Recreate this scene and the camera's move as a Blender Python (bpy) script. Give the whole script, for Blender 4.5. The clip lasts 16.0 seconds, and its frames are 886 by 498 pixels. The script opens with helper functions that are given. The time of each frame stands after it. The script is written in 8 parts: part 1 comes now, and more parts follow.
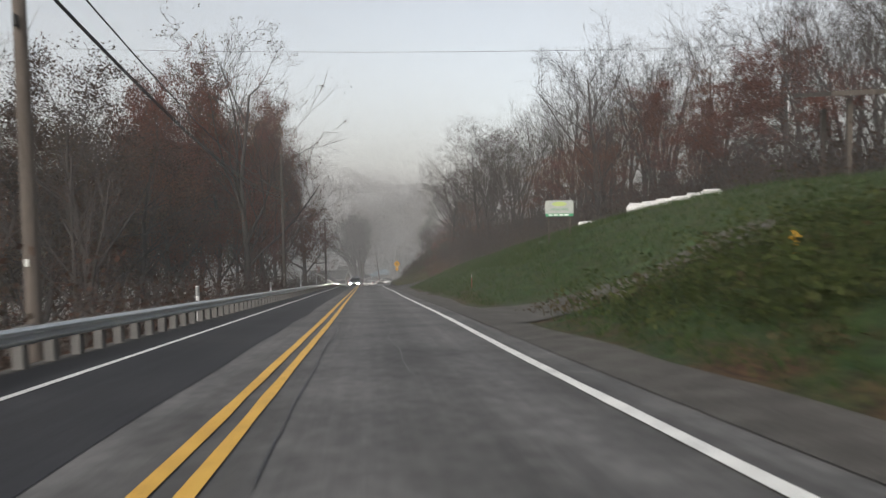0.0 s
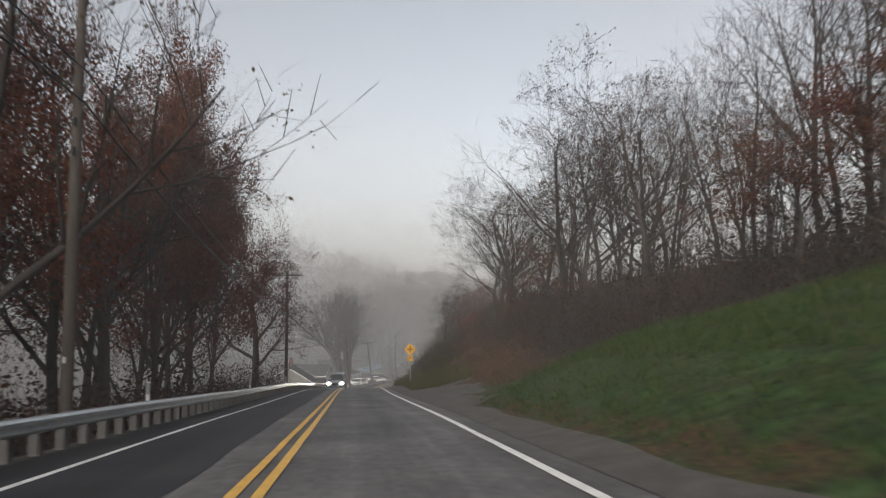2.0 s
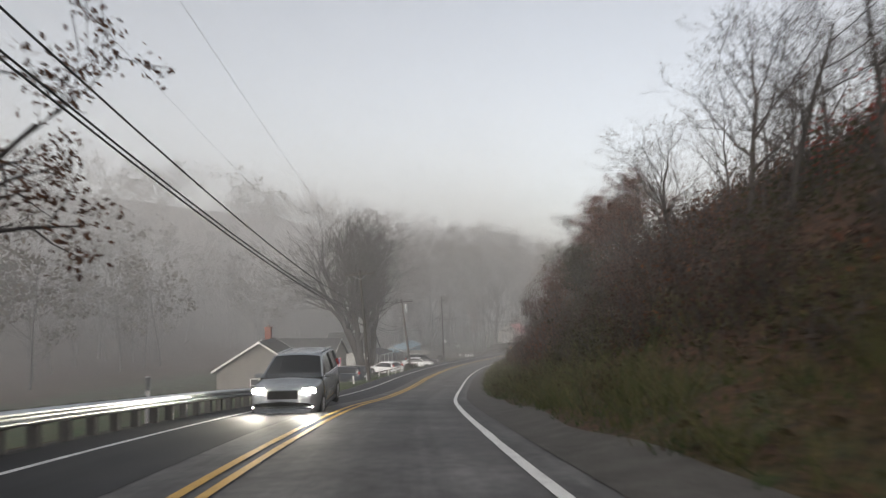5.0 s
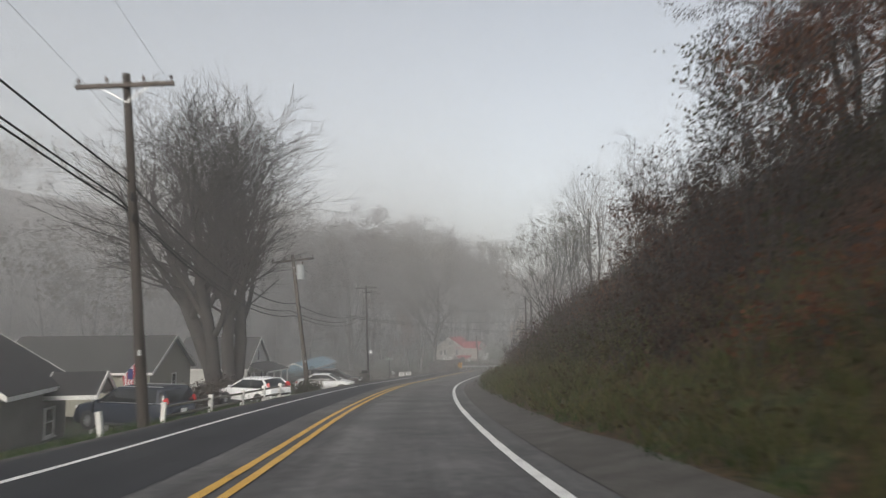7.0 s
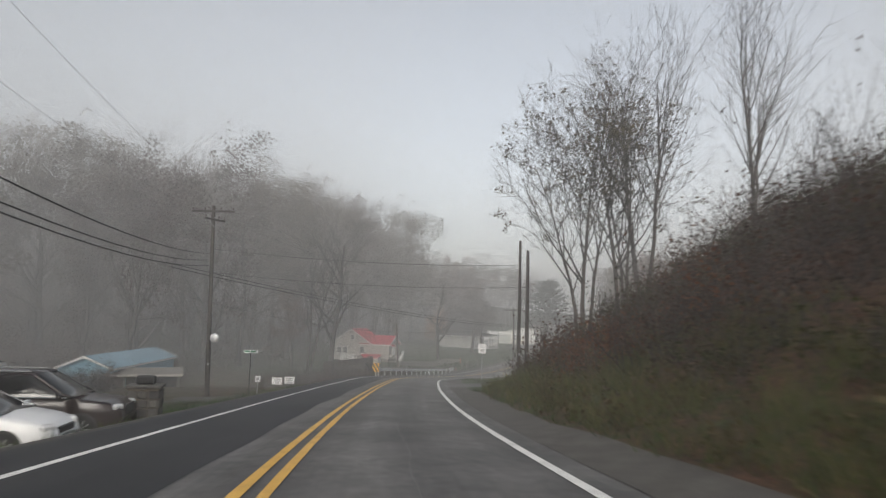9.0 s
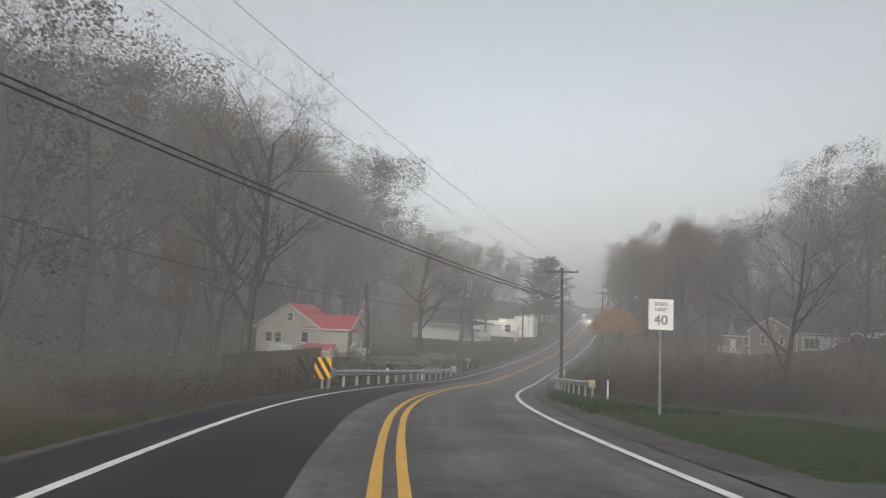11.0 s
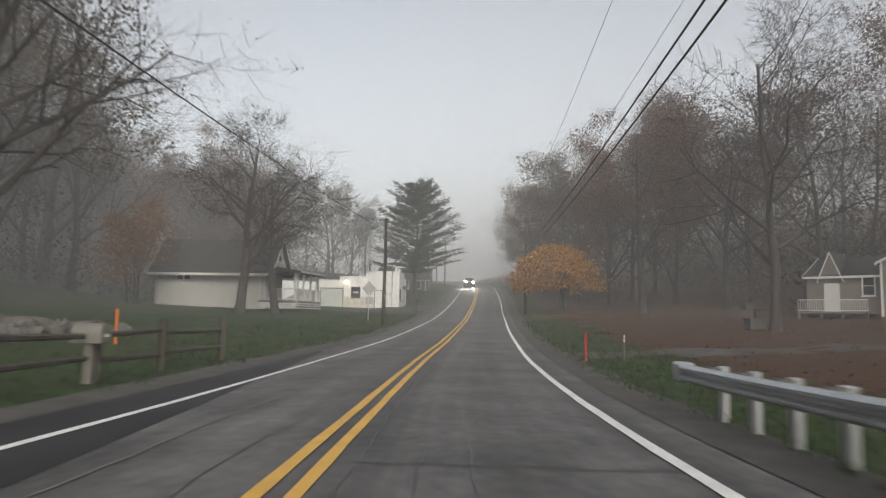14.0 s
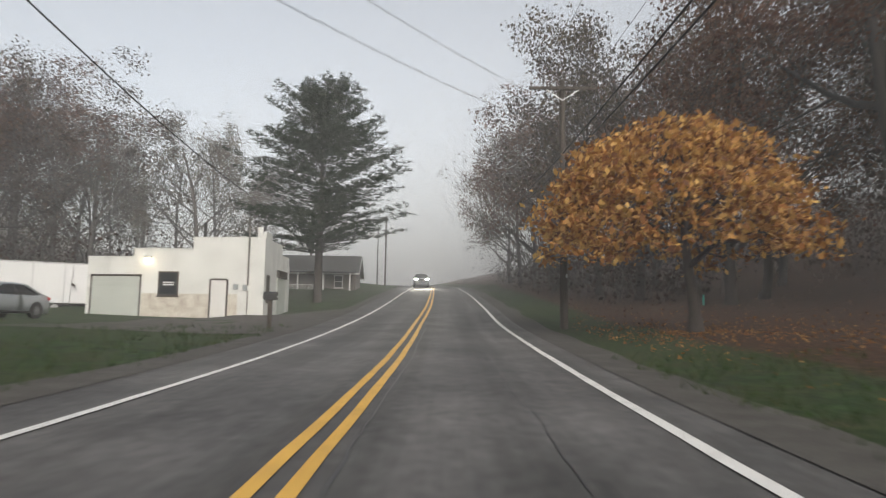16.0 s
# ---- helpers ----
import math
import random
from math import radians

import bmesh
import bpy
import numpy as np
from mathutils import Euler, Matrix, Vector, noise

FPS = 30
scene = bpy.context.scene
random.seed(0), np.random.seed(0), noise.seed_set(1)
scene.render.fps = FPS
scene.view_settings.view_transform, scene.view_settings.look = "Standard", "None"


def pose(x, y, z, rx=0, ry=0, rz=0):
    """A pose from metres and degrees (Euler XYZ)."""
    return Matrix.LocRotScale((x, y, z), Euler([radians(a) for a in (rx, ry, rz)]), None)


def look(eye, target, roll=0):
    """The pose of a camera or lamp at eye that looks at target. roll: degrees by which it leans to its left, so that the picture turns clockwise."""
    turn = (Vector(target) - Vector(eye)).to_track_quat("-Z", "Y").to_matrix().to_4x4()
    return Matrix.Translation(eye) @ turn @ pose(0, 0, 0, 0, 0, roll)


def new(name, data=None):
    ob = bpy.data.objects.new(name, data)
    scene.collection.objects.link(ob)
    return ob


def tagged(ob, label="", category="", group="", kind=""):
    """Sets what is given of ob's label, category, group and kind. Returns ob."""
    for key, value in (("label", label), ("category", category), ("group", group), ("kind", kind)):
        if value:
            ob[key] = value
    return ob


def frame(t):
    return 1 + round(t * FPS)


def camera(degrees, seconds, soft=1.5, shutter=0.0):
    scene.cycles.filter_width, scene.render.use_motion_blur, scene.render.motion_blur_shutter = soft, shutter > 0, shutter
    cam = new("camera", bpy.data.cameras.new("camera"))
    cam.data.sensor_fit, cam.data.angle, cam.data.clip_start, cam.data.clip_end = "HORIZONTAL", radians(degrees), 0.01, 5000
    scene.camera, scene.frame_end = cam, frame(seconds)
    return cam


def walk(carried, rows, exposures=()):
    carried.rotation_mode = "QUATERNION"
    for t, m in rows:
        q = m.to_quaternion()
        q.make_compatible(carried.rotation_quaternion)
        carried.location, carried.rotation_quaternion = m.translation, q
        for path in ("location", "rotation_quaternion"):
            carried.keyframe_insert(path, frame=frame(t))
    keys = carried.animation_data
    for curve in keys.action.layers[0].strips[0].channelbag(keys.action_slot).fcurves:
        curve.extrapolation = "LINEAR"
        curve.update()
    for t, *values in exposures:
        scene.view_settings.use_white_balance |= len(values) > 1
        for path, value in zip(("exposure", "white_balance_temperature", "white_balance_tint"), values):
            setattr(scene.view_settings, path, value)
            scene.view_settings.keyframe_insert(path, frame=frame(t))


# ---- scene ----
cam = camera(66.5, 16.0, soft=1.2, shutter=0.25)
PATH = [
    (0.0, 0.212, 0.020, 1.146, 87.12, 1.03, -0.16),
    (0.5, -0.883, 9.807, 0.287, 91.34, -1.36, 0.04),
    (1.0, -2.046, 19.578, -0.611, 94.55, -0.15, 0.19),
    (1.5, -3.286, 29.105, -1.489, 94.96, 0.43, -0.45),
    (2.0, -4.236, 38.612, -2.380, 95.23, 0.52, -1.07),
    (2.5, -5.253, 48.216, -3.250, 95.41, 0.50, -1.09),
    (3.0, -6.063, 57.805, -4.132, 95.01, 0.33, 0.14),
    (3.5, -7.046, 66.915, -5.024, 94.99, 0.37, 0.84),
    (4.0, -7.979, 76.173, -5.804, 94.38, 0.28, 1.83),
    (4.5, -8.837, 84.802, -6.523, 93.58, 0.75, 2.01),
    (5.0, -9.636, 93.966, -7.406, 93.64, 0.67, 1.63),
    (5.5, -10.365, 103.459, -8.403, 94.17, 0.42, 0.26),
    (6.0, -10.955, 113.124, -9.531, 94.90, 0.19, -1.62),
    (6.5, -11.338, 122.803, -10.778, 95.53, 0.17, -3.58),
    (7.0, -11.449, 132.340, -12.008, 95.80, 0.54, -5.15),
    (7.5, -11.604, 141.816, -12.735, 95.92, 3.09, -8.55),
    (8.0, -11.355, 151.194, -13.399, 95.84, 3.82, -11.27),
    (8.5, -10.766, 160.749, -14.062, 95.53, 2.22, -13.64),
    (9.0, -9.724, 170.253, -14.672, 96.14, -1.60, -14.39),
    (9.5, -8.215, 179.749, -15.324, 96.05, -3.56, -13.67),
    (10.0, -6.997, 189.128, -15.974, 96.09, -4.06, -14.35),
    (10.5, -5.586, 198.267, -16.539, 96.06, -3.53, -16.04),
    (11.0, -3.747, 207.179, -17.076, 96.02, -2.48, -18.22),
    (11.5, -1.250, 215.870, -17.574, 95.97, -1.46, -20.41),
    (12.0, 2.139, 224.352, -18.095, 95.96, -0.97, -22.08),
    (12.5, 5.769, 232.693, -18.798, 95.85, -0.24, -26.55),
    (13.0, 9.833, 241.151, -19.361, 95.98, -0.30, -28.41),
    (13.5, 14.407, 249.493, -19.998, 95.71, -0.62, -29.44),
    (14.0, 19.370, 258.126, -20.488, 95.69, -1.24, -30.55),
    (14.5, 24.568, 266.653, -20.611, 95.94, -0.79, -32.56),
    (15.0, 30.140, 275.270, -20.581, 96.32, -0.58, -33.18),
    (15.5, 35.724, 283.605, -20.464, 96.49, -1.04, -33.77),
    (16.0, 41.482, 291.975, -20.165, 96.75, -0.67, -34.40),
]
walk(cam, [(r[0], pose(*r[1:])) for r in PATH], [(0.0, 0.76, 6800, 9), (1.5, 0.74, 6850, 10), (4.0, 0.92, 6900, 11), (7.0, 0.8, 6800, 9), (9.5, 0.84, 6750, 9), (12.0, 0.88, 6800, 9), (14.0, 0.93, 6850, 9), (16.0, 1.02, 6850, 9)])

# ---- world, sun, fog ----
world = bpy.data.worlds.new("misty_dawn")
scene.world = world
world.use_nodes = True
wn = world.node_tree
sky = wn.nodes.new("ShaderNodeTexSky")
sky.sky_type = "NISHITA"
sky.sun_disc = False
sky.sun_elevation = radians(28)
sky.sun_rotation = radians(200)
sky.air_density = 1.0
sky.dust_density = 3.5
wn.nodes["Background"].inputs["Strength"].default_value = 0.115
pale = wn.nodes.new("ShaderNodeHueSaturation")
pale.inputs["Saturation"].default_value = 0.42
wn.links.new(sky.outputs[0], pale.inputs["Color"])
wn.links.new(pale.outputs[0], wn.nodes["Background"].inputs["Color"])
sun = new("sun", bpy.data.lights.new("sun", "SUN"))
sun.data.energy = 0.95
sun.data.angle = radians(25)
sun.data.color = (1.0, 0.985, 0.965)
sun.matrix_world = look((0, 0, 0), (-math.sin(radians(200)), -math.cos(radians(200)), -0.53))

# ---- small helpers ----
rng = random.Random(7)


def part(name, bm, material, parent=None, label=""):
    """One mesh object from a bmesh, under a thing or a part."""
    me = bpy.data.meshes.new(name)
    bm.to_mesh(me)
    bm.free()
    if material:
        me.materials.append(material)
    ob = new(name, me)
    if parent:
        ob.parent = parent
    if label:
        ob["label"] = label
    return ob


def part_np(name, verts, faces, material, parent=None, label="", smooth=False):
    me = bpy.data.meshes.new(name)
    me.from_pydata([tuple(v) for v in verts], [], [tuple(f) for f in faces])
    if smooth:
        me.shade_smooth()
    if material:
        me.materials.append(material)
    ob = new(name, me)
    if parent:
        ob.parent = parent
    if label:
        ob["label"] = label
    return ob


def thing(name, m, label="", category="", group="", kind=""):
    ob = new(name)
    ob.matrix_world = m
    return tagged(ob, label, category, group, kind)


def add_box(bm, c, size, m=None, bevel=0.0):
    """A box with its centre at c, turned by m, with bevelled edges."""
    g = bmesh.ops.create_cube(bm, size=1.0)
    bmesh.ops.scale(bm, vec=size, verts=g["verts"])
    if bevel:
        es = list({e for v in g["verts"] for e in v.link_edges})
        r = bmesh.ops.bevel(bm, geom=es, offset=bevel, segments=1, affect="EDGES")
        vs = list({v for f in r["faces"] for v in f.verts} | {v for v in g["verts"] if v.is_valid})
    else:
        vs = g["verts"]
    bmesh.ops.transform(bm, matrix=Matrix.Translation(c) @ (m or Matrix()), verts=vs)
    return vs


def add_cyl(bm, a, b, r1, r2=None, n=10):
    """A tapered round bar from a to b."""
    a, b = Vector(a), Vector(b)
    g = bmesh.ops.create_cone(bm, cap_ends=True, segments=n, radius1=r1, radius2=r1 if r2 is None else r2, depth=(b - a).length)
    bmesh.ops.transform(bm, matrix=Matrix.Translation((a + b) / 2) @ (b - a).to_track_quat("Z", "Y").to_matrix().to_4x4(), verts=g["verts"])
    return g["verts"]


def box_part(name, c, size, material, parent, label="", bevel=0.01, m=None):
    bm = bmesh.new()
    add_box(bm, c, size, m, bevel)
    return part(name, bm, material, parent, label)


def cyl_part(name, a, b, r1, material, parent, label="", r2=None, n=10):
    bm = bmesh.new()
    add_cyl(bm, a, b, r1, r2, n)
    return part(name, bm, material, parent, label)


def surface(name, stops, scale=3.0, rough=0.8, metal=0.0, bump=0.2, fine=12.0, dist=0.02, stretch=(1, 1, 1), spread=0.0, spec=0.4):
    """A node material: colours mixed by noise at two scales, with relief and a change from object to object."""
    m = bpy.data.materials.new(name)
    m.use_nodes = True
    t = m.node_tree
    b = t.nodes["Principled BSDF"]
    b.inputs["Roughness"].default_value = rough
    b.inputs["Metallic"].default_value = metal
    b.inputs["Specular IOR Level"].default_value = spec
    co = t.nodes.new("ShaderNodeTexCoord")
    mp = t.nodes.new("ShaderNodeMapping")
    mp.inputs["Scale"].default_value = stretch
    t.links.new(co.outputs["Object"], mp.inputs["Vector"])
    n1 = t.nodes.new("ShaderNodeTexNoise")
    n1.inputs["Scale"].default_value = scale
    n1.inputs["Detail"].default_value = 6
    n2 = t.nodes.new("ShaderNodeTexNoise")
    n2.inputs["Scale"].default_value = scale * fine
    n2.inputs["Detail"].default_value = 4
    for n in (n1, n2):
        t.links.new(mp.outputs[0], n.inputs["Vector"])
    mix = t.nodes.new("ShaderNodeMath")
    mix.operation = "MULTIPLY_ADD"
    mix.inputs[1].default_value = 0.45
    t.links.new(n2.outputs[0], mix.inputs[0])
    half = t.nodes.new("ShaderNodeMath")
    half.operation = "MULTIPLY"
    half.inputs[1].default_value = 0.55
    t.links.new(n1.outputs[0], half.inputs[0])
    t.links.new(half.outputs[0], mix.inputs[2])
    fac = mix.outputs[0]
    if spread:
        oi = t.nodes.new("ShaderNodeObjectInfo")
        add = t.nodes.new("ShaderNodeMath")
        add.operation = "MULTIPLY_ADD"
        add.inputs[1].default_value = spread
        t.links.new(oi.outputs["Random"], add.inputs[0])
        sub = t.nodes.new("ShaderNodeMath")
        sub.operation = "SUBTRACT"
        sub.inputs[1].default_value = spread / 2
        t.links.new(fac, sub.inputs[0])
        t.links.new(sub.outputs[0], add.inputs[2])
        fac = add.outputs[0]
    ramp = t.nodes.new("ShaderNodeValToRGB")
    e = ramp.color_ramp.elements
    while len(e) < len(stops):
        e.new(0.5)
    for k, c in enumerate(stops):
        e[k].position = 0.3 + 0.4 * k / max(1, len(stops) - 1)
        e[k].color = (*c, 1)
    t.links.new(fac, ramp.inputs[0])
    t.links.new(ramp.outputs[0], b.inputs["Base Color"])
    if bump:
        bp = t.nodes.new("ShaderNodeBump")
        bp.inputs["Strength"].default_value = bump
        bp.inputs["Distance"].default_value = dist
        t.links.new(fac, bp.inputs["Height"])
        t.links.new(bp.outputs[0], b.inputs["Normal"])
    return m


def leafy(name, stops):
    """Leaves: colour changes from leaf to leaf, and light comes through."""
    m = bpy.data.materials.new(name)
    m.use_nodes = True
    t = m.node_tree
    b = t.nodes["Principled BSDF"]
    b.inputs["Roughness"].default_value = 0.65
    b.inputs["Specular IOR Level"].default_value = 0.08
    g = t.nodes.new("ShaderNodeNewGeometry")
    ramp = t.nodes.new("ShaderNodeValToRGB")
    e = ramp.color_ramp.elements
    while len(e) < len(stops):
        e.new(0.5)
    for k, c in enumerate(stops):
        e[k].position = k / max(1, len(stops) - 1)
        e[k].color = (*c, 1)
    t.links.new(g.outputs["Random Per Island"], ramp.inputs[0])
    t.links.new(ramp.outputs[0], b.inputs["Base Color"])
    tr = t.nodes.new("ShaderNodeBsdfTranslucent")
    t.links.new(ramp.outputs[0], tr.inputs[0])
    mx = t.nodes.new("ShaderNodeMixShader")
    mx.inputs[0].default_value = 0.35
    t.links.new(b.outputs[0], mx.inputs[1])
    t.links.new(tr.outputs[0], mx.inputs[2])
    t.links.new(mx.outputs[0], t.nodes["Material Output"].inputs["Surface"])
    return m


def track_wear(m, amount):
    """Lighter worn wheel tracks and a dark oil band between them, along the 'across' of the road."""
    t = m.node_tree
    b = t.nodes["Principled BSDF"]
    base = b.inputs["Base Color"].links[0].from_socket
    at = t.nodes.new("ShaderNodeAttribute")
    at.attribute_name = "across"
    sep = t.nodes.new("ShaderNodeSeparateXYZ")
    t.links.new(at.outputs["Vector"], sep.inputs[0])

    def op(kind, a, c):
        n = t.nodes.new("ShaderNodeMath")
        n.operation = kind
        for k, v in enumerate((a, c)):
            if isinstance(v, (int, float)):
                n.inputs[k].default_value = v
            else:
                t.links.new(v, n.inputs[k])
        return n.outputs[0]
    lane = op("SUBTRACT", op("ABSOLUTE", sep.outputs[0], 0.0), 1.75)
    long = t.nodes.new("ShaderNodeMapping")
    long.inputs["Scale"].default_value = (3.2, 0.05, 1.0)
    t.links.new(at.outputs["Vector"], long.inputs["Vector"])
    streak = t.nodes.new("ShaderNodeTexNoise")
    streak.inputs["Scale"].default_value = 1.0
    streak.inputs["Detail"].default_value = 7
    streak.inputs["Roughness"].default_value = 0.65
    t.links.new(long.outputs[0], streak.inputs["Vector"])
    wide = op("ADD", lane, op("MULTIPLY", op("SUBTRACT", streak.outputs[0], 0.5), 0.35))
    wave = op("COSINE", op("MULTIPLY", wide, 4.0), 0.0)
    k = op("SUBTRACT", 1.06, op("MULTIPLY", wave, amount))
    k = op("MULTIPLY", k, op("ADD", 0.45, op("MULTIPLY", streak.outputs[0], 1.1)))
    mul = t.nodes.new("ShaderNodeMix")
    mul.data_type = "RGBA"
    mul.blend_type = "MULTIPLY"
    mul.inputs[0].default_value = 1.0
    t.links.new(base, mul.inputs[6])
    t.links.new(k, mul.inputs[7])
    t.links.new(mul.outputs[2], b.inputs["Base Color"])
    return m


ASPHALT = surface("worn_asphalt", [(0.04, 0.04, 0.041), (0.088, 0.086, 0.085), (0.15, 0.147, 0.144)], 0.55, 0.75, bump=0.6, fine=11, dist=0.006, stretch=(1, 1, 1), spec=0.3)
ASPHALT_NEW = surface("dark_asphalt", [(0.013, 0.0137, 0.0166), (0.0216, 0.0223, 0.0259), (0.0374, 0.0374, 0.0403)], 0.5, 0.75, bump=0.5, fine=45, dist=0.008, spec=0.25)
GRAVEL = surface("shoulder_gravel", [(0.0336, 0.0312, 0.0278), (0.0624, 0.0576, 0.0528), (0.1056, 0.1008, 0.0912)], 2.0, 0.95, bump=0.6, fine=12, dist=0.03)
PAINT_W = surface("white_road_paint", [(0.45, 0.45, 0.44), (0.72, 0.72, 0.7), (0.8, 0.8, 0.78)], 3, 0.6, bump=0.1, fine=20)
PAINT_Y = surface("yellow_road_paint", [(0.42, 0.24, 0.05), (0.62, 0.36, 0.06), (0.7, 0.43, 0.09)], 3, 0.6, bump=0.1, fine=20)
GALV = surface("galvanised_steel", [(0.36, 0.38, 0.4), (0.5, 0.52, 0.53), (0.62, 0.64, 0.64)], 2.5, 0.42, 0.85, 0.05, 10)
POST = surface("weathered_post", [(0.0616, 0.0588, 0.056), (0.1064, 0.1036, 0.1008), (0.1624, 0.1596, 0.1568)], 3, 0.9, bump=0.3, stretch=(1, 1, 0.2))
POLE = surface("creosoted_pole", [(0.035, 0.0294, 0.0266), (0.063, 0.0525, 0.0455), (0.105, 0.0875, 0.077)], 4, 0.9, bump=0.4, stretch=(1, 1, 0.08), spread=0.3)
BARK = surface("bark", [(0.021, 0.018, 0.0162), (0.039, 0.033, 0.03), (0.066, 0.057, 0.051)], 5, 0.95, bump=0.5, stretch=(1, 1, 0.25), spread=0.3)
TWIG = surface("twigs", [(0.021, 0.018, 0.0168), (0.036, 0.03, 0.0282), (0.054, 0.045, 0.042)], 1, 0.95, bump=0, spread=0.3)
BLACK = surface("black_cable", [(0.012, 0.012, 0.013), (0.02, 0.02, 0.02)], 4, 0.6, bump=0)
L_RUST = leafy("rust_leaves", [(0.05, 0.022, 0.0155), (0.095, 0.038, 0.021), (0.135, 0.058, 0.026), (0.075, 0.038, 0.023)])
L_BROWN = leafy("brown_leaves", [(0.054, 0.0405, 0.027), (0.09, 0.0675, 0.045), (0.0675, 0.054, 0.0315), (0.117, 0.09, 0.054)])
L_GOLD = leafy("golden_maple_leaves", [(0.26, 0.11, 0.035), (0.5, 0.255, 0.075), (0.74, 0.48, 0.16), (0.36, 0.155, 0.048), (0.13, 0.055, 0.024)])
L_GREEN = leafy("dull_green_leaves", [(0.024, 0.036, 0.012), (0.04, 0.056, 0.016), (0.064, 0.072, 0.024)])
L_PINE = leafy("pine_needles", [(0.016, 0.028, 0.016), (0.028, 0.044, 0.024), (0.04, 0.056, 0.032)])
L_GRASS = leafy("grass_blades", [(0.016, 0.038, 0.012), (0.03, 0.062, 0.018), (0.055, 0.085, 0.026), (0.075, 0.075, 0.032)])
L_WEED = leafy("dry_weeds", [(0.0455, 0.0358, 0.0195), (0.0715, 0.0553, 0.0292), (0.039, 0.039, 0.0163), (0.091, 0.0715, 0.039)])
L_BRIAR = leafy("briar_leaves", [(0.036, 0.022, 0.018), (0.055, 0.032, 0.023), (0.03, 0.023, 0.017), (0.075, 0.037, 0.025)])

L_OLIVE = leafy("olive_brush_leaves", [(0.024, 0.028, 0.010), (0.04, 0.042, 0.015), (0.032, 0.026, 0.012), (0.06, 0.05, 0.02)])
L_RED = leafy("dark_red_leaves", [(0.0625, 0.02, 0.015), (0.1063, 0.0325, 0.02125), (0.1375, 0.0475, 0.02625), (0.06875, 0.03, 0.02125)])

# ---- the line of the road: middle of the two yellow lines ----
MID = [(5.05, -60.02, 5.39), (1.24, -20.01, 1.89), (-0.44, -4.26, 0.37), (-1.78, 7.66, -0.74), (-3.09, 19.59, -1.81), (-4.47, 31.52, -2.90), (-5.82, 43.44, -3.99), (-7.15, 55.37, -5.05), (-8.54, 67.28, -6.16), (-9.93, 79.20, -7.25), (-11.20, 91.14, -8.32), (-12.36, 103.09, -9.56), (-13.10, 115.08, -10.96), (-13.29, 127.10, -12.49), (-13.05, 139.10, -13.69), (-12.52, 151.10, -14.56), (-11.53, 163.07, -15.38), (-10.07, 174.98, -16.18), (-8.07, 186.81, -17.00), (-5.66, 198.56, -17.74), (-2.95, 210.22, -18.43), (0.20, 221.76, -19.10), (4.59, 232.90, -19.91), (9.95, 243.63, -20.72), (15.76, 254.12, -21.42), (21.88, 264.44, -21.74), (28.33, 274.56, -21.77), (35.06, 284.48, -21.61), (41.85, 294.37, -21.25), (48.71, 304.22, -20.73), (55.50, 314.13, -19.98), (62.37, 323.98, -18.96), (72.43, 338.86, -17.37), (82.32, 353.85, -15.92), (92.64, 370.81, -14.38), (122.64, 432.81, -9.88)]


def smooth_line(pts, step):
    """Even steps along a Catmull-Rom curve through the points."""
    p = np.array(pts, float)
    p = np.vstack([2 * p[0] - p[1], p, 2 * p[-1] - p[-2]])
    out = []
    for i in range(1, len(p) - 2):
        for u in np.linspace(0, 1, 60, endpoint=False):
            out.append(0.5 * (2 * p[i] + (p[i + 1] - p[i - 1]) * u + (2 * p[i - 1] - 5 * p[i] + 4 * p[i + 1] - p[i + 2]) * u * u
                              + (3 * p[i] - p[i - 1] - 3 * p[i + 1] + p[i + 2]) * u ** 3))
    out = np.array(out)
    s = np.r_[0, np.cumsum(np.linalg.norm(np.diff(out[:, :2], axis=0), axis=1))]
    g = np.arange(0, s[-1], step)
    return g, np.stack([np.interp(g, s, out[:, k]) for k in range(3)], 1)


LS, LP = smooth_line(MID, 0.5)
LS = LS - LS[np.argmin(np.hypot(LP[:, 0] + 0.91, LP[:, 1] + 0.29))]
LT = np.gradient(LP[:, :2], axis=0)
LT /= np.linalg.norm(LT, axis=1)[:, None]
LN = np.c_[LT[:, 1], -LT[:, 0]]
S0, S1 = float(LS[0]), float(LS[-1])
FAR_N = np.array([0.93, -0.36])
FAR_N /= np.linalg.norm(FAR_N)


def line_at(s):
    """Point, direction and right-hand normal of the road's middle at s metres."""
    sc = np.clip(s, S0, S1)
    p = np.array([np.interp(sc, LS, LP[:, k]) for k in range(3)])
    t = np.array([np.interp(sc, LS, LT[:, k]) for k in range(2)])
    t /= np.linalg.norm(t)
    p[:2] += t * (s - sc)
    return p, t, np.array([t[1], -t[0]])


def find_sd(x, y):
    """Where a place lies along and across the road."""
    d2 = (LP[:, 0] - x) ** 2 + (LP[:, 1] - y) ** 2
    i = int(np.argmin(d2))
    v = np.array([x, y]) - LP[i, :2]
    return float(LS[i] + v @ LT[i]), float(v @ LN[i])


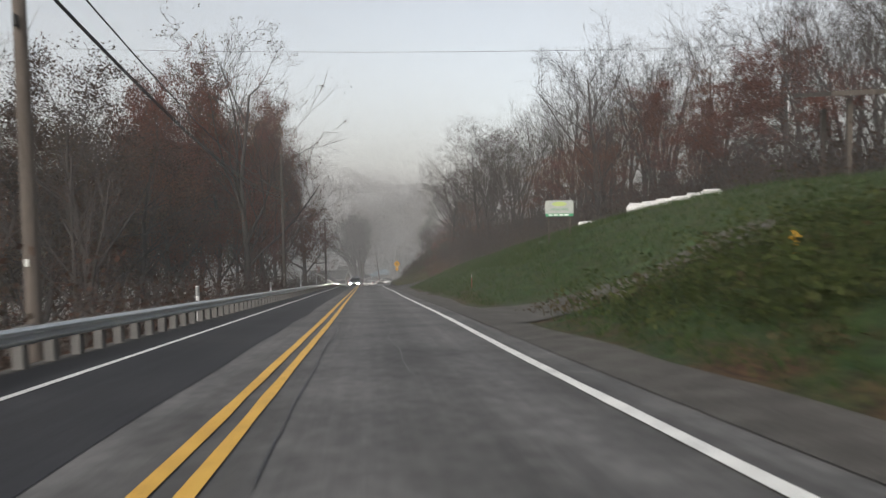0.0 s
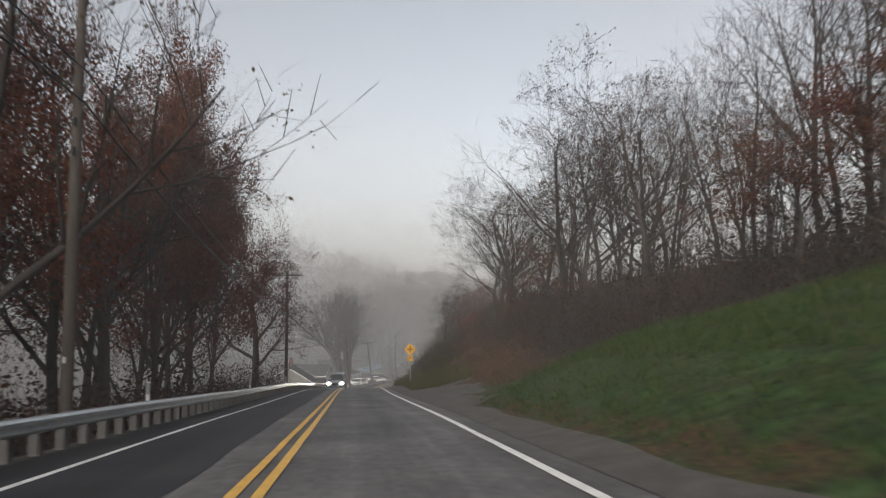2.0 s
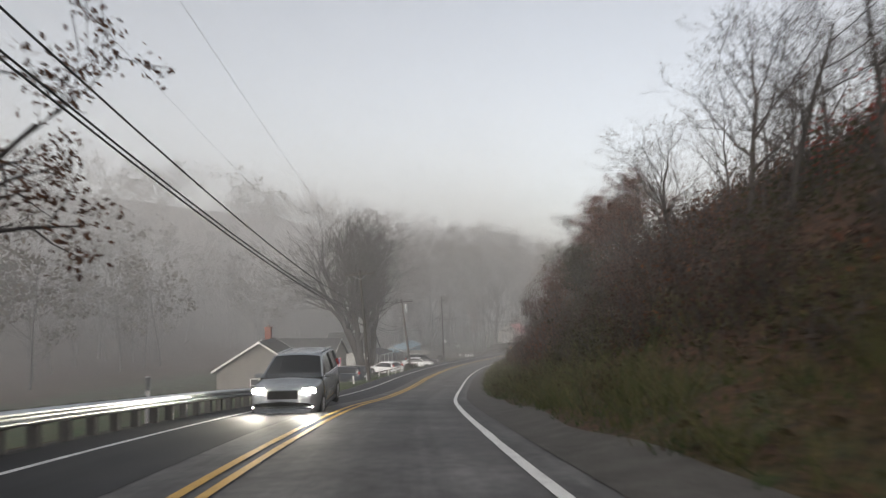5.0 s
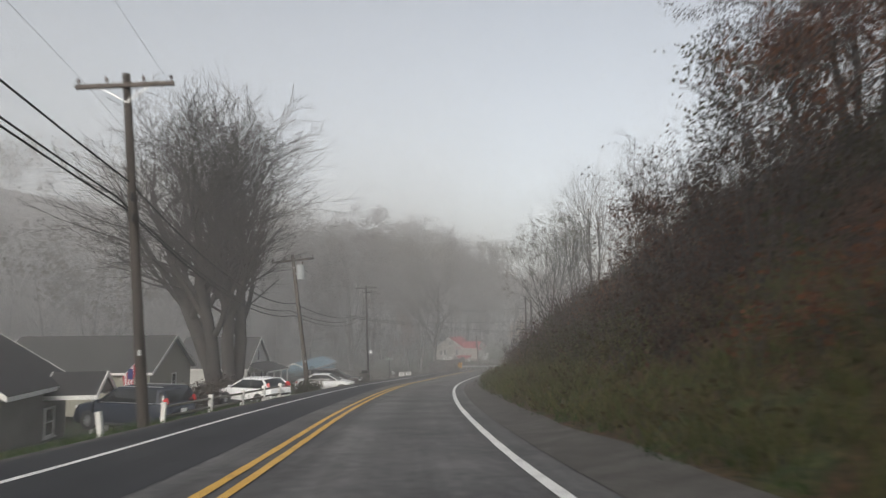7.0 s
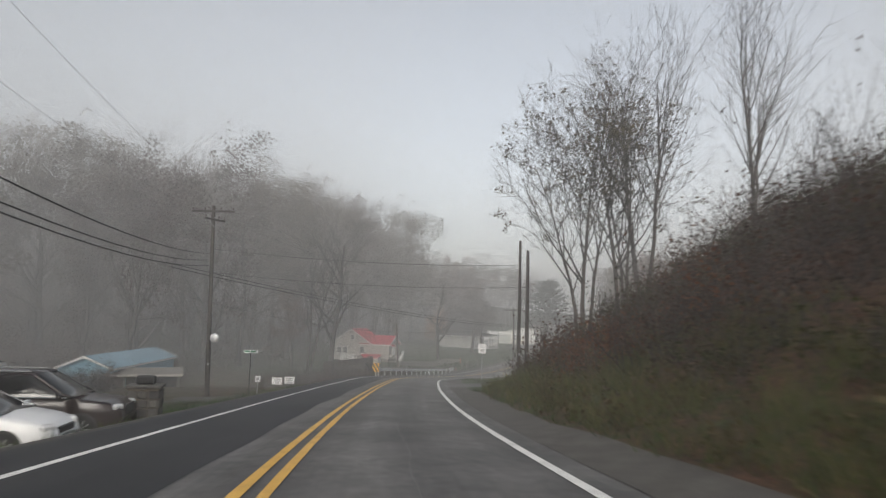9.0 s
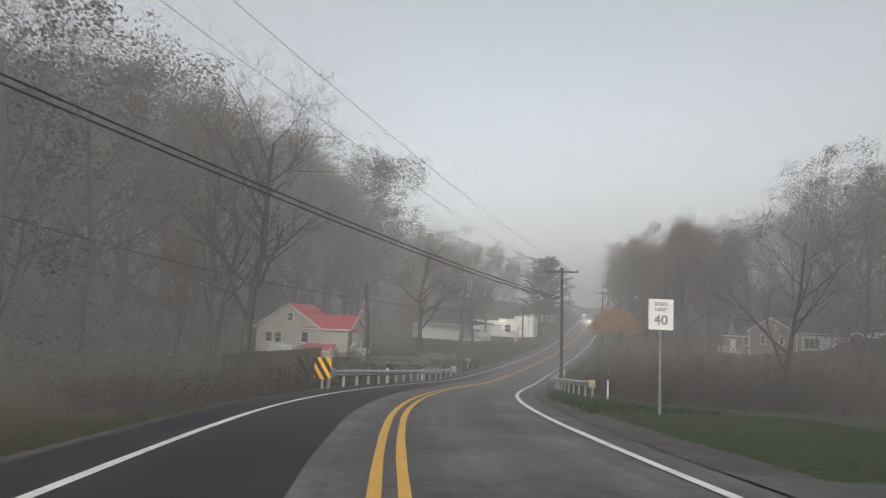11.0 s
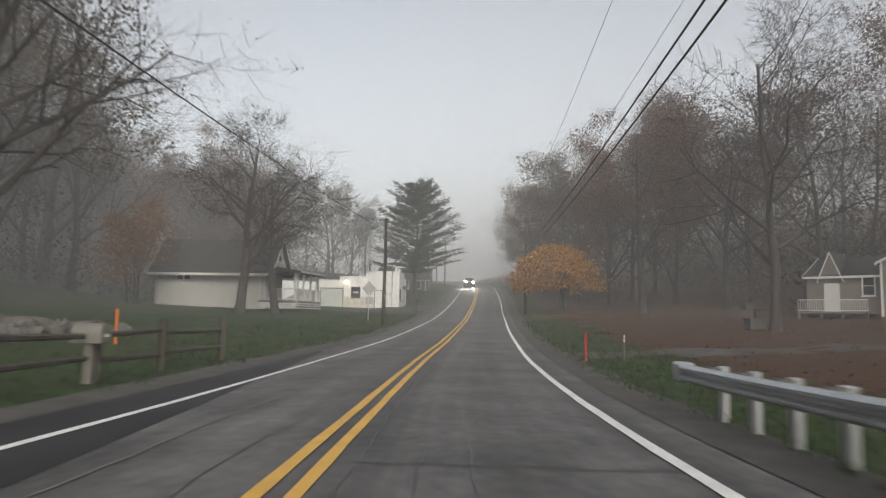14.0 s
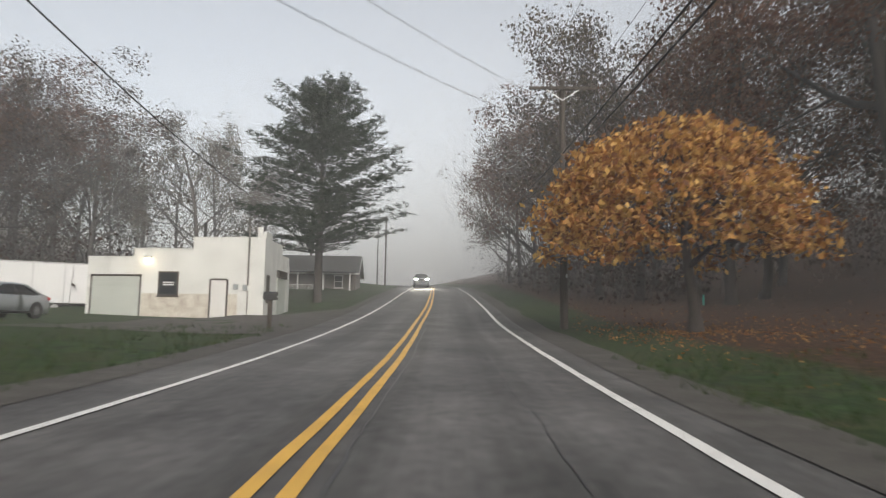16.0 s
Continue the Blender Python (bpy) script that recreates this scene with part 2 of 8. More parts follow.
DS = [-400, -150, -100, -60, -40, -25, -16, -11, -7.5, -5.2, -3.9, 3.9, 5.0, 6.5, 8.5, 11, 14, 18, 25, 40, 60, 100, 150, 400]
PROFILE = {
    -60: [10, 0, -8, -9, -8, -6, -4, -2.5, -1.0, -0.25, 0, 0, 0.05, 0.5, 1.3, 2.4, 3.4, 4.3, 5.2, 6.2, 8, 12, 16, 30],
    10: [10, 0, -8, -9, -8, -6, -4, -2.5, -1.0, -0.25, 0, 0, 0.05, 0.5, 1.3, 2.4, 3.4, 4.3, 5.2, 6.2, 8, 12, 16, 30],
    14: [10, 0, -8, -9, -8, -6, -4, -2.5, -1.0, -0.25, 0, 0, 0.05, 0.5, 1.2, 2.2, 3.2, 4.1, 5.1, 6.2, 8, 12, 16, 30],
    18: [10, 0, -8, -9, -8, -6, -4, -2.5, -1.0, -0.25, 0, 0, 0.0, 0.05, 0.15, 0.5, 1.4, 2.9, 4.8, 6.2, 8, 12, 16, 30],
    21: [10, 0, -8, -9, -8, -6, -4, -2.5, -1.0, -0.25, 0, 0, 0.0, 0.1, 0.4, 1.2, 2.3, 3.6, 5.0, 6.2, 8, 12, 16, 30],
    30: [10, 0, -8, -9, -8, -6, -4, -2.5, -1.0, -0.25, 0, 0, 0.15, 0.8, 1.8, 3.0, 3.9, 4.6, 5.4, 6.4, 8, 12, 16, 30],
    48: [10, 0, -8, -9, -8, -6, -4, -2.5, -1.0, -0.25, 0, 0, 0.15, 0.7, 1.6, 2.7, 3.7, 4.6, 5.6, 6.6, 8, 12, 16, 30],
    60: [10, 0, -8, -9, -8, -6, -4, -2.5, -1.0, -0.25, 0, 0, 0.1, 0.7, 1.6, 2.5, 3.1, 3.8, 5.2, 7, 10, 14, 18, 30],
    66: [10, 0, -8, -9, -8, -6, -4, -2.5, -1.0, -0.25, 0, 0, 0.0, 0.3, 1.0, 2.0, 2.8, 3.7, 5.6, 8, 10, 14, 18, 30],
    73: [10, 0, -8, -9, -8, -6, -4, -2.5, -1.0, -0.25, 0, 0, 0.0, 0.05, 0.2, 0.7, 1.8, 3.8, 6.2, 9, 11, 16, 20, 30],
    80: [15, 3, -7, -8.5, -7.5, -5.5, -3.8, -2.3, -1.0, -0.25, 0, 0, 0.05, 0.2, 0.5, 1.1, 2.2, 3.8, 5.6, 8, 11, 16, 20, 30],
    90: [20, 5, -6, -8, -7, -5, -3.5, -2.2, -0.9, -0.25, 0, 0, 0.2, 0.8, 2.0, 3.4, 4.7, 5.8, 7.2, 10, 13, 18, 22, 30],
    110: [25, 10, -4, -5, -4, -3, -2, -1.4, -0.7, -0.2, 0, 0, 0.2, 0.9, 2.6, 4.7, 6.6, 8.2, 10, 12.5, 15, 20, 25, 30],
    132: [35, 15, 2, -2.5, -2.6, -2.4, -2.0, -1.4, -0.7, -0.3, 0, 0, 0.2, 0.9, 2.6, 4.8, 7.2, 9.4, 11.5, 14, 17, 22, 28, 30],
    165: [45, 30, 12, -1, -2.6, -2.4, -2.0, -1.4, -0.7, -0.35, 0, 0, 0.2, 0.9, 2.4, 4.4, 6.6, 9.0, 11, 13, 16, 22, 28, 30],
    192: [50, 40, 18, 1, -2.2, -2.0, -1.7, -1.3, -0.8, -0.4, 0, 0, 0.2, 0.8, 2.2, 4.1, 6.0, 8.0, 9.5, 11.5, 14, 18, 24, 30],
    200: [50, 41, 20, 2, -1.4, -1.3, -1.1, -1.0, -0.75, -0.45, 0, 0, 0.2, 0.8, 2.1, 3.9, 5.6, 7.4, 8.8, 10, 12.5, 16, 24, 32],
    205: [50, 42, 22, 3, -1.45, -1.35, -1.15, -1.0, -0.8, -0.48, 0, 0, 0.05, 0.3, 0.9, 2.0, 3.4, 5.2, 6.6, 8, 10, 15, 24, 34],
    210: [50, 42, 22, 3, -1.5, -1.4, -1.2, -1.05, -0.85, -0.5, 0, 0, 0.0, 0.05, 0.1, 0.2, 0.4, 1.0, 2, 4, 7, 14, 24, 35],
    222: [50, 42, 22, 3, -1.6, -1.6, -1.4, -1.2, -0.9, -0.5, 0, 0, 0.0, 0.1, 0.1, 0.0, -0.3, -0.8, -1.2, -1, 1, 8, 24, 40],
    240: [52, 44, 27, 8, -0.8, -1.6, -1.5, -1.3, -0.9, -0.2, 0, 0, -0.05, -0.15, -0.25, -0.3, -0.35, -0.4, -0.5, -0.6, 1, 8, 26, 40],
    250: [52, 45, 29, 10, 1.0, -0.8, -0.8, -0.7, -0.5, -0.15, 0, 0, -0.05, -0.2, -0.3, -0.35, -0.4, -0.45, -0.5, -0.5, 2, 12, 28, 40],
    258: [52, 46, 30, 12, 2.5, -0.3, -0.3, -0.3, -0.2, -0.1, 0, 0, -0.1, -0.3, -0.6, -0.8, -0.8, -0.6, -0.2, 0.6, 4, 16, 30, 40],
    275: [52, 46, 30, 13, 4.0, 1.5, 1.0, 0.7, 0.3, 0.05, 0, 0, 0.0, 0.0, 0.0, 0.05, 0.1, 0.2, 0.4, 2.0, 8, 20, 32, 40],
    310: [52, 46, 28, 12, 3.5, 1.2, 0.8, 0.6, 0.3, 0.08, 0, 0, 0.0, 0.1, 0.2, 0.3, 0.4, 0.6, 1.2, 5, 12, 22, 30, 40],
    342: [50, 40, 18, 4, 0.2, -0.2, -0.4, -0.4, -0.3, -0.1, 0, 0, 0.0, 0.1, 0.2, 0.3, 0.5, 0.9, 2, 6, 12, 22, 30, 40],
    400: [40, 34, 14, 4, 2, 1.2, 0.8, 0.5, 0.2, 0.05, 0, 0, 0.1, 0.3, 0.6, 1.0, 1.5, 2.5, 4, 8, 14, 22, 30, 40],
}
PK = sorted(PROFILE)
PT = np.array([PROFILE[k] for k in PK], float)


def rel_height(s, d):
    """Height of the ground over the road at s, across the road at d."""
    k = int(np.clip(np.searchsorted(PK, s) - 1, 0, len(PK) - 2))
    u = float(np.clip((s - PK[k]) / (PK[k + 1] - PK[k]), 0, 1))
    u = u * u * (3 - 2 * u)
    return float((1 - u) * np.interp(d, DS, PT[k]) + u * np.interp(d, DS, PT[k + 1]))


def rough(x, y, d):
    a = min(1.0, max(0.0, (abs(d) - 4.4) / 4.0))
    return a * (0.16 * noise.noise((x * 0.35, y * 0.35, 3.1)) + 0.05 * noise.noise((x * 1.7, y * 1.7, 8.0)) + 0.5 * min(1, abs(d) / 40) * noise.noise((x * 0.06, y * 0.06, 1.0)))


def place(s, d, dz=0.0):
    """The world point on the ground at s along and d across the road."""
    p, t, n = line_at(s)
    w = min(1.0, max(0.0, (abs(d) - 60) / 200.0))
    n = (1 - w) * n + w * FAR_N
    n /= np.linalg.norm(n)
    x, y = p[0] + n[0] * d, p[1] + n[1] * d
    return Vector((x, y, p[2] + rel_height(s, d) + rough(x, y, d) + dz))


def ground_z(x, y):
    s, d = find_sd(x, y)
    p, _, _ = line_at(s)
    return float(p[2] + rel_height(s, d) + rough(x, y, d))


def yaw_at(s):
    """Degrees by which the road's direction is turned from +y."""
    _, t, _ = line_at(s)
    return math.degrees(math.atan2(-t[0], t[1]))


def ground_material():
    """Turf, dead leaves and brush floor, by soft-edged patches."""
    m = bpy.data.materials.new("turf_and_leaf_litter")
    m.use_nodes = True
    t = m.node_tree
    b = t.nodes["Principled BSDF"]
    b.inputs["Roughness"].default_value = 0.95
    b.inputs["Specular IOR Level"].default_value = 0.2
    co = t.nodes.new("ShaderNodeTexCoord")

    def nz(scale, detail=6):
        n = t.nodes.new("ShaderNodeTexNoise")
        n.inputs["Scale"].default_value = scale
        n.inputs["Detail"].default_value = detail
        t.links.new(co.outputs["Object"], n.inputs["Vector"])
        return n.outputs[0]

    def ramp(fac, stops, lo=0.32, hi=0.68):
        r = t.nodes.new("ShaderNodeValToRGB")
        e = r.color_ramp.elements
        while len(e) < len(stops):
            e.new(0.5)
        for k, c in enumerate(stops):
            e[k].position = lo + (hi - lo) * k / (len(stops) - 1)
            e[k].color = (*c, 1)
        t.links.new(fac, r.inputs[0])
        return r.outputs[0]

    def blend(fac, a, c):
        x = t.nodes.new("ShaderNodeMix")
        x.data_type = "RGBA"
        t.links.new(fac, x.inputs[0])
        t.links.new(a, x.inputs[6])
        t.links.new(c, x.inputs[7])
        return x.outputs[2]
    fine, mid, big = nz(9), nz(1.1), nz(0.12)
    clump = nz(2.6, 8)
    green = blend(ramp(big, [(0, 0, 0), (1, 1, 1)], 0.38, 0.62), ramp(clump, [(0.006, 0.018, 0.006), (0.018, 0.046, 0.014), (0.04, 0.082, 0.025)], 0.38, 0.62), ramp(fine, [(0.010, 0.024, 0.008), (0.024, 0.05, 0.015), (0.046, 0.078, 0.024)], 0.36, 0.64))
    dull = ramp(fine, [(0.02, 0.025, 0.010), (0.038, 0.042, 0.017), (0.07, 0.062, 0.028)])
    litter = ramp(fine, [(0.022, 0.012, 0.008), (0.054, 0.028, 0.016), (0.105, 0.055, 0.03)])
    turf = blend(ramp(mid, [(0, 0, 0), (0.7, 0.7, 0.7)]), green, dull)
    at = t.nodes.new("ShaderNodeAttribute")
    at.attribute_name = "litter"
    wob = t.nodes.new("ShaderNodeMath")
    wob.operation = "MULTIPLY_ADD"
    wob.inputs[1].default_value = 0.9
    t.links.new(mid, wob.inputs[0])
    off = t.nodes.new("ShaderNodeMath")
    off.operation = "SUBTRACT"
    off.inputs[1].default_value = 0.45
    t.links.new(at.outputs["Fac"], off.inputs[0])
    t.links.new(off.outputs[0], wob.inputs[2])
    full = blend(ramp(wob.outputs[0], [(0, 0, 0), (1, 1, 1)], 0.3, 0.7), turf, litter)
    t.links.new(full, b.inputs["Base Color"])
    bp = t.nodes.new("ShaderNodeBump")
    bp.inputs["Strength"].default_value = 0.8
    bp.inputs["Distance"].default_value = 0.06
    t.links.new(fine, bp.inputs["Height"])
    t.links.new(bp.outputs[0], b.inputs["Normal"])
    return m


GROUND = ground_material()


def litter_at(s, d):
    """How much of the ground is dead leaves and brush floor rather than turf."""
    if d > 0:
        if s < 68:
            return 0.95 if d > (26 if s < 56 else 19) else 0.5 if d < 5.6 else 0.06
        if s < 77:
            return 0.35 if d < 9.5 else 0.9
        if s < 206:
            return 0.58 if d < 7.2 else 0.9
        if s < 222:
            return 0.1 if d < 30 else 0.9
        if s < 252:
            return 0.32 if d < 40 else 0.9
        return 0.15 if d < 7.5 else 0.85 if s > 262 else 0.7
    d = -d
    if s < 112:
        return 0.8
    if s < 210:
        return 0.35 if d < 40 else 0.9
    if s < 250:
        return 0.55 if d < 40 else 0.9
    return 0.12 if d < 45 else 0.9


def build_ground():
    ss = sorted(set([-1500.0, -700.0, -300.0, -120.0] + list(np.arange(-60, 420, 2.0)) + [440.0, 480.0, 540.0, 700.0, 1200.0, 2500.0]))
    dd = [-2500, -1200, -600, -400, -300, -220, -180, -150, -125, -100, -85, -70, -60, -50, -44, -38, -33, -28, -24, -20, -17, -14.5, -12.5, -11, -9.6, -8.5, -7.5, -6.7, -6.0,
          -5.2, -4.6, -3.75, 3.75, 4.5, 5.0, 5.5, 6.0, 6.5, 7.2, 8.0, 8.8, 9.8, 11, 12.2, 13.5, 15, 17, 19, 22, 25, 29, 34, 40, 47, 54, 62, 72, 85, 100, 125, 150, 180, 220, 300, 400, 600, 1200, 2500]
    verts, faces, lit = [], [], []
    for s in ss:
        for d in dd:
            p = place(s, d)
            if abs(d) < 4.2:
                p.z -= 0.05
            verts.append(p)
            lit.append(litter_at(s, d))
    w = len(dd)
    for i in range(len(ss) - 1):
        for j in range(w - 1):
            a = i * w + j
            faces.append((a, a + 1, a + w + 1, a + w))
    ob = part_np("ground", verts, faces, GROUND, smooth=True)
    la = ob.data.attributes.new("litter", "FLOAT", "POINT")
    la.data.foreach_set("value", lit)
    return tagged(ob, "valley floor and banks of autumn turf and dead leaves", "ground", kind="structure")


def strip(name, s0, s1, edge_l, edge_r, lift, material, parent=None, label="", step=1.0, cols=1, follow=False, thick=0.0):
    """A ribbon along the road between two offsets, which may change along it."""
    ss = np.arange(s0, s1 + 1e-6, step)
    verts, faces, across = [], [], []
    for s in ss:
        a = edge_l(s) if callable(edge_l) else edge_l
        c = edge_r(s) if callable(edge_r) else edge_r
        for k in range(cols + 1):
            d = a + (c - a) * k / cols
            p, t, n = line_at(s)
            z = p[2] + lift + (rel_height(s, d) + rough(p[0] + n[0] * d, p[1] + n[1] * d, d) if follow else 0.02 * (1 - (d / 3.8) ** 2))
            verts.append((p[0] + n[0] * d, p[1] + n[1] * d, z))
            across.append((d, s, 0.0))
    w = cols + 1
    for i in range(len(ss) - 1):
        for j in range(cols):
            a = i * w + j
            faces.append((a, a + 1, a + w + 1, a + w))
    ob = part_np(name, verts, faces, material, parent, label, smooth=True)
    ob.data.attributes.new("across", "FLOAT_VECTOR", "POINT").data.foreach_set("vector", np.array(across, np.float32).ravel())
    return ob


ground = build_ground()
def edge_l(s):
    return float(np.interp(s, (20, 60, 100, 140, 180, 220, 260, 300, 340), (-2.67, -2.69, -2.63, -2.63, -2.61, -2.76, -2.79, -2.62, -2.56)))


def edge_r(s):
    return float(np.interp(s, (20, 60, 100, 140, 180, 220, 260, 300, 340), (3.26, 3.29, 3.29, 3.29, 3.3, 3.18, 3.11, 3.18, 3.13)))


track_wear(ASPHALT, 0.16)
track_wear(ASPHALT_NEW, 0.12)
road = tagged(strip("road", -60, 500, -3.75, 3.85, 0.0, ASPHALT, cols=8), "worn grey two-lane asphalt road between grassy verges", "road", kind="structure")
strip("repaved_lane", -60, 288, lambda s: -3.72 + 0.05 * noise.noise((s * 0.3, 0, 0)), lambda s: -0.85 + 0.12 * noise.noise((s * 0.2, 5, 0)) - 0.6 * max(0, min(1, (s - 215) / 47)) - 2.1 * max(0, min(1, (s - 266) / 22)), 0.006, ASPHALT_NEW, road, "darker repaved asphalt lane", cols=4)


def wob(seed, amp):
    return lambda s: amp * noise.noise((s * 1.3, seed, 0.5))


wa, wb = wob(1, 0.015), wob(2, 0.015)
strip("yellow_line", -60, 500, lambda s: -0.19 + wa(s), lambda s: -0.07 + wb(s), 0.012, PAINT_Y, road, "worn yellow painted line")
strip("yellow_line", -60, 500, lambda s: 0.07 + wb(s), lambda s: 0.19 + wa(s), 0.012, PAINT_Y, road, "worn yellow painted line")
strip("edge_line", -60, 500, lambda s: edge_l(s) - 0.06 + wa(s), lambda s: edge_l(s) + 0.06 + wb(s), 0.014, PAINT_W, road, "white painted edge line")
strip("edge_line", -60, 500, lambda s: edge_r(s) - 0.07 + wa(s), lambda s: edge_r(s) + 0.07 + wb(s), 0.012, PAINT_W, road, "white painted edge line")
gr = lambda s: 4.75 + 0.35 * noise.noise((s * 0.25, 9, 0)) + (1.2 if 60 < s < 80 else 0)
tagged(strip("shoulder_right", -60, 500, 3.8, gr, 0.012, GRAVEL, cols=4, follow=True), "grey gravel and broken asphalt road shoulder", "road shoulder", kind="structure")
gl = lambda s: -4.5 + 0.3 * noise.noise((s * 0.25, 4, 0))
tagged(strip("shoulder_left", -60, 500, gl, -3.7, 0.012, GRAVEL, cols=4, follow=True), "grey gravel road shoulder below the guardrail", "road shoulder", kind="structure")


# ---- fog ----
def build_fog():
    """Valley fog, thick low down and thin above."""
    m = bpy.data.materials.new("fog")
    m.use_nodes = True
    t = m.node_tree
    t.nodes.clear()
    out = t.nodes.new("ShaderNodeOutputMaterial")
    v = t.nodes.new("ShaderNodeVolumePrincipled")
    v.inputs["Color"].default_value = (0.98, 0.992, 1.0, 1)
    v.inputs["Density"].default_value = 1.0
    v.inputs["Anisotropy"].default_value = 0.0
    t.links.new(v.outputs[0], out.inputs["Volume"])
    ng = bpy.data.node_groups.new("fog_layer", "GeometryNodeTree")
    ng.interface.new_socket("Geometry", in_out="OUTPUT", socket_type="NodeSocketGeometry")
    cube = ng.nodes.new("GeometryNodeVolumeCube")
    lo, hi = FOG_BOX
    cube.inputs["Min"].default_value = lo
    cube.inputs["Max"].default_value = hi
    cube.inputs["Resolution X"].default_value = 64
    cube.inputs["Resolution Y"].default_value = 82
    cube.inputs["Resolution Z"].default_value = 24
    posn = ng.nodes.new("GeometryNodeInputPosition")
    sep = ng.nodes.new("ShaderNodeSeparateXYZ")
    ng.links.new(posn.outputs[0], sep.inputs[0])
    mr = ng.nodes.new("ShaderNodeMapRange")
    mr.interpolation_type = "SMOOTHSTEP"
    for k, val in zip(("From Min", "From Max", "To Min", "To Max"), FOG):
        mr.inputs[k].default_value = val
    ng.links.new(sep.outputs[2], mr.inputs["Value"])
    dens = mr.outputs[0]
    for span in FOG_BANKS:
        ab = ng.nodes.new("ShaderNodeMapRange")
        ab.interpolation_type = "SMOOTHSTEP"
        for k, val in zip(("From Min", "From Max", "To Min", "To Max"), span):
            ab.inputs[k].default_value = val
        ng.links.new(sep.outputs[1], ab.inputs["Value"])
        mul = ng.nodes.new("ShaderNodeMath")
        mul.operation = "MULTIPLY"
        ng.links.new(dens, mul.inputs[0])
        ng.links.new(ab.outputs[0], mul.inputs[1])
        dens = mul.outputs[0]
    def math_node(op, a, b):
        n = ng.nodes.new("ShaderNodeMath")
        n.operation = op
        for k, v in enumerate((a, b)):
            if isinstance(v, float):
                n.inputs[k].default_value = v
            else:
                ng.links.new(v, n.inputs[k])
        return n.outputs[0]

    def ramp(v, spanned):
        n = ng.nodes.new("ShaderNodeMapRange")
        n.interpolation_type = "SMOOTHSTEP"
        for k, val in zip(("From Min", "From Max", "To Min", "To Max"), spanned):
            n.inputs[k].default_value = val
        ng.links.new(v, n.inputs["Value"])
        return n.outputs[0]
    road_x = ramp(sep.outputs[1], (165.0, 335.0, -11.0, 66.0))
    off = math_node("ABSOLUTE", math_node("SUBTRACT", sep.outputs[0], road_x), 0.0)
    clear = ramp(off, FOG_ROAD)
    dens = math_node("MULTIPLY", dens, clear)
    ng.links.new(dens, cube.inputs["Density"])
    sm = ng.nodes.new("GeometryNodeSetMaterial")
    sm.inputs["Material"].default_value = m
    go = ng.nodes.new("NodeGroupOutput")
    ng.links.new(cube.outputs[0], sm.inputs["Geometry"])
    ng.links.new(sm.outputs[0], go.inputs[0])
    me = bpy.data.meshes.new("fog")
    me.materials.append(m)
    ob = new("fog", me)
    mod = ob.modifiers.new("fog", "NODES")
    mod.node_group = ng
    return tagged(ob, "pale morning fog lying thick in the valley", "fog", kind="stuff")


FOG_BOX = ((-420.0, -120.0, -45.0), (520.0, 700.0, 75.0))
FOG = (-18.0, 34.0, 0.0110, 0.0012)
# the fog thins up the first hill and again past the bend: y from, y to, factors
FOG_BANKS = ((75.0, 150.0, 0.4, 0.9), (180.0, 212.0, 1.0, 1.3), (225.0, 262.0, 1.0, 0.7))
# the air over the road is clearer than over the slopes: how far from the road, and factors
FOG_ROAD = (20.0, 60.0, 0.40, 1.45)
build_fog()


# ---- trees ----
def frusta(p0, p1, r0, r1, n):
    """Open tapered tubes with n sides between arrays of points."""
    p0, p1 = np.asarray(p0, float), np.asarray(p1, float)
    r0, r1 = np.asarray(r0, float), np.asarray(r1, float)
    k = len(p0)
    d = p1 - p0
    d /= np.linalg.norm(d, axis=1)[:, None] + 1e-9
    ref = np.where(np.abs(d[:, 2:3]) > 0.9, [[1.0, 0, 0]], [[0, 0, 1.0]])
    u = np.cross(d, ref)
    u /= np.linalg.norm(u, axis=1)[:, None]
    v = np.cross(d, u)
    a = np.arange(n) * 2 * math.pi / n
    ring = u[:, None, :] * np.cos(a)[None, :, None] + v[:, None, :] * np.sin(a)[None, :, None]
    verts = np.concatenate([p0[:, None] + ring * r0[:, None, None], p1[:, None] + ring * r1[:, None, None]], 1).reshape(-1, 3)
    j = np.arange(n)
    f = np.stack([j, (j + 1) % n, n + (j + 1) % n, n + j], 1)
    faces = (f[None] + (np.arange(k) * 2 * n)[:, None, None]).reshape(-1, 4)
    return verts, faces


def ribbons(p0, p1, r0, r1, seed):
    """Twigs too thin to need a round section: narrow blades in random turns."""
    p0, p1 = np.asarray(p0, float), np.asarray(p1, float)
    d = p1 - p0
    side = np.cross(d, np.random.RandomState(seed).normal(size=d.shape))
    side /= np.linalg.norm(side, axis=1)[:, None] + 1e-9
    r0, r1 = np.asarray(r0, float)[:, None] * 1.25, np.asarray(r1, float)[:, None] * 1.25
    v = np.stack([p0 - side * r0, p0 + side * r0, p1 + side * r1, p1 - side * r1], 1).reshape(-1, 3)
    return v, np.arange(len(v)).reshape(-1, 4)


def quads(centres, size, rs, flat=0.0):
    """Small leaf-like quads in random positions of turn, one island each."""
    c = np.asarray(centres, float)
    k = len(c)
    u = rs.normal(size=(k, 3))
    u /= np.linalg.norm(u, axis=1)[:, None]
    w = rs.normal(size=(k, 3))
    w[:, 2] += flat * 3
    v = np.cross(u, w)
    v /= np.linalg.norm(v, axis=1)[:, None] + 1e-9
    sz = (size * rs.uniform(0.6, 1.4, k))[:, None]
    verts = np.stack([c - u * sz, c + v * sz * 0.6, c + u * sz, c - v * sz * 0.6], 1).reshape(-1, 3)
    return verts, np.arange(4 * k).reshape(-1, 4)


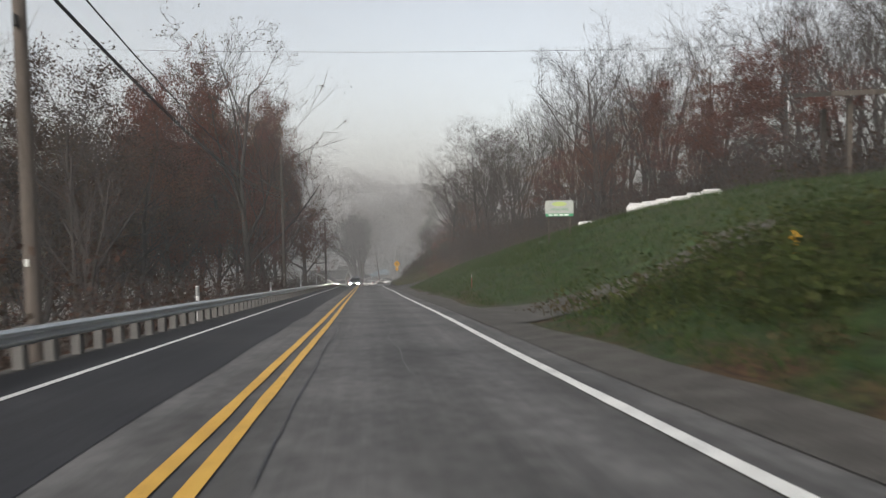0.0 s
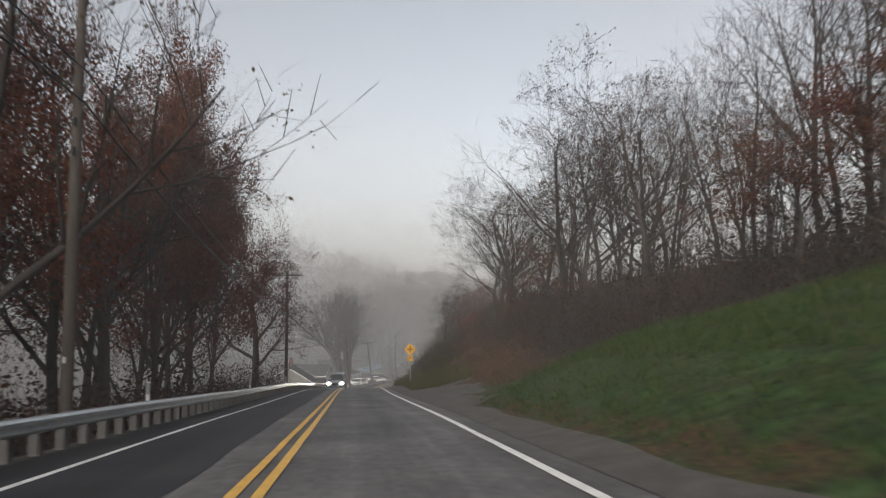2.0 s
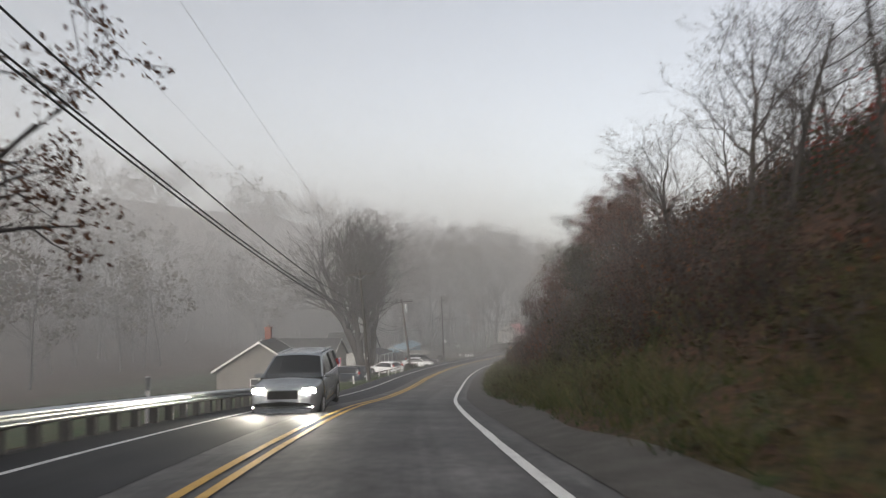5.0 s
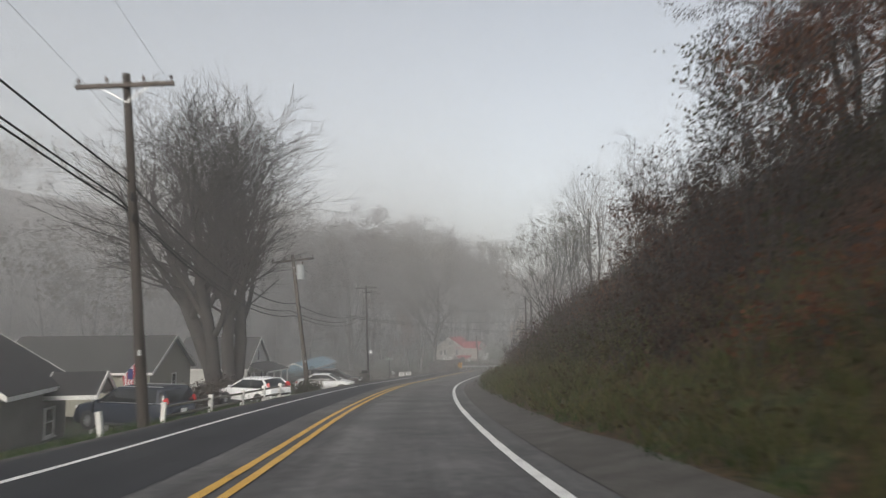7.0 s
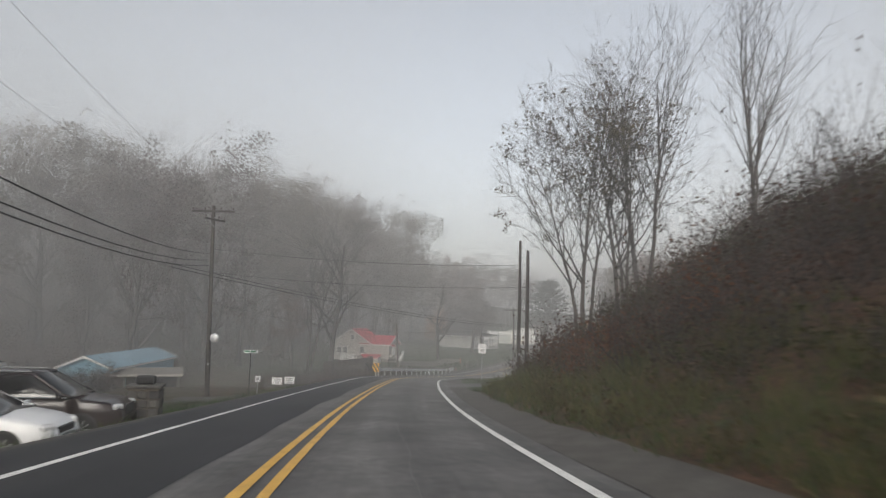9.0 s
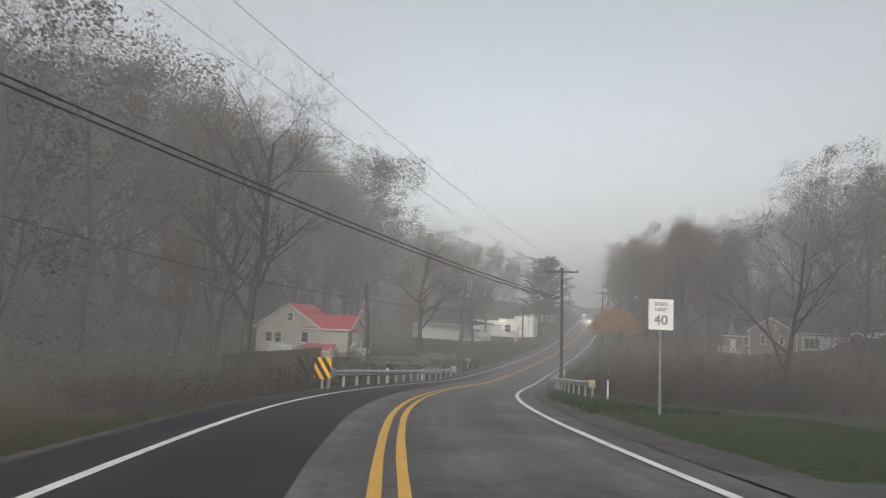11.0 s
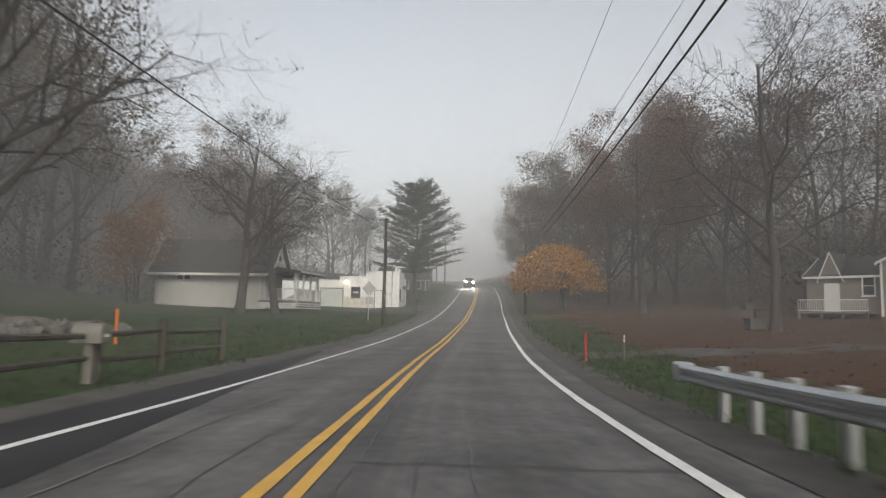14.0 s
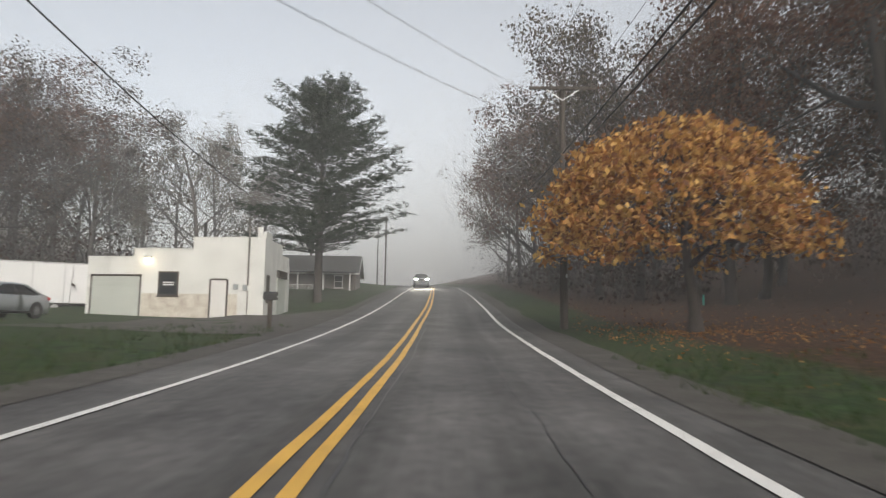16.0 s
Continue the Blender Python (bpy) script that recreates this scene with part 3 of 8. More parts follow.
def np_mesh(name, chunks, material, smooth=False):
    """One mesh from (verts, faces) chunks whose faces are all quads."""
    vs, fs, o = [], [], 0
    for v, f in chunks:
        vs.append(v)
        fs.append(f + o)
        o += len(v)
    v, f = np.concatenate(vs), np.concatenate(fs)
    me = bpy.data.meshes.new(name)
    me.vertices.add(len(v))
    me.vertices.foreach_set("co", v.astype(np.float32).ravel())
    me.loops.add(f.size)
    me.loops.foreach_set("vertex_index", f.astype(np.int32).ravel())
    me.polygons.add(len(f))
    me.polygons.foreach_set("loop_start", np.arange(0, f.size, 4, dtype=np.int32))
    me.polygons.foreach_set("use_smooth", np.full(len(f), smooth))
    me.update(calc_edges=True)
    me.materials.append(material)
    return me


class Grower:
    """Grows the limbs of one tree as straight tapered pieces, sorted by thickness."""

    def __init__(self, seed, big=0.08):
        self.r = random.Random(seed)
        self.big = big
        self.segs = {8: [], 5: [], 3: []}
        self.tips = []

    def limb(self, p, d, length, rad, level, top, droop=0.0, wiggle=0.16, kids=(11, 6, 5, 3), angle=(38, 62), start=0.32, taper=0.25):
        r = self.r
        n = (7, 5, 3, 2, 1)[level]
        p, d = Vector(p), Vector(d).normalized()
        step = length / n
        pts, dirs = [p.copy()], [d.copy()]
        for i in range(n):
            d = (d + Vector((r.gauss(0, wiggle), r.gauss(0, wiggle), r.gauss(0, wiggle) + (0.10 if level else 0.03) - droop * (i / n)))).normalized()
            q = p + d * step
            r0 = rad * (1 - (1 - taper) * i / n)
            r1 = rad * (1 - (1 - taper) * (i + 1) / n)
            side = 8 if r0 > self.big else 5 if r0 > 0.02 else 3
            self.segs[side].append((p.copy(), q.copy(), r0, r1))
            p = q
            pts.append(p.copy())
            dirs.append(d.copy())
        if level >= top:
            self.tips.append((pts[-1], pts[len(pts) // 2]))
            return
        count = max(2, int(kids[level] * r.uniform(0.8, 1.25)))
        for k in range(count):
            u = start + (1 - start) * (k + r.random()) / count if level == 0 else 0.25 + 0.75 * (k + r.random()) / count
            x = min(n - 1e-3, u * n)
            i = int(x)
            q = pts[i].lerp(pts[i + 1], x - i)
            ax = dirs[i].orthogonal()
            ax.rotate(Matrix.Rotation(r.uniform(0, 2 * math.pi), 3, dirs[i]))
            nd = dirs[i].copy()
            nd.rotate(Matrix.Rotation(radians(r.uniform(*angle)), 3, ax))
            rr = rad * (1 - (1 - taper) * u)
            ln = length * (r.uniform(0.38, 0.62) * (1.15 - 0.55 * u) if level == 0 else r.uniform(0.38, 0.62))
            self.limb(q, nd, ln, min(rr * 0.62, rad * 0.45), level + 1, top, droop, wiggle * 1.1, kids, angle, start, 0.2)
        self.tips.append((pts[-1], pts[-2]))


def tree_meshes(seed, height, trunk_r, top=3, leaves=0, leaf_mat=None, leaf_size=0.09, droop=0.0, stems=1, kids=(11, 6, 5, 3), angle=(38, 62), start=0.32, lean=0.06, low=0.0, wiggle=0.16, spread=0.18, clump=8):
    g = Grower(seed, min(0.08, trunk_r * 0.55))
    rs = np.random.RandomState(seed)
    for k in range(stems):
        a = 2 * math.pi * k / stems + g.r.random()
        tilt = lean if stems == 1 else 0.09 + 0.12 * g.r.random()
        g.limb((0.25 * (stems > 1) * math.cos(a), 0.25 * (stems > 1) * math.sin(a), -0.3), (tilt * math.cos(a), tilt * math.sin(a), 1), height * (0.86 if k == 0 else 0.78), trunk_r * (1 if k == 0 else 0.8), 0, top, droop, wiggle * 0.45, kids, angle, start)
    root = [((0, 0, -0.4), (0, 0, 0.5), trunk_r * 1.55, trunk_r * 1.02)] if stems == 1 else []
    if height < 6 and stems > 1:
        g.segs[5] += g.segs[8]
        g.segs[8] = []
    thick = g.segs[8] + root
    out = {}

    def chunk(lst, n):
        return frusta([s[0] for s in lst], [s[1] for s in lst], [s[2] for s in lst], [s[3] for s in lst], n)
    if thick:
        out["trunk"] = np_mesh("trunk", [chunk(thick, 8)], BARK, True)
    fine = []
    if g.segs[5]:
        fine.append(chunk(g.segs[5], 4))
    if g.segs[3]:
        t3 = g.segs[3]
        fine.append(ribbons([q[0] for q in t3], [q[1] for q in t3], [max(q[2], 0.008) for q in t3], [max(q[3], 0.005) for q in t3], seed))
    out["crown"] = np_mesh("crown", fine, TWIG)
    if leaves:
        tips = np.array([t[0].lerp(t[1], g.r.random()) for t in g.tips])
        tips = tips[tips[:, 2] > low * height]
        groups = max(1, leaves // clump)
        mid = tips[rs.randint(0, len(tips), groups)] + rs.normal(0, spread * 0.6, (groups, 3))
        c = np.repeat(mid, clump, 0) + rs.normal(0, spread, (groups * clump, 3)) * [1, 1, 0.75]
        out["leaves"] = np_mesh("leaves", [quads(c, leaf_size, rs)], leaf_mat)
    return out


def put_tree(meshes, x, y, scale, yaw, label, name="tree", group="", sink=0.15, z=None, widen=1.0):
    m = pose(x, y, (ground_z(x, y) if z is None else z) - sink, 0, 0, yaw)
    ob = thing(name, m, label, "tree", group)
    ob.scale = (scale * widen, scale * widen, scale)
    for k, me in meshes.items():
        c = new(k, me)
        c.parent = ob
    return ob


BARE = [tree_meshes(11, 16, 0.24, 4, start=0.2), tree_meshes(12, 16, 0.2, 4, angle=(28, 50), start=0.18), tree_meshes(13, 16, 0.22, 4, start=0.38, angle=(30, 48)), tree_meshes(14, 16, 0.2, 4, stems=2, kids=(9, 6, 5, 3), angle=(26, 46))]
SPARSE = [tree_meshes(21, 16, 0.22, 4, leaves=2200, leaf_mat=L_BROWN, leaf_size=0.055, angle=(28, 50), start=0.2, clump=6), tree_meshes(22, 16, 0.22, 4, leaves=2400, leaf_mat=L_BRIAR, leaf_size=0.06, clump=7)]
LEAFY = [tree_meshes(31, 16, 0.26, leaves=17000, spread=0.34, leaf_mat=L_RUST, leaf_size=0.07, start=0.14, clump=24), tree_meshes(32, 16, 0.26, leaves=15000, spread=0.36, leaf_mat=L_BRIAR, leaf_size=0.07, start=0.14, clump=26), tree_meshes(33, 16, 0.26, leaves=10000, spread=0.34, leaf_mat=L_BROWN, leaf_size=0.07, start=0.16, clump=22)]
REDLEAF = tree_meshes(36, 16, 0.26, leaves=40000, spread=0.36, leaf_mat=L_RED, leaf_size=0.07, start=0.08, clump=26)
OAK = tree_meshes(34, 17, 0.3, leaves=90000, spread=0.45, leaf_mat=L_RUST, leaf_size=0.06, start=0.26, angle=(45, 72), lean=0.02, wiggle=0.14, clump=30)
AFAR = [tree_meshes(37, 16, 0.26, leaves=10080, spread=0.42, leaf_mat=L_RUST, leaf_size=0.1, start=0.12, clump=16), tree_meshes(38, 16, 0.26, leaves=8640, spread=0.42, leaf_mat=L_BROWN, leaf_size=0.1, start=0.12, clump=16), tree_meshes(39, 16, 0.26, leaves=7680, spread=0.42, leaf_mat=L_BRIAR, leaf_size=0.1, start=0.12, clump=16)]
SHRUB = [tree_meshes(44, 5.0, 0.05, 3, stems=4, kids=(8, 5, 4, 3), angle=(26, 52), start=0.12, leaves=2600, leaf_mat=L_RUST, leaf_size=0.055), tree_meshes(45, 5.0, 0.05, 3, stems=4, kids=(8, 5, 4, 3), angle=(26, 52), start=0.12, leaves=1500, leaf_mat=L_BRIAR, leaf_size=0.055), tree_meshes(46, 5.0, 0.05, 3, stems=4, kids=(8, 5, 4, 3), angle=(26, 52), start=0.12, leaves=2600, leaf_mat=L_OLIVE, leaf_size=0.055)]
FARTREE = [tree_meshes(41, 16, 0.11, top=3, kids=(10, 6, 4, 0), start=0.1, angle=(40, 70), spread=0.5, leaves=160, leaf_mat=L_BROWN, leaf_size=0.26), tree_meshes(42, 16, 0.11, top=3, kids=(10, 6, 4, 0), start=0.1, angle=(40, 70), spread=0.5, leaves=300, leaf_mat=L_BROWN, leaf_size=0.28), tree_meshes(43, 16, 0.11, top=3, kids=(10, 6, 4, 0), start=0.1, angle=(40, 70), spread=0.5, leaves=420, leaf_mat=L_BRIAR, leaf_size=0.3)]

LB = "bare grey-brown deciduous tree standing in the roadside woods"
LR = "tall tree still holding dull rust-brown autumn leaves"
LS_ = "thin woodland tree with a few last brown leaves"
trng = random.Random(5)


def wood(kinds, label, s0, s1, d0, d1, count, h0, h1, group, gap=2.2):
    """Trees scattered over a stretch of the roadside."""
    done = []
    tries = 0
    while len(done) < count and tries < count * 12:
        tries += 1
        s, d = trng.uniform(s0, s1), trng.uniform(d0, d1)
        p = place(s, d)
        if any((p.x - q.x) ** 2 + (p.y - q.y) ** 2 < gap * gap for q in done):
            continue
        done.append(p)
        put_tree(trng.choice(kinds), p.x, p.y, trng.uniform(h0, h1) / 16, trng.uniform(0, 360), label, group=group, z=p.z, widen=trng.uniform(0.85, 1.15))


# the wood below the first stretch, left of the road
wood(BARE + SPARSE, LS_, 24, 56, -26, -9, 13, 11, 14.5, "roadside wood below the guardrail", 2.4)
wood(BARE + SPARSE, LS_, 56, 84, -22, -8.5, 9, 17, 22, "roadside wood below the guardrail", 2.4)
wood(BARE + SPARSE, LS_, 30, 98, -42, -20, 15, 14, 19, "roadside wood below the guardrail", 3)
for s, d, h, k in ((85, -11.6, 22, 0), (88, -14, 22, 1), (69, -15, 20, 2), (64, -18, 19, 1), (90, -10.5, 22, 0)):
    p = place(s, d)
    put_tree((LEAFY[0], REDLEAF, LEAFY[2])[k], p.x, p.y, h / 16, s * 37, LR, group="roadside wood below the guardrail", z=p.z, widen=0.7)
p = place(98.5, -11.3)
put_tree(REDLEAF, p.x, p.y, 1.3, 15, "tall tree in dense dark red autumn leaf", z=p.z, widen=0.62)
for s, d, h in ((58, -13, 19), (62.5, -12.5, 20), (54, -15.5, 17), (66.5, -16.5, 21)):
    p = place(s, d)
    put_tree(REDLEAF, p.x, p.y, h / 16, s * 23, "tall tree in dense dark red autumn leaf", group="roadside wood below the guardrail", z=p.z, widen=0.7)
p = place(84, -11.0)
put_tree(REDLEAF, p.x, p.y, 1.4, 250, "tall tree in dense dark red autumn leaf", z=p.z, widen=0.58)
p = place(92.5, -12.5)
put_tree(REDLEAF, p.x, p.y, 1.45, 140, "tall tree in dense dark red autumn leaf", z=p.z, widen=0.7)
GNARL = tree_meshes(35, 13, 0.34, kids=(11, 7, 5, 3), angle=(42, 70), start=0.25, wiggle=0.24, leaves=9000, leaf_mat=L_RUST, leaf_size=0.06, clump=9)
put_tree(GNARL, -21.5, 106.0, 1.2, 20, "gnarled roadside tree with dark limbs and rusty leaves")
for s, d, h, k in ((101, -15.0, 13, 0), (112, -17, 12, 1)):
    p = place(s, d)
    put_tree(SPARSE[k], p.x, p.y, h / 16, s * 31, "leaning roadside tree with a few rusty leaves", group="trees past the wood's end", z=p.z)
wood(AFAR, LS_, 32, 62, -30, -17, 8, 12.5, 15, "roadside wood below the guardrail", 3)
wood(LEAFY, LR, 36, 54, -24, -12, 6, 13.5, 16.5, "roadside wood below the guardrail", 3)
# the wood over the grassy bank, right of the road
wood(BARE + SPARSE, LB, -5, 45, 34, 55, 18, 10, 15, "wood over the grassy bank", 2.5)
wood(BARE + SPARSE, LB, 38, 62, 24, 42, 17, 11, 15, "wood over the grassy bank", 2.3)
wood(SPARSE + BARE[:2] + LEAFY[2:], LS_, 74, 93, 15, 22, 11, 12, 15.5, "wood over the grassy bank", 2.3)
wood(SPARSE + BARE, LS_, 56, 88, 20, 36, 18, 13, 17, "wood over the grassy bank", 2.3)
wood(SPARSE, "small crooked tree on top of the brushy bank", 84, 150, 13, 24, 13, 4.5, 7.5, "small trees on the bank", 3)
wood(BARE + SPARSE, LB, 84, 190, 28, 60, 13, 6, 8.5, "wood behind the bank", 4)
for s, d, h, k in ((140, 9.5, 5.5, 0), (143, 12, 6.5, 2), (146, 8.8, 5, 1), (148.5, 11, 7, 0), (151, 9.2, 5.5, 1), (153, 12.5, 7.5, 2), (155.5, 9.6, 5.2, 0), (158, 12, 5.5, 1), (141.5, 15, 7, 1), (147, 15, 7.5, 0), (137, 11, 6, 2), (161, 11, 3.6, 0), (134, 13, 6.5, 0)):
    p = place(s, d)
    put_tree(SHRUB[k], p.x, p.y, h / 7, s * 53, "tall tangled shrub with russet and green leaves", name="shrub", group="shrubs on the bank", z=p.z, widen=1.15)
for s, d, h, k in ((105, 9.6, 5.2, 0), (109, 10.2, 5.5, 1), (113, 11.2, 6.0, 0), (100.5, 10.6, 5.5, 1), (122, 12.0, 5.5, 0), (92.5, 13.5, 11.0, 1), (95.5, 14.5, 11.5, 0), (89, 12.5, 10.5, 0), (98.5, 13.2, 10.5, 1), (101.5, 14.5, 11.0, 0), (97, 17.5, 13, 1), (103.5, 16.5, 11.5, 1), (91, 18, 13.5, 0)):
    p = place(s, d)
    put_tree(SPARSE[k], p.x, p.y, h / 16, s * 29, "crooked small tree with curled brown leaves on the bank", group="small trees on the bank", z=p.z, widen=1.25)
for s, d, h, k in ((52, 25, 9, 0), (57, 21, 8, 1), (62, 22, 9, 0), (66, 20, 7.5, 1), (46, 27, 9, 1), (60, 27, 11, 1), (86, 15, 6, 1), (40, 28, 9, 0)):
    p = place(s, d)
    put_tree((REDLEAF, LEAFY[0])[k], p.x, p.y, h / 16, s * 43, "young tree thick with dull russet leaves at the wood's edge", group="young trees along the wood's edge", z=p.z, widen=1.35)
for s, d, h, k in ((151, 14.5, 6.5, 0), (154.5, 16, 7, 1), (149, 17, 7, 0), (157, 18, 6, 1)):
    p = place(s, d)
    put_tree((REDLEAF, LEAFY[1])[k], p.x, p.y, h / 16, s * 19, "leafy dark thorn tree on top of the bank", group="leafy trees on the bank's top", z=p.z, widen=1.4)
# the bend
BIG = tree_meshes(51, 17, 0.45, top=4, stems=4, kids=(14, 9, 6, 5), angle=(24, 46), start=0.28)
put_tree(BIG, -21.9, 178.9, 1.06, 120, "huge bare many-stemmed tree between parked cars and houses", z=-17.0, widen=1.35)
TWO = [tree_meshes(52, 15, 0.15, stems=3, kids=(10, 6, 5, 3), top=4, angle=(24, 50), leaves=2600, leaf_mat=L_BROWN, leaf_size=0.08), tree_meshes(53, 20, 0.2, stems=2, angle=(20, 38), start=0.45)]
put_tree(TWO[0], 6.5, 203.5, 0.95, 20, "slender many-stemmed tree with a few last leaves", z=-16.6)
put_tree(TWO[0], 10.5, 206.5, 1.0, 130, "slender many-stemmed tree with a few last leaves", z=-15.8)
put_tree(TWO[1], 14.0, 209.5, 1.0, 60, "tall thin bare tree on the bank's end", z=-15.2)
put_tree(TWO[1], 17.0, 204.0, 0.85, 200, "tall thin bare tree on the bank's end", z=-13.0)
wood(BARE, LB, 188, 214, 22, 40, 6, 7, 10, "trees at the bank's end", 3)
# the valley and the last rise
wood(SPARSE + AFAR[1:], LB, 238, 264, -50, -27, 18, 19, 25, "wood behind the red-roofed house", 4)
wood(SPARSE + AFAR[1:] * 2, LB, 260, 335, -58, -27, 44, 19, 26, "wood behind the houses", 3.5)
VALLEY = tree_meshes(57, 18, 0.36, top=4, leaves=2200, leaf_mat=L_BRIAR, leaf_size=0.05, spread=0.3, kids=(12, 7, 5, 3), angle=(34, 62), start=0.25)
put_tree(BARE[3], -4.5, 259.5, 1.15, 20, "dark bare tree close by the great tree")
put_tree(VALLEY, -2.0, 256.5, 1.1, 60, "great dark bare tree before the red-roofed house")
put_tree(VALLEY, 17.6, 279.5, 0.78, 190, "dark bare tree at the edge of the lawn")
put_tree(LEAFY[0], -6.5, 262.0, 0.6, 70, "rust-brown leafy tree beside the red-roofed house")
put_tree(BARE[3], 8.0, 292.0, 1.05, 80, "dark bare tree at the edge of the lawn", z=None)
put_tree(BARE[0], 13.5, 296.0, 0.9, 10, "dark bare tree at the edge of the lawn", z=None)
put_tree(BARE[0], 33.5, 244.8, 0.85, 75, "pale bare tree beyond the creekside lawn", z=None)
WIDE = tree_meshes(54, 11, 0.3, top=4, leaves=7000, leaf_mat=L_BRIAR, leaf_size=0.045, spread=0.3, kids=(12, 7, 6, 5), angle=(42, 66), start=0.26, droop=0.16, wiggle=0.2)
WIDE2 = tree_meshes(55, 12, 0.2, top=4, kids=(12, 7, 6, 4), angle=(44, 70), start=0.26, wiggle=0.22)
put_tree(WIDE, 29.8, 300.4, 1.12, 15, "dark bare spreading tree in front of the white house", z=None)
put_tree(WIDE, 33.0, 303.5, 0.95, 160, "dark bare tree with drooping twigs by the white house", z=None)
put_tree(WIDE2, 53.2, 280.4, 1.45, 30, "large bare spreading tree beside the planter", z=None)
wood(SPARSE + AFAR, LB, 262, 330, 38, 66, 28, 17, 23, "wood on the far slope", 4)
for s, d, h, k in ((324, 22, 18, 1), (333, 20, 16, 2), (340, 17, 15, 0), (346, 21, 16, 1), (352, 15.5, 15, 2), (360, 18, 16, 0), (368, 14.5, 15, 1), (376, 17, 16, 2), (384, 14, 15, 0), (392, 16, 15, 1), (318, 27, 17, 2), (338, 14.5, 17, 0), (346, 12.5, 17, 1), (354, 12.0, 17, 2), (362, 10.2, 16, 0), (371, 10, 16, 1), (380, 9.8, 15, 2), (389, 9.6, 15, 0)):
    p = place(s, d)
    put_tree(AFAR[k], p.x, p.y, h / 16, s * 41, LR, group="rust-leaved trees beyond the lawn", z=p.z)
p = place(325.8, 15.3)
put_tree(OAK, p.x, p.y, 1.2, 200, "great oak-like tree holding dark rust leaves behind the maple", z=p.z, widen=1.1)
wood(BARE + SPARSE + AFAR[2:], LB, 318, 400, 24, 48, 22, 15, 20, "wood on the far slope", 3.5)
wood(SPARSE + AFAR[1:], LS_, 360, 420, -45, -12, 12, 12, 17, "trees far up the road", 4)
wood(AFAR, LB, 345, 376, -66, -30, 24, 13, 19, "trees behind the garage", 3)


def far_woods():
    """The wooded hillsides, too far to tell the trees apart: one thing."""
    cache = []
    for ms in FARTREE:
        got = {}
        for k, me in ms.items():
            v = np.empty(len(me.vertices) * 3, np.float32)
            me.vertices.foreach_get("co", v)
            f = np.empty(len(me.loops), np.int32)
            me.loops.foreach_get("vertex_index", f)
            got[k] = (v.reshape(-1, 3), f.reshape(-1, 4))
        cache.append(got)
    wood_chunks, leaf_chunks = [], []
    r = random.Random(99)
    spots = []
    for _ in range(215):
        spots.append((r.uniform(150, 350), -(46 + 100 * r.random() ** 1.6)))
    for _ in range(55):
        spots.append((r.uniform(330, 430), -r.uniform(48, 120)))
    for _ in range(100):
        spots.append((r.uniform(262, 420), r.uniform(46, 140)))
    for _ in range(24):
        spots.append((r.uniform(40, 150), -r.uniform(46, 110)))
    for s, d in spots:
        p = place(s, d)
        g = r.choice(cache)
        sc, a = r.uniform(0.85, 1.25), r.uniform(0, 6.28)
        rot = np.array([[math.cos(a), -math.sin(a), 0], [math.sin(a), math.cos(a), 0], [0, 0, 1]]) * sc
        for k, (v, f) in g.items():
            (leaf_chunks if k == "leaves" else wood_chunks).append((v @ rot.T + np.array(p), f))
    root = thing("far_woods", Matrix(), "misty wooded hillsides of bare and brown trees", "woods", kind="stuff")
    for nm, ch, mt in (("branches", wood_chunks, TWIG), ("leaves", leaf_chunks, L_BROWN)):
        o = new(nm, np_mesh(nm, ch, mt))
        o.parent = root
        o["kind"] = "stuff"


far_woods()


# ---- brush, weeds and grass ----
def brush(name, label, spots, stem_h, stems, leaves, leaf_mat, leaf_size, seed, spread=0.5, stem_mat=None):
    """Clumps of thin stems with small leaves, over many places: one thing."""
    rs = np.random.RandomState(seed)
    base = np.array([tuple(place(s, d)) for s, d in spots])
    k = len(base)
    lump = np.array([noise.noise((q[0] * 0.33, q[1] * 0.33, seed)) for q in base])
    hh = rs.uniform(*stem_h, k) * np.clip(1.0 + 1.3 * lump, 0.35, 1.9)
    b = np.repeat(base, stems, 0) + np.c_[rs.normal(0, spread * 0.5, (k * stems, 2)), np.full(k * stems, -0.05)]
    lean = rs.normal(0, 0.38, (k * stems, 2))
    h = np.repeat(hh, stems) * rs.uniform(0.5, 1.1, k * stems)
    tip = b + np.c_[lean * h[:, None], h]
    mid = (b + tip) / 2 + rs.normal(0, 0.08, tip.shape)
    one = np.ones(len(b))
    ch = [ribbons(b, mid, one * 0.011, one * 0.008, seed), ribbons(mid, tip, one * 0.008, one * 0.004, seed + 1)]
    root = thing(name, Matrix(), label, "brush", kind="stuff")
    o = new("stems", np_mesh("stems", ch, stem_mat or TWIG))
    o.parent = root
    o["kind"] = "stuff"
    i = rs.randint(0, len(b), k * leaves)
    u = rs.uniform(0.1, 1.0, (k * leaves, 1))
    c = b[i] * (1 - u) + tip[i] * u + rs.normal(0, spread * 0.28, (k * leaves, 3))
    o = new("leaves", np_mesh("leaves", [quads(c, leaf_size, rs)], leaf_mat))
    o.parent = root
    o["kind"] = "stuff"


def spots_in(n, s0, s1, d0, d1, seed):
    r = random.Random(seed)
    return [(r.uniform(s0, s1), r.uniform(d0, d1)) for _ in range(n)]


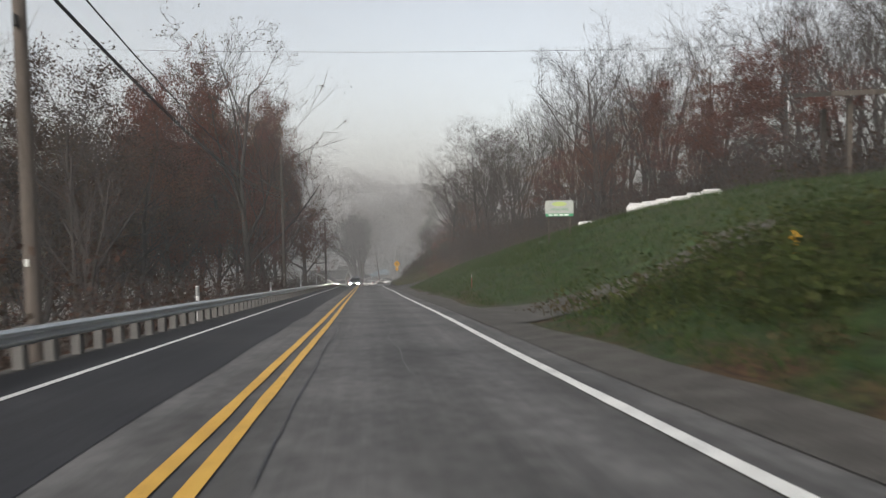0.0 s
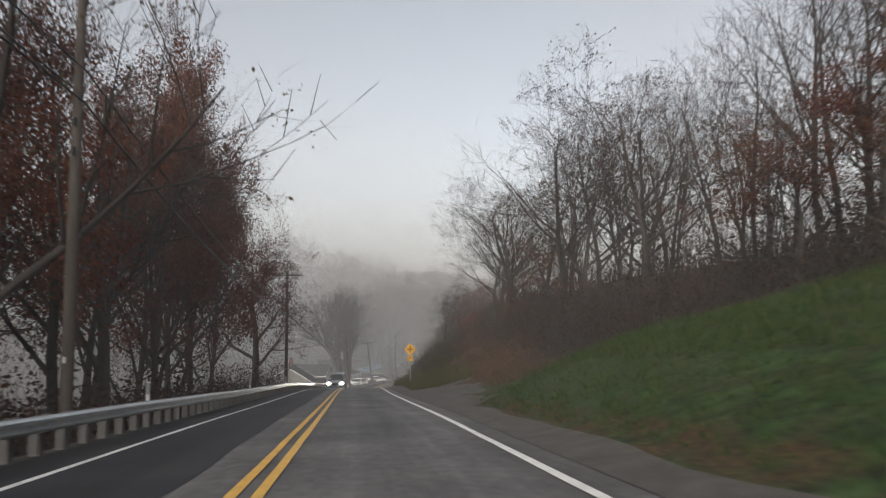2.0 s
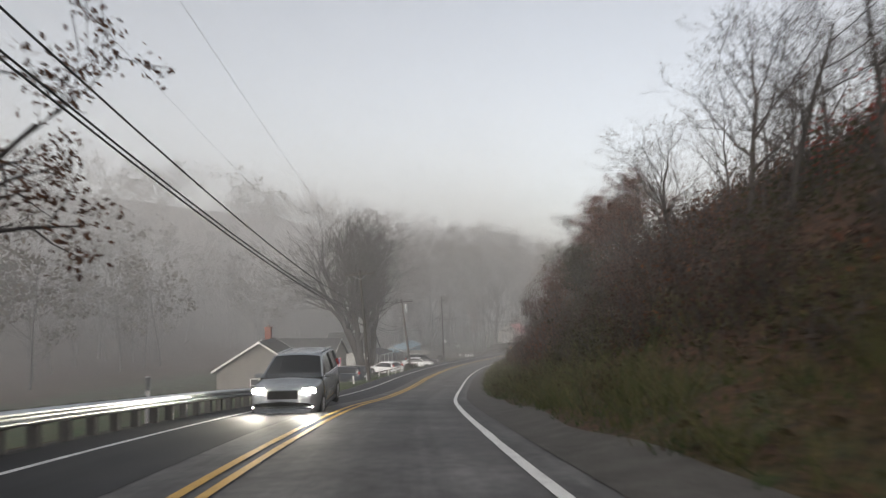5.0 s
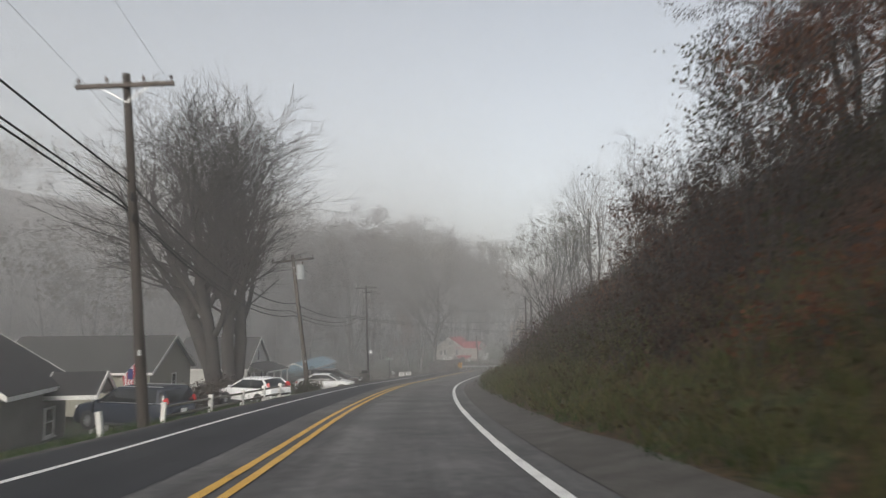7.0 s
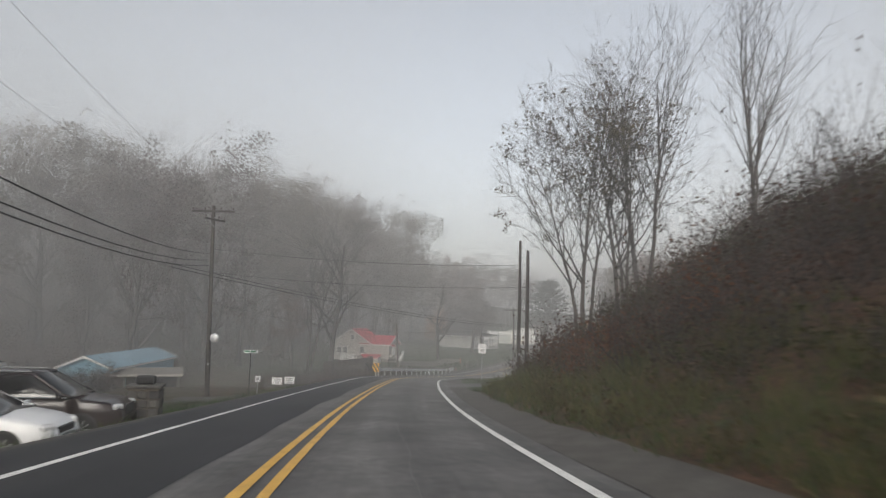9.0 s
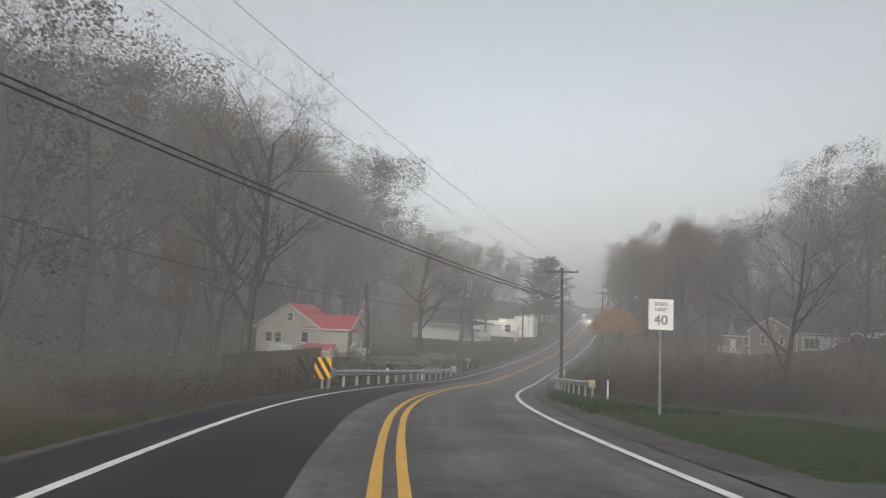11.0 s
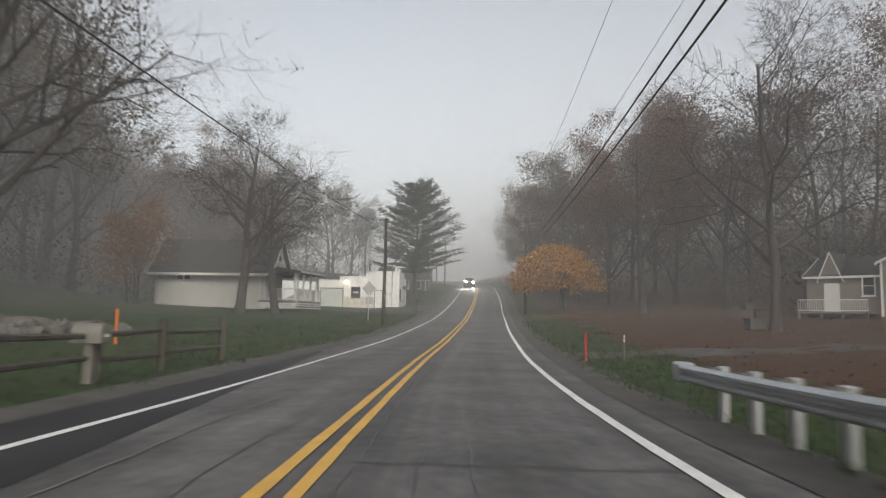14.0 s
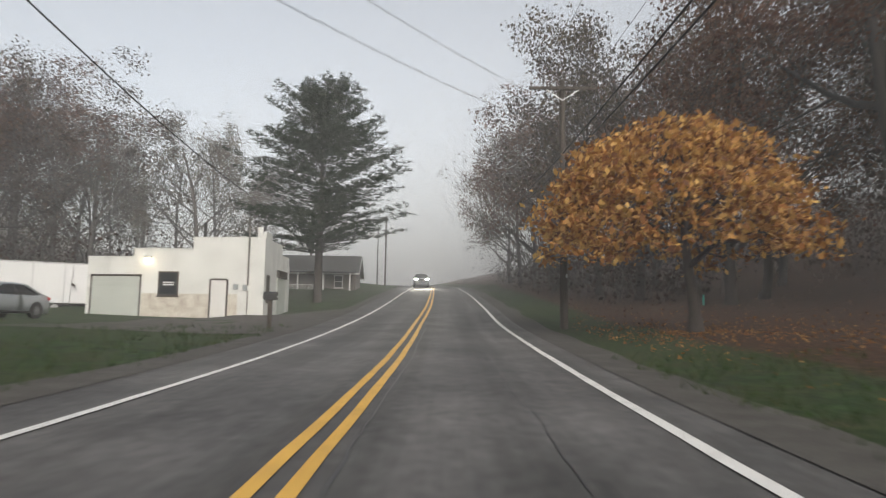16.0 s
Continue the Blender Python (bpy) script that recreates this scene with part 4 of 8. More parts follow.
bank = [(noise.noise((s * 0.16, d * 0.35, 0.0)), s, d) for s, d in spots_in(3600, 84, 205, 6.8, 18, 1) if s > 90 or d > 10.5]
brush("briar_brush", "tangled brown briar brush covering the steep bank", [(s, d) for v, s, d in bank if -0.12 < v < 0.16], (0.7, 1.7), 7, 66, L_BRIAR, 0.052, 3)
brush("russet_brush", "patches of russet brush on the steep bank", [(s, d) for v, s, d in bank if v >= 0.16], (0.7, 1.9), 7, 66, L_RUST, 0.052, 31)
brush("olive_brush", "dull olive weeds and vines on the steep bank", [(s, d) for v, s, d in bank if v <= -0.12], (0.5, 1.3), 7, 66, L_OLIVE, 0.052, 33)
brush("hillside_thicket", "dark thicket under the trees of the valley sides", spots_in(420, 232, 340, -62, -27, 35) + spots_in(420, 262, 345, 30, 62, 36) + spots_in(360, 318, 400, 24, 44, 39) + spots_in(150, 338, 400, 9.5, 17, 91) + spots_in(120, 345, 390, -60, -30, 92) + spots_in(120, 345, 400, -50, -20, 37), (3.0, 8.0), 8, 50, L_BRIAR, 0.15, 38, 2.0)
brush("bank_shrubs", "dense brown shrubs along the top of the bank", spots_in(480, 68, 206, 12, 24, 2), (1.3, 2.8), 12, 80, L_BRIAR, 0.05, 4, 0.8)
brush("wood_edge_brush", "dark leafless brush at the wood's edge", spots_in(420, 38, 60, 24, 34, 5) + spots_in(520, 68, 90, 13.0, 24, 7) + spots_in(260, 56, 70, 19, 28, 40) + spots_in(300, -10, 40, 30, 46, 8) + spots_in(420, 16, 60, 22, 33, 41), (1.8, 4.8), 9, 50, L_BRIAR, 0.085, 6, 0.9)
brush("green_brambles", "dark green bramble clumps on the roadside bank", spots_in(150, 7.5, 14.5, 5.6, 11, 71) + spots_in(40, 8, 12, 11, 15, 72), (0.35, 1.0), 7, 46, L_GREEN, 0.06, 73, 0.55, L_GREEN)
brush("undergrowth", "dark undergrowth below the trees behind the guardrail", spots_in(800, 2, 104, -14, -5.2, 9) + spots_in(600, 0, 112, -30, -12, 10), (1.0, 3.0), 7, 54, L_BRIAR, 0.085, 11, 0.9)
brush("creek_brush", "brown brush and brambles along the creek", spots_in(560, 251, 268, 6.2, 20, 12) + spots_in(420, 234, 259, -17, -5.6, 13), (0.6, 1.9), 8, 26, L_BRIAR, 0.06, 14, 0.6)
brush("sumac_thicket", "tall tangled sumac and weed stalks beyond the guardrail", spots_in(420, 250, 270, 9, 24, 81) + spots_in(120, 258, 272, 20, 36, 82), (1.6, 3.0), 7, 30, L_BRIAR, 0.065, 83, 0.8)
brush("verge_weeds", "tall dry weeds and goldenrod stalks on the verge", spots_in(760, 86, 200, 5.0, 8.2, 15) + spots_in(160, 68, 88, 8.6, 13, 16) + spots_in(200, 0, 20, 5.8, 14, 17), (0.2, 0.6), 6, 16, L_WEED, 0.06, 18, 0.4, L_WEED)

L_SCARLET = leafy("scarlet_leaves", [(0.16, 0.025, 0.018), (0.28, 0.045, 0.028), (0.2, 0.035, 0.022)])
brush("scarlet_brush", "small patch of scarlet brush high on the bank", spots_in(34, 104, 111, 11.5, 14, 93), (1.0, 1.9), 7, 70, L_SCARLET, 0.055, 94)


def grass(name, label, spots, h0, h1, seed, mat, blades=7):
    rs = np.random.RandomState(seed)
    base = np.repeat(np.array([tuple(place(s, d)) for s, d in spots]), blades, 0)
    k = len(base)
    b = base + np.c_[rs.normal(0, 0.07, (k, 2)), np.zeros(k)]
    h = rs.uniform(h0, h1, k)
    tip = b + np.c_[rs.normal(0, 0.55, (k, 2)) * h[:, None], h]
    side = np.c_[rs.normal(0, 1, (k, 2)), np.zeros(k)]
    side *= 0.011 / (np.linalg.norm(side, axis=1)[:, None] + 1e-6)
    v = np.stack([b - side, b + side, tip + side * 0.2, tip - side * 0.2], 1).reshape(-1, 3)
    o = new(name, np_mesh(name, [(v, np.arange(4 * k).reshape(-1, 4))], mat))
    tagged(o, label, "grass", kind="stuff")


grass("verge_grass", "short green verge grass mixed with dead blades", [q for q in spots_in(9000, -6, 62, 5.0, 10.5, 21) if not 14.4 < q[0] < 23] + spots_in(3500, 82, 205, 4.7, 8, 22) + spots_in(3500, 226, 320, 4.4, 8.5, 23) + spots_in(5000, 140, 330, -9, -4.2, 24), 0.06, 0.2, 25, L_GRASS, 4)
grass("hill_grass", "unmown green grass on the roadside hill", [q for q in spots_in(15000, 0, 67, 8, 22, 26) if not 14.4 < q[0] < 23 or q[1] > 15], 0.1, 0.28, 27, L_GRASS, 6)


L_TUFT = leafy("pale_tussock_grass", [(0.04, 0.054, 0.018), (0.07, 0.076, 0.028), (0.12, 0.105, 0.05), (0.05, 0.068, 0.02)])
tuft = [(s, d) for s, d in spots_in(7000, 82, 204, 4.9, 8.8, 51) if noise.noise((s * 0.5, d * 0.8, 2.0)) > -0.12]
grass("tussock_grass", "long pale tussock grass at the foot of the bank", tuft, 0.2, 0.55, 52, L_TUFT, 8)


# ---- guardrails ----
def w_section():
    """The folded section of a guardrail beam: out from its back, and up."""
    return [(0.0, 0.155), (0.045, 0.145), (0.08, 0.10), (0.08, 0.065), (0.012, 0.02), (0.012, -0.02), (0.08, -0.065), (0.08, -0.10), (0.045, -0.145), (0.0, -0.155)]


def guardrail(label, s0, s1, side, d_of, post_step, wood_post=False, rise=0.0, mid=0.50):
    """A W-beam rail along one side of the road, with posts and blocks."""
    root = thing("guardrail", Matrix(), label, "guardrail", "roadside guardrails")
    sec = w_section()
    n = len(sec)
    seg = 3.81
    s = s0
    while s < s1 - 0.2:
        e = min(s + seg, s1)
        ss = np.linspace(s - 0.03, e + 0.03, 5)
        verts, faces = [], []
        for x in ss:
            p, t, nn = line_at(x)
            d = d_of(x)
            inward = -side
            for a, b in sec:
                q = p[:2] + nn * (d + inward * a)
                verts.append((q[0], q[1], p[2] + mid + 0.8 * b + 0.012 * noise.noise((x * 0.2, side, 0))))
            for a, b in reversed(sec):
                q = p[:2] + nn * (d + inward * (a - 0.008))
                verts.append((q[0], q[1], p[2] + mid + 0.8 * b + 0.012 * noise.noise((x * 0.2, side, 0))))
        m = 2 * n
        for i in range(len(ss) - 1):
            for j in range(m):
                faces.append((i * m + j, i * m + (j + 1) % m, (i + 1) * m + (j + 1) % m, (i + 1) * m + j))
        part_np("beam", verts, faces, GALV, root, smooth=False)
        s = e
    x = s0 + 0.3
    bm = bmesh.new()
    add_box(bm, (0, 0, -0.15), (0.16 if wood_post else 0.11, 0.18 if wood_post else 0.15, 1.6 + 2 * rise), None, 0.012)
    me_post = bpy.data.meshes.new("post")
    bm.to_mesh(me_post)
    bm.free()
    me_post.materials.append(POST if wood_post else GALV)
    bm = bmesh.new()
    add_box(bm, (0, 0, 0), (0.14, 0.15, 0.27), None, 0.01)
    me_block = bpy.data.meshes.new("block")
    bm.to_mesh(me_block)
    bm.free()
    me_block.materials.append(POST)
    while x < s1:
        p, t, nn = line_at(x)
        yw = yaw_at(x)
        q = p[:2] + nn * (d_of(x) + side * 0.20)
        o = new("post", me_post)
        o.parent = root
        o.matrix_local = pose(q[0], q[1], p[2] - 0.04, 0, 0, yw)
        q = p[:2] + nn * (d_of(x) + side * 0.072)
        o = new("block", me_block)
        o.parent = root
        o.matrix_local = pose(q[0], q[1], p[2] + mid, 0, 0, yw)
        x += post_step
    return root


guardrail("long galvanised W-beam guardrail above the wooded drop", -8, 131, -1, lambda s: -3.62 - 0.9 * max(0, min(1, (s - 116) / 15)) ** 2, 0.9525, True)
RAIL_B = guardrail("galvanised W-beam guardrail on the creek side", 234.9, 264, -1, lambda s: -3.7 - 0.25 * max(0, 1 - (s - 234.9) / 9) ** 2, 1.905, False, 0.1, 0.555)
RAIL_C = guardrail("galvanised W-beam guardrail curving away at the creek", 245.4, 275.2, 1, lambda s: 4.45 + 2.2 * max(0, 1 - (s - 245.4) / 12) ** 2, 0.9525, False, 0.1, 0.555)
for rail, s, d, w in ((RAIL_C, 245.2, 6.65, 0.8), (RAIL_C, 275.4, 4.5, 0.62), (RAIL_B, 264.1, -3.7, 1), (RAIL_B, 234.6, -3.95, 0.8)):
    p, t, nn = line_at(s)
    box_part("end_terminal", (p[0] + nn[0] * d, p[1] + nn[1] * d, p[2] + 0.555), (0.36 * w, 0.62 * w, 0.46 * w), GALV, rail, "scuffed steel end terminal", 0.03, pose(0, 0, 0, 0, 0, yaw_at(s)))


p, t, nn = line_at(245.0)
box_part("end_sheeting", (p[0] + nn[0] * 6.66, p[1] + nn[1] * 6.66, p[2] + 0.555), (0.36, 0.02, 0.36), surface("amber_reflective_sheeting", [(0.7, 0.33, 0.02), (0.8, 0.42, 0.03)], 2, 0.45, bump=0), RAIL_C, "amber reflective end sheeting", 0.004, pose(0, 0, 0, 0, 0, yaw_at(245)))


# ---- utility poles ----
def cable(name, pts, rad, parent, sag=0.0, label=""):
    """A hanging cable through points, sagging in each span."""
    cu = bpy.data.curves.new(name, "CURVE")
    cu.dimensions = "3D"
    cu.bevel_depth = rad
    cu.bevel_resolution = 1
    cu.materials.append(BLACK)
    for a, b in zip(pts[:-1], pts[1:]):
        a, b = Vector(a), Vector(b)
        sp = cu.splines.new("POLY")
        k = 14
        sp.points.add(k)
        for i in range(k + 1):
            u = i / k
            q = a.lerp(b, u)
            q.z -= 4 * sag * u * (1 - u)
            sp.points[i].co = (*q, 1)
    o = new(name, cu)
    dg = bpy.context.evaluated_depsgraph_get()
    me = bpy.data.meshes.new_from_object(o.evaluated_get(dg))
    bpy.data.objects.remove(o)
    o = new(name, me)
    if parent:
        o.parent = parent
    if label:
        o["label"] = label
    return o


CERAMIC = surface("brown_ceramic", [(0.05, 0.035, 0.03), (0.09, 0.06, 0.05)], 3, 0.25, bump=0)
TANK = surface("grey_transformer_tank", [(0.25, 0.27, 0.28), (0.34, 0.36, 0.37)], 3, 0.5, bump=0.05)


def utility_pole(x, y, base, top, arm_yaw=None, lean=(0, 0), label="tall weathered wooden utility pole beside the road", tank=False, arm_drop=0.35, arm_len=2.5, double=False, rad=0.15, tags=True):
    """A tapered round pole with its crossarm, braces and insulators."""
    root = thing("utility_pole", pose(x, y, base), label, "utility pole", "utility poles along the road")
    h = top - base
    lx, ly = lean
    cyl_part("pole", (0, 0, -0.6), (lx, ly, h), rad, POLE, root, "", rad * 0.66, 14)

    def up(z):
        return Vector((lx * z / h, ly * z / h, z))
    if arm_yaw is not None:
        tilt = math.degrees(math.atan2(lx, h))
        for k in range(2 if double else 1):
            zz = h - arm_drop - 0.5 * k
            rot = pose(0, 0, 0, 0, tilt * 0.8, arm_yaw + (65 if k else 0))
            box_part("crossarm", up(zz) + rot @ Vector((0, -0.14, 0)), (arm_len * (0.75 if k else 1), 0.1, 0.12), POLE, root, "weathered wooden crossarm", 0.012, rot)
            for ex in (-1, -0.4, 0.4, 1):
                q = up(zz) + rot @ Vector((ex * arm_len * (0.75 if k else 1) * 0.47, -0.14, 0.06))
                bm = bmesh.new()
                add_cyl(bm, q, q + Vector((0, 0, 0.09)), 0.014, n=6)
                add_cyl(bm, q + Vector((0, 0, 0.07)), q + Vector((0, 0, 0.13)), 0.05, 0.035, 10)
                add_cyl(bm, q + Vector((0, 0, 0.13)), q + Vector((0, 0, 0.18)), 0.038, 0.02, 10)
                part("insulator", bm, CERAMIC, root, "dark ceramic insulator")
            for ex in (-1, 1):
                cyl_part("brace", up(zz - 0.45) + rot @ Vector((0, -0.1, 0)), up(zz) + rot @ Vector((ex * 0.62, -0.14, -0.05)), 0.016, GALV, root, "steel crossarm brace", n=6)
    if tank:
        q = up(h * 0.82) + Vector((0.32, -0.1, 0))
        t = cyl_part("transformer", q, q + Vector((0, 0, 0.85)), 0.24, TANK, root, "grey transformer can", n=16)
        cyl_part("bushing", q + Vector((0.05, 0, 0.85)), q + Vector((0.08, 0, 1.05)), 0.04, CERAMIC, t, n=8)
        box_part("bracket", up(h * 0.86) + Vector((0.14, -0.05, 0)), (0.3, 0.08, 0.1), GALV, root)
    for zz in (0.58, 0.64):
        box_part("cable_clamp", up(h * zz) + Vector((0.02, -0.17, 0)), (0.07, 0.1, 0.22), BLACK, root, "black cable clamp", 0.015)
    if tags:
        box_part("tag", up(1.9) + Vector((0.0, -rad - 0.005, 0)), (0.08, 0.012, 0.14), GALV, root, "small metal pole tag", 0.003)
    return root


def gz(x, y):
    return ground_z(x, y)


p = place(13.8, -5.2)
P0 = Vector((p.x, p.y, p.z + 11))
utility_pole(p.x, p.y, p.z, p.z + 11, None, label="dark wooden utility pole with a transformer in the trees", tank=True)
p = place(55.5, -5.4)
P1 = Vector((p.x, p.y, p.z + 11.5))
utility_pole(p.x, p.y, p.z, p.z + 11.5, None, label="grey wooden utility pole standing behind the guardrail")
P2 = Vector((-16.4, 96.4, 1.1))
utility_pole(-16.4, 96.4, gz(-16.4, 96.4), 1.1, 5)
P3 = Vector((-18.2, 150.4, -5.5))
utility_pole(-17.4, 150.4, gz(-17.4, 150.4), -5.5, 0, (-0.8, 0))
P4 = Vector((-16.75, 173.1, -8.2))
utility_pole(-15.65, 173.1, gz(-15.65, 173.1), -8.2, -3, (-1.1, 0.0), "leaning wooden utility pole with a transformer by parked cars", True)
P5 = Vector((-13.4, 212.8, -8.1))
utility_pole(-13.0, 212.8, gz(-13.0, 212.8), -8.1, -8, (-0.3, 0), "tall utility pole with two crossarms on the lawn", double=True)
P6 = Vector((5.8, 209.8, -10.1))
utility_pole(5.8, 209.8, gz(5.8, 209.8), -10.1, None, label="plain wooden utility pole at the side road's corner", rad=0.14)
utility_pole(5.0, 209.05, gz(5.0, 209.05), -9.6, None, label="plain wooden utility pole at the side road's corner", rad=0.12)
P8 = Vector((21.3, 254.4, -12.6))
utility_pole(21.5, 254.2, gz(21.5, 254.2), -12.6, -30, (-0.15, 0.1), "wooden utility pole with a crossarm behind the guardrail")
P9 = Vector((58.8, 309.6, -10.9))
utility_pole(58.8, 309.6, gz(58.8, 309.6), -10.9, -34, label="wooden utility pole with a crossarm beside the golden maple")
P10 = Vector((38.3, 297.75, -14.2))
utility_pole(38.3, 297.75, gz(38.3, 297.75), -14.2, None, label="short dark wooden pole carrying a cable at the road", rad=0.13)
P11 = Vector((4.5, 247.4, -15.1))
utility_pole(5.0, 247.3, gz(5.0, 247.3), -15.1, None, (-0.45, 0.1), "weathered wooden pole beside the red-roofed house", rad=0.14)
for s, d, h in ((392, -6, 9), (420, -6, 9)):
    p = place(s, d)
    utility_pole(p.x, p.y, p.z, p.z + h, None, label="utility pole far up the foggy road", rad=0.13, tags=False)


def lines(label, tops, drops, rad, sag):
    """Cables strung along a row of poles, each a part of one run."""
    root = thing("overhead_cables", Matrix(), label, "cables", "overhead cables")
    for dx, dz in drops:
        cable("cable", [t + Vector((dx, 0, dz)) for t in tops], rad, root, sag)
    return root


lines("sagging black power and telephone cables between the roadside poles", [P0, P1, P2, P3, P4, P5], ((0.18, -2.9), (-0.12, -3.3), (0.1, -3.6)), 0.022, 0.9)
lines("thin power wires along the tops of the poles", [P1, P2, P3, P4, P5], ((1.1, -0.2), (-1.1, -0.2)), 0.004, 0.7)
lines("thin service cables crossing the road", [P5 + Vector((0, 0, -2.6)), P6 + Vector((0, 0, -0.9))], ((0, 0), (0, -1.4)), 0.014, 0.35)
lines("two thick black cables hanging beside the road", [P5 + Vector((-2.4, 0.6, -1.6)), P8 + Vector((0, 0, -0.4)), P9 + Vector((0, 0, -1.0)), place(392, 5) + Vector((0, 0, 8.5))], ((-0.1, -1.9), (0.12, -2.15)), 0.026, 0.6)
lines("thin power wires over the road", [P5, P8, P9], ((-1.0, -0.2), (1.0, -0.2)), 0.007, 0.8)
lines("single sagging cable from pole to pole over the lawn", [place(222, -16) + Vector((0, 0, 7)), P11 + Vector((0, 0, -0.9)), P10 + Vector((0, 0, -0.8)), Vector((54.4, 325.7, -14.4))], ((0, 0),), 0.016, 0.55)
lines("thin service wires crossing above the road", [P10 + Vector((0, 0, -0.7)), P9 + Vector((0, 0, -1.0))], ((0, 0), (0, -0.9)), 0.007, 0.4)


lines("thin wire crossing high above the road", [Vector((-25.0, 46.7, 12.9)), Vector((20.5, 46.6, 12.25))], ((0, 0),), 0.012, 0.3)


# ---- materials of buildings, cars and small things ----
SIDING_W = surface("white_clapboard", [(0.4, 0.4, 0.376), (0.512, 0.512, 0.488), (0.592, 0.592, 0.568)], 1.2, 0.65, bump=0.1, fine=14, stretch=(1, 1, 0.3))
SIDING_T = surface("tan_vinyl_siding", [(0.306, 0.2975, 0.2635), (0.3825, 0.3655, 0.3315), (0.442, 0.425, 0.391)], 1.2, 0.6, bump=0.1, fine=14)
SIDING_C = surface("cream_siding", [(0.2, 0.19, 0.15), (0.26, 0.25, 0.2), (0.31, 0.295, 0.24)], 1.2, 0.65, bump=0.1, fine=14)
SIDING_D = surface("weathered_dark_siding", [(0.1, 0.095, 0.09), (0.15, 0.14, 0.13), (0.2, 0.19, 0.175)], 1.2, 0.75, bump=0.15, fine=14)
SIDING_B = surface("brown_siding", [(0.13, 0.11, 0.10), (0.17, 0.145, 0.13), (0.21, 0.18, 0.16)], 1.2, 0.7, bump=0.1, fine=14)
GDOOR = surface("pale_green_grey_door_paint", [(0.36, 0.39, 0.36), (0.43, 0.46, 0.43), (0.5, 0.53, 0.5)], 0.9, 0.6, bump=0.1, fine=14)
STUCCO = surface("painted_block_wall", [(0.46, 0.47, 0.45), (0.62, 0.63, 0.61), (0.72, 0.73, 0.71)], 0.9, 0.85, bump=0.3, fine=18)
PEEL = surface("peeling_painted_block", [(0.3, 0.24, 0.2), (0.5, 0.47, 0.41), (0.66, 0.65, 0.58)], 2.2, 0.9, bump=0.4, fine=8)
TRIM = surface("white_trim_paint", [(0.51, 0.51, 0.493), (0.6375, 0.6375, 0.6205), (0.68, 0.68, 0.663)], 3, 0.5, bump=0.05)
ROOF_D = surface("dark_shingles", [(0.0126, 0.0126, 0.014), (0.021, 0.021, 0.0224), (0.0336, 0.0322, 0.0315)], 2.0, 0.95, bump=0.5, fine=10, dist=0.02)
ROOF_G = surface("grey_shingles", [(0.03, 0.03, 0.0312), (0.045, 0.045, 0.045), (0.06, 0.06, 0.0588)], 2.0, 0.95, bump=0.5, fine=10, dist=0.02)
ROOF_R = surface("red_metal_roof", [(0.288, 0.028, 0.04), (0.4, 0.044, 0.06), (0.448, 0.064, 0.08)], 0.8, 0.45, bump=0.05)
ROOF_B = surface("pale_blue_metal_roof", [(0.13, 0.23, 0.3), (0.18, 0.3, 0.38), (0.23, 0.36, 0.44)], 0.8, 0.5, bump=0.05)
WALL_B = surface("blue_metal_siding", [(0.1, 0.24, 0.33), (0.14, 0.3, 0.4), (0.18, 0.35, 0.45)], 1.2, 0.55, bump=0.1, stretch=(1, 1, 0.2))
BRICK = surface("red_brick", [(0.12, 0.05, 0.04), (0.2, 0.085, 0.065), (0.27, 0.13, 0.1)], 5, 0.9, bump=0.5)
FOUND = surface("stained_foundation", [(0.072, 0.054, 0.042), (0.12, 0.096, 0.078), (0.18, 0.156, 0.132)], 2, 0.9, bump=0.4)
DARKW = surface("dark_stained_wood", [(0.03, 0.026, 0.022), (0.06, 0.05, 0.042), (0.1, 0.085, 0.07)], 3, 0.9, bump=0.3, stretch=(1, 1, 0.2))
GREYW = surface("weathered_grey_wood", [(0.112, 0.105, 0.0945), (0.168, 0.1575, 0.14), (0.231, 0.217, 0.196)], 3, 0.9, bump=0.3)
STONE = surface("field_stone", [(0.034, 0.033, 0.031), (0.06, 0.057, 0.053), (0.11, 0.104, 0.095)], 2, 0.9, bump=0.5, spread=0.5)
RED = surface("faded_red_plastic", [(0.5, 0.03, 0.03), (0.62, 0.05, 0.05)], 3, 0.5, bump=0)
ORANGE = surface("orange_plastic", [(0.7, 0.16, 0.03), (0.8, 0.22, 0.05)], 3, 0.5, bump=0)
SIGN_Y = surface("yellow_sign_sheeting", [(0.72, 0.36, 0.02), (0.8, 0.42, 0.03)], 2, 0.45, bump=0)
SIGN_K = surface("black_sign_ink", [(0.012, 0.012, 0.012), (0.02, 0.02, 0.02)], 2, 0.5, bump=0)
SIGN_W = surface("white_sign_sheeting", [(0.7, 0.7, 0.7), (0.8, 0.8, 0.8)], 2, 0.4, bump=0)
SIGN_GR = surface("green_sign_sheeting", [(0.01, 0.16, 0.07), (0.015, 0.22, 0.09)], 2, 0.45, bump=0)
SIGN_BACK = surface("bare_sign_back", [(0.3, 0.31, 0.32), (0.4, 0.41, 0.42)], 2, 0.5, 0.6, bump=0)
LIME = surface("yellow_green_print", [(0.26, 0.34, 0.1), (0.34, 0.42, 0.15)], 2, 0.5, bump=0)
TEAL = surface("teal_plastic", [(0.02, 0.4, 0.32), (0.03, 0.5, 0.4)], 2, 0.5, bump=0)
TARP = surface("white_plastic_wrap", [(0.4, 0.4, 0.4), (0.52, 0.52, 0.52), (0.62, 0.62, 0.62)], 1.5, 0.35, bump=0.5, fine=4, dist=0.05)
TYRE = surface("tyre_rubber", [(0.012, 0.012, 0.013), (0.022, 0.022, 0.022)], 6, 0.85, bump=0.1)
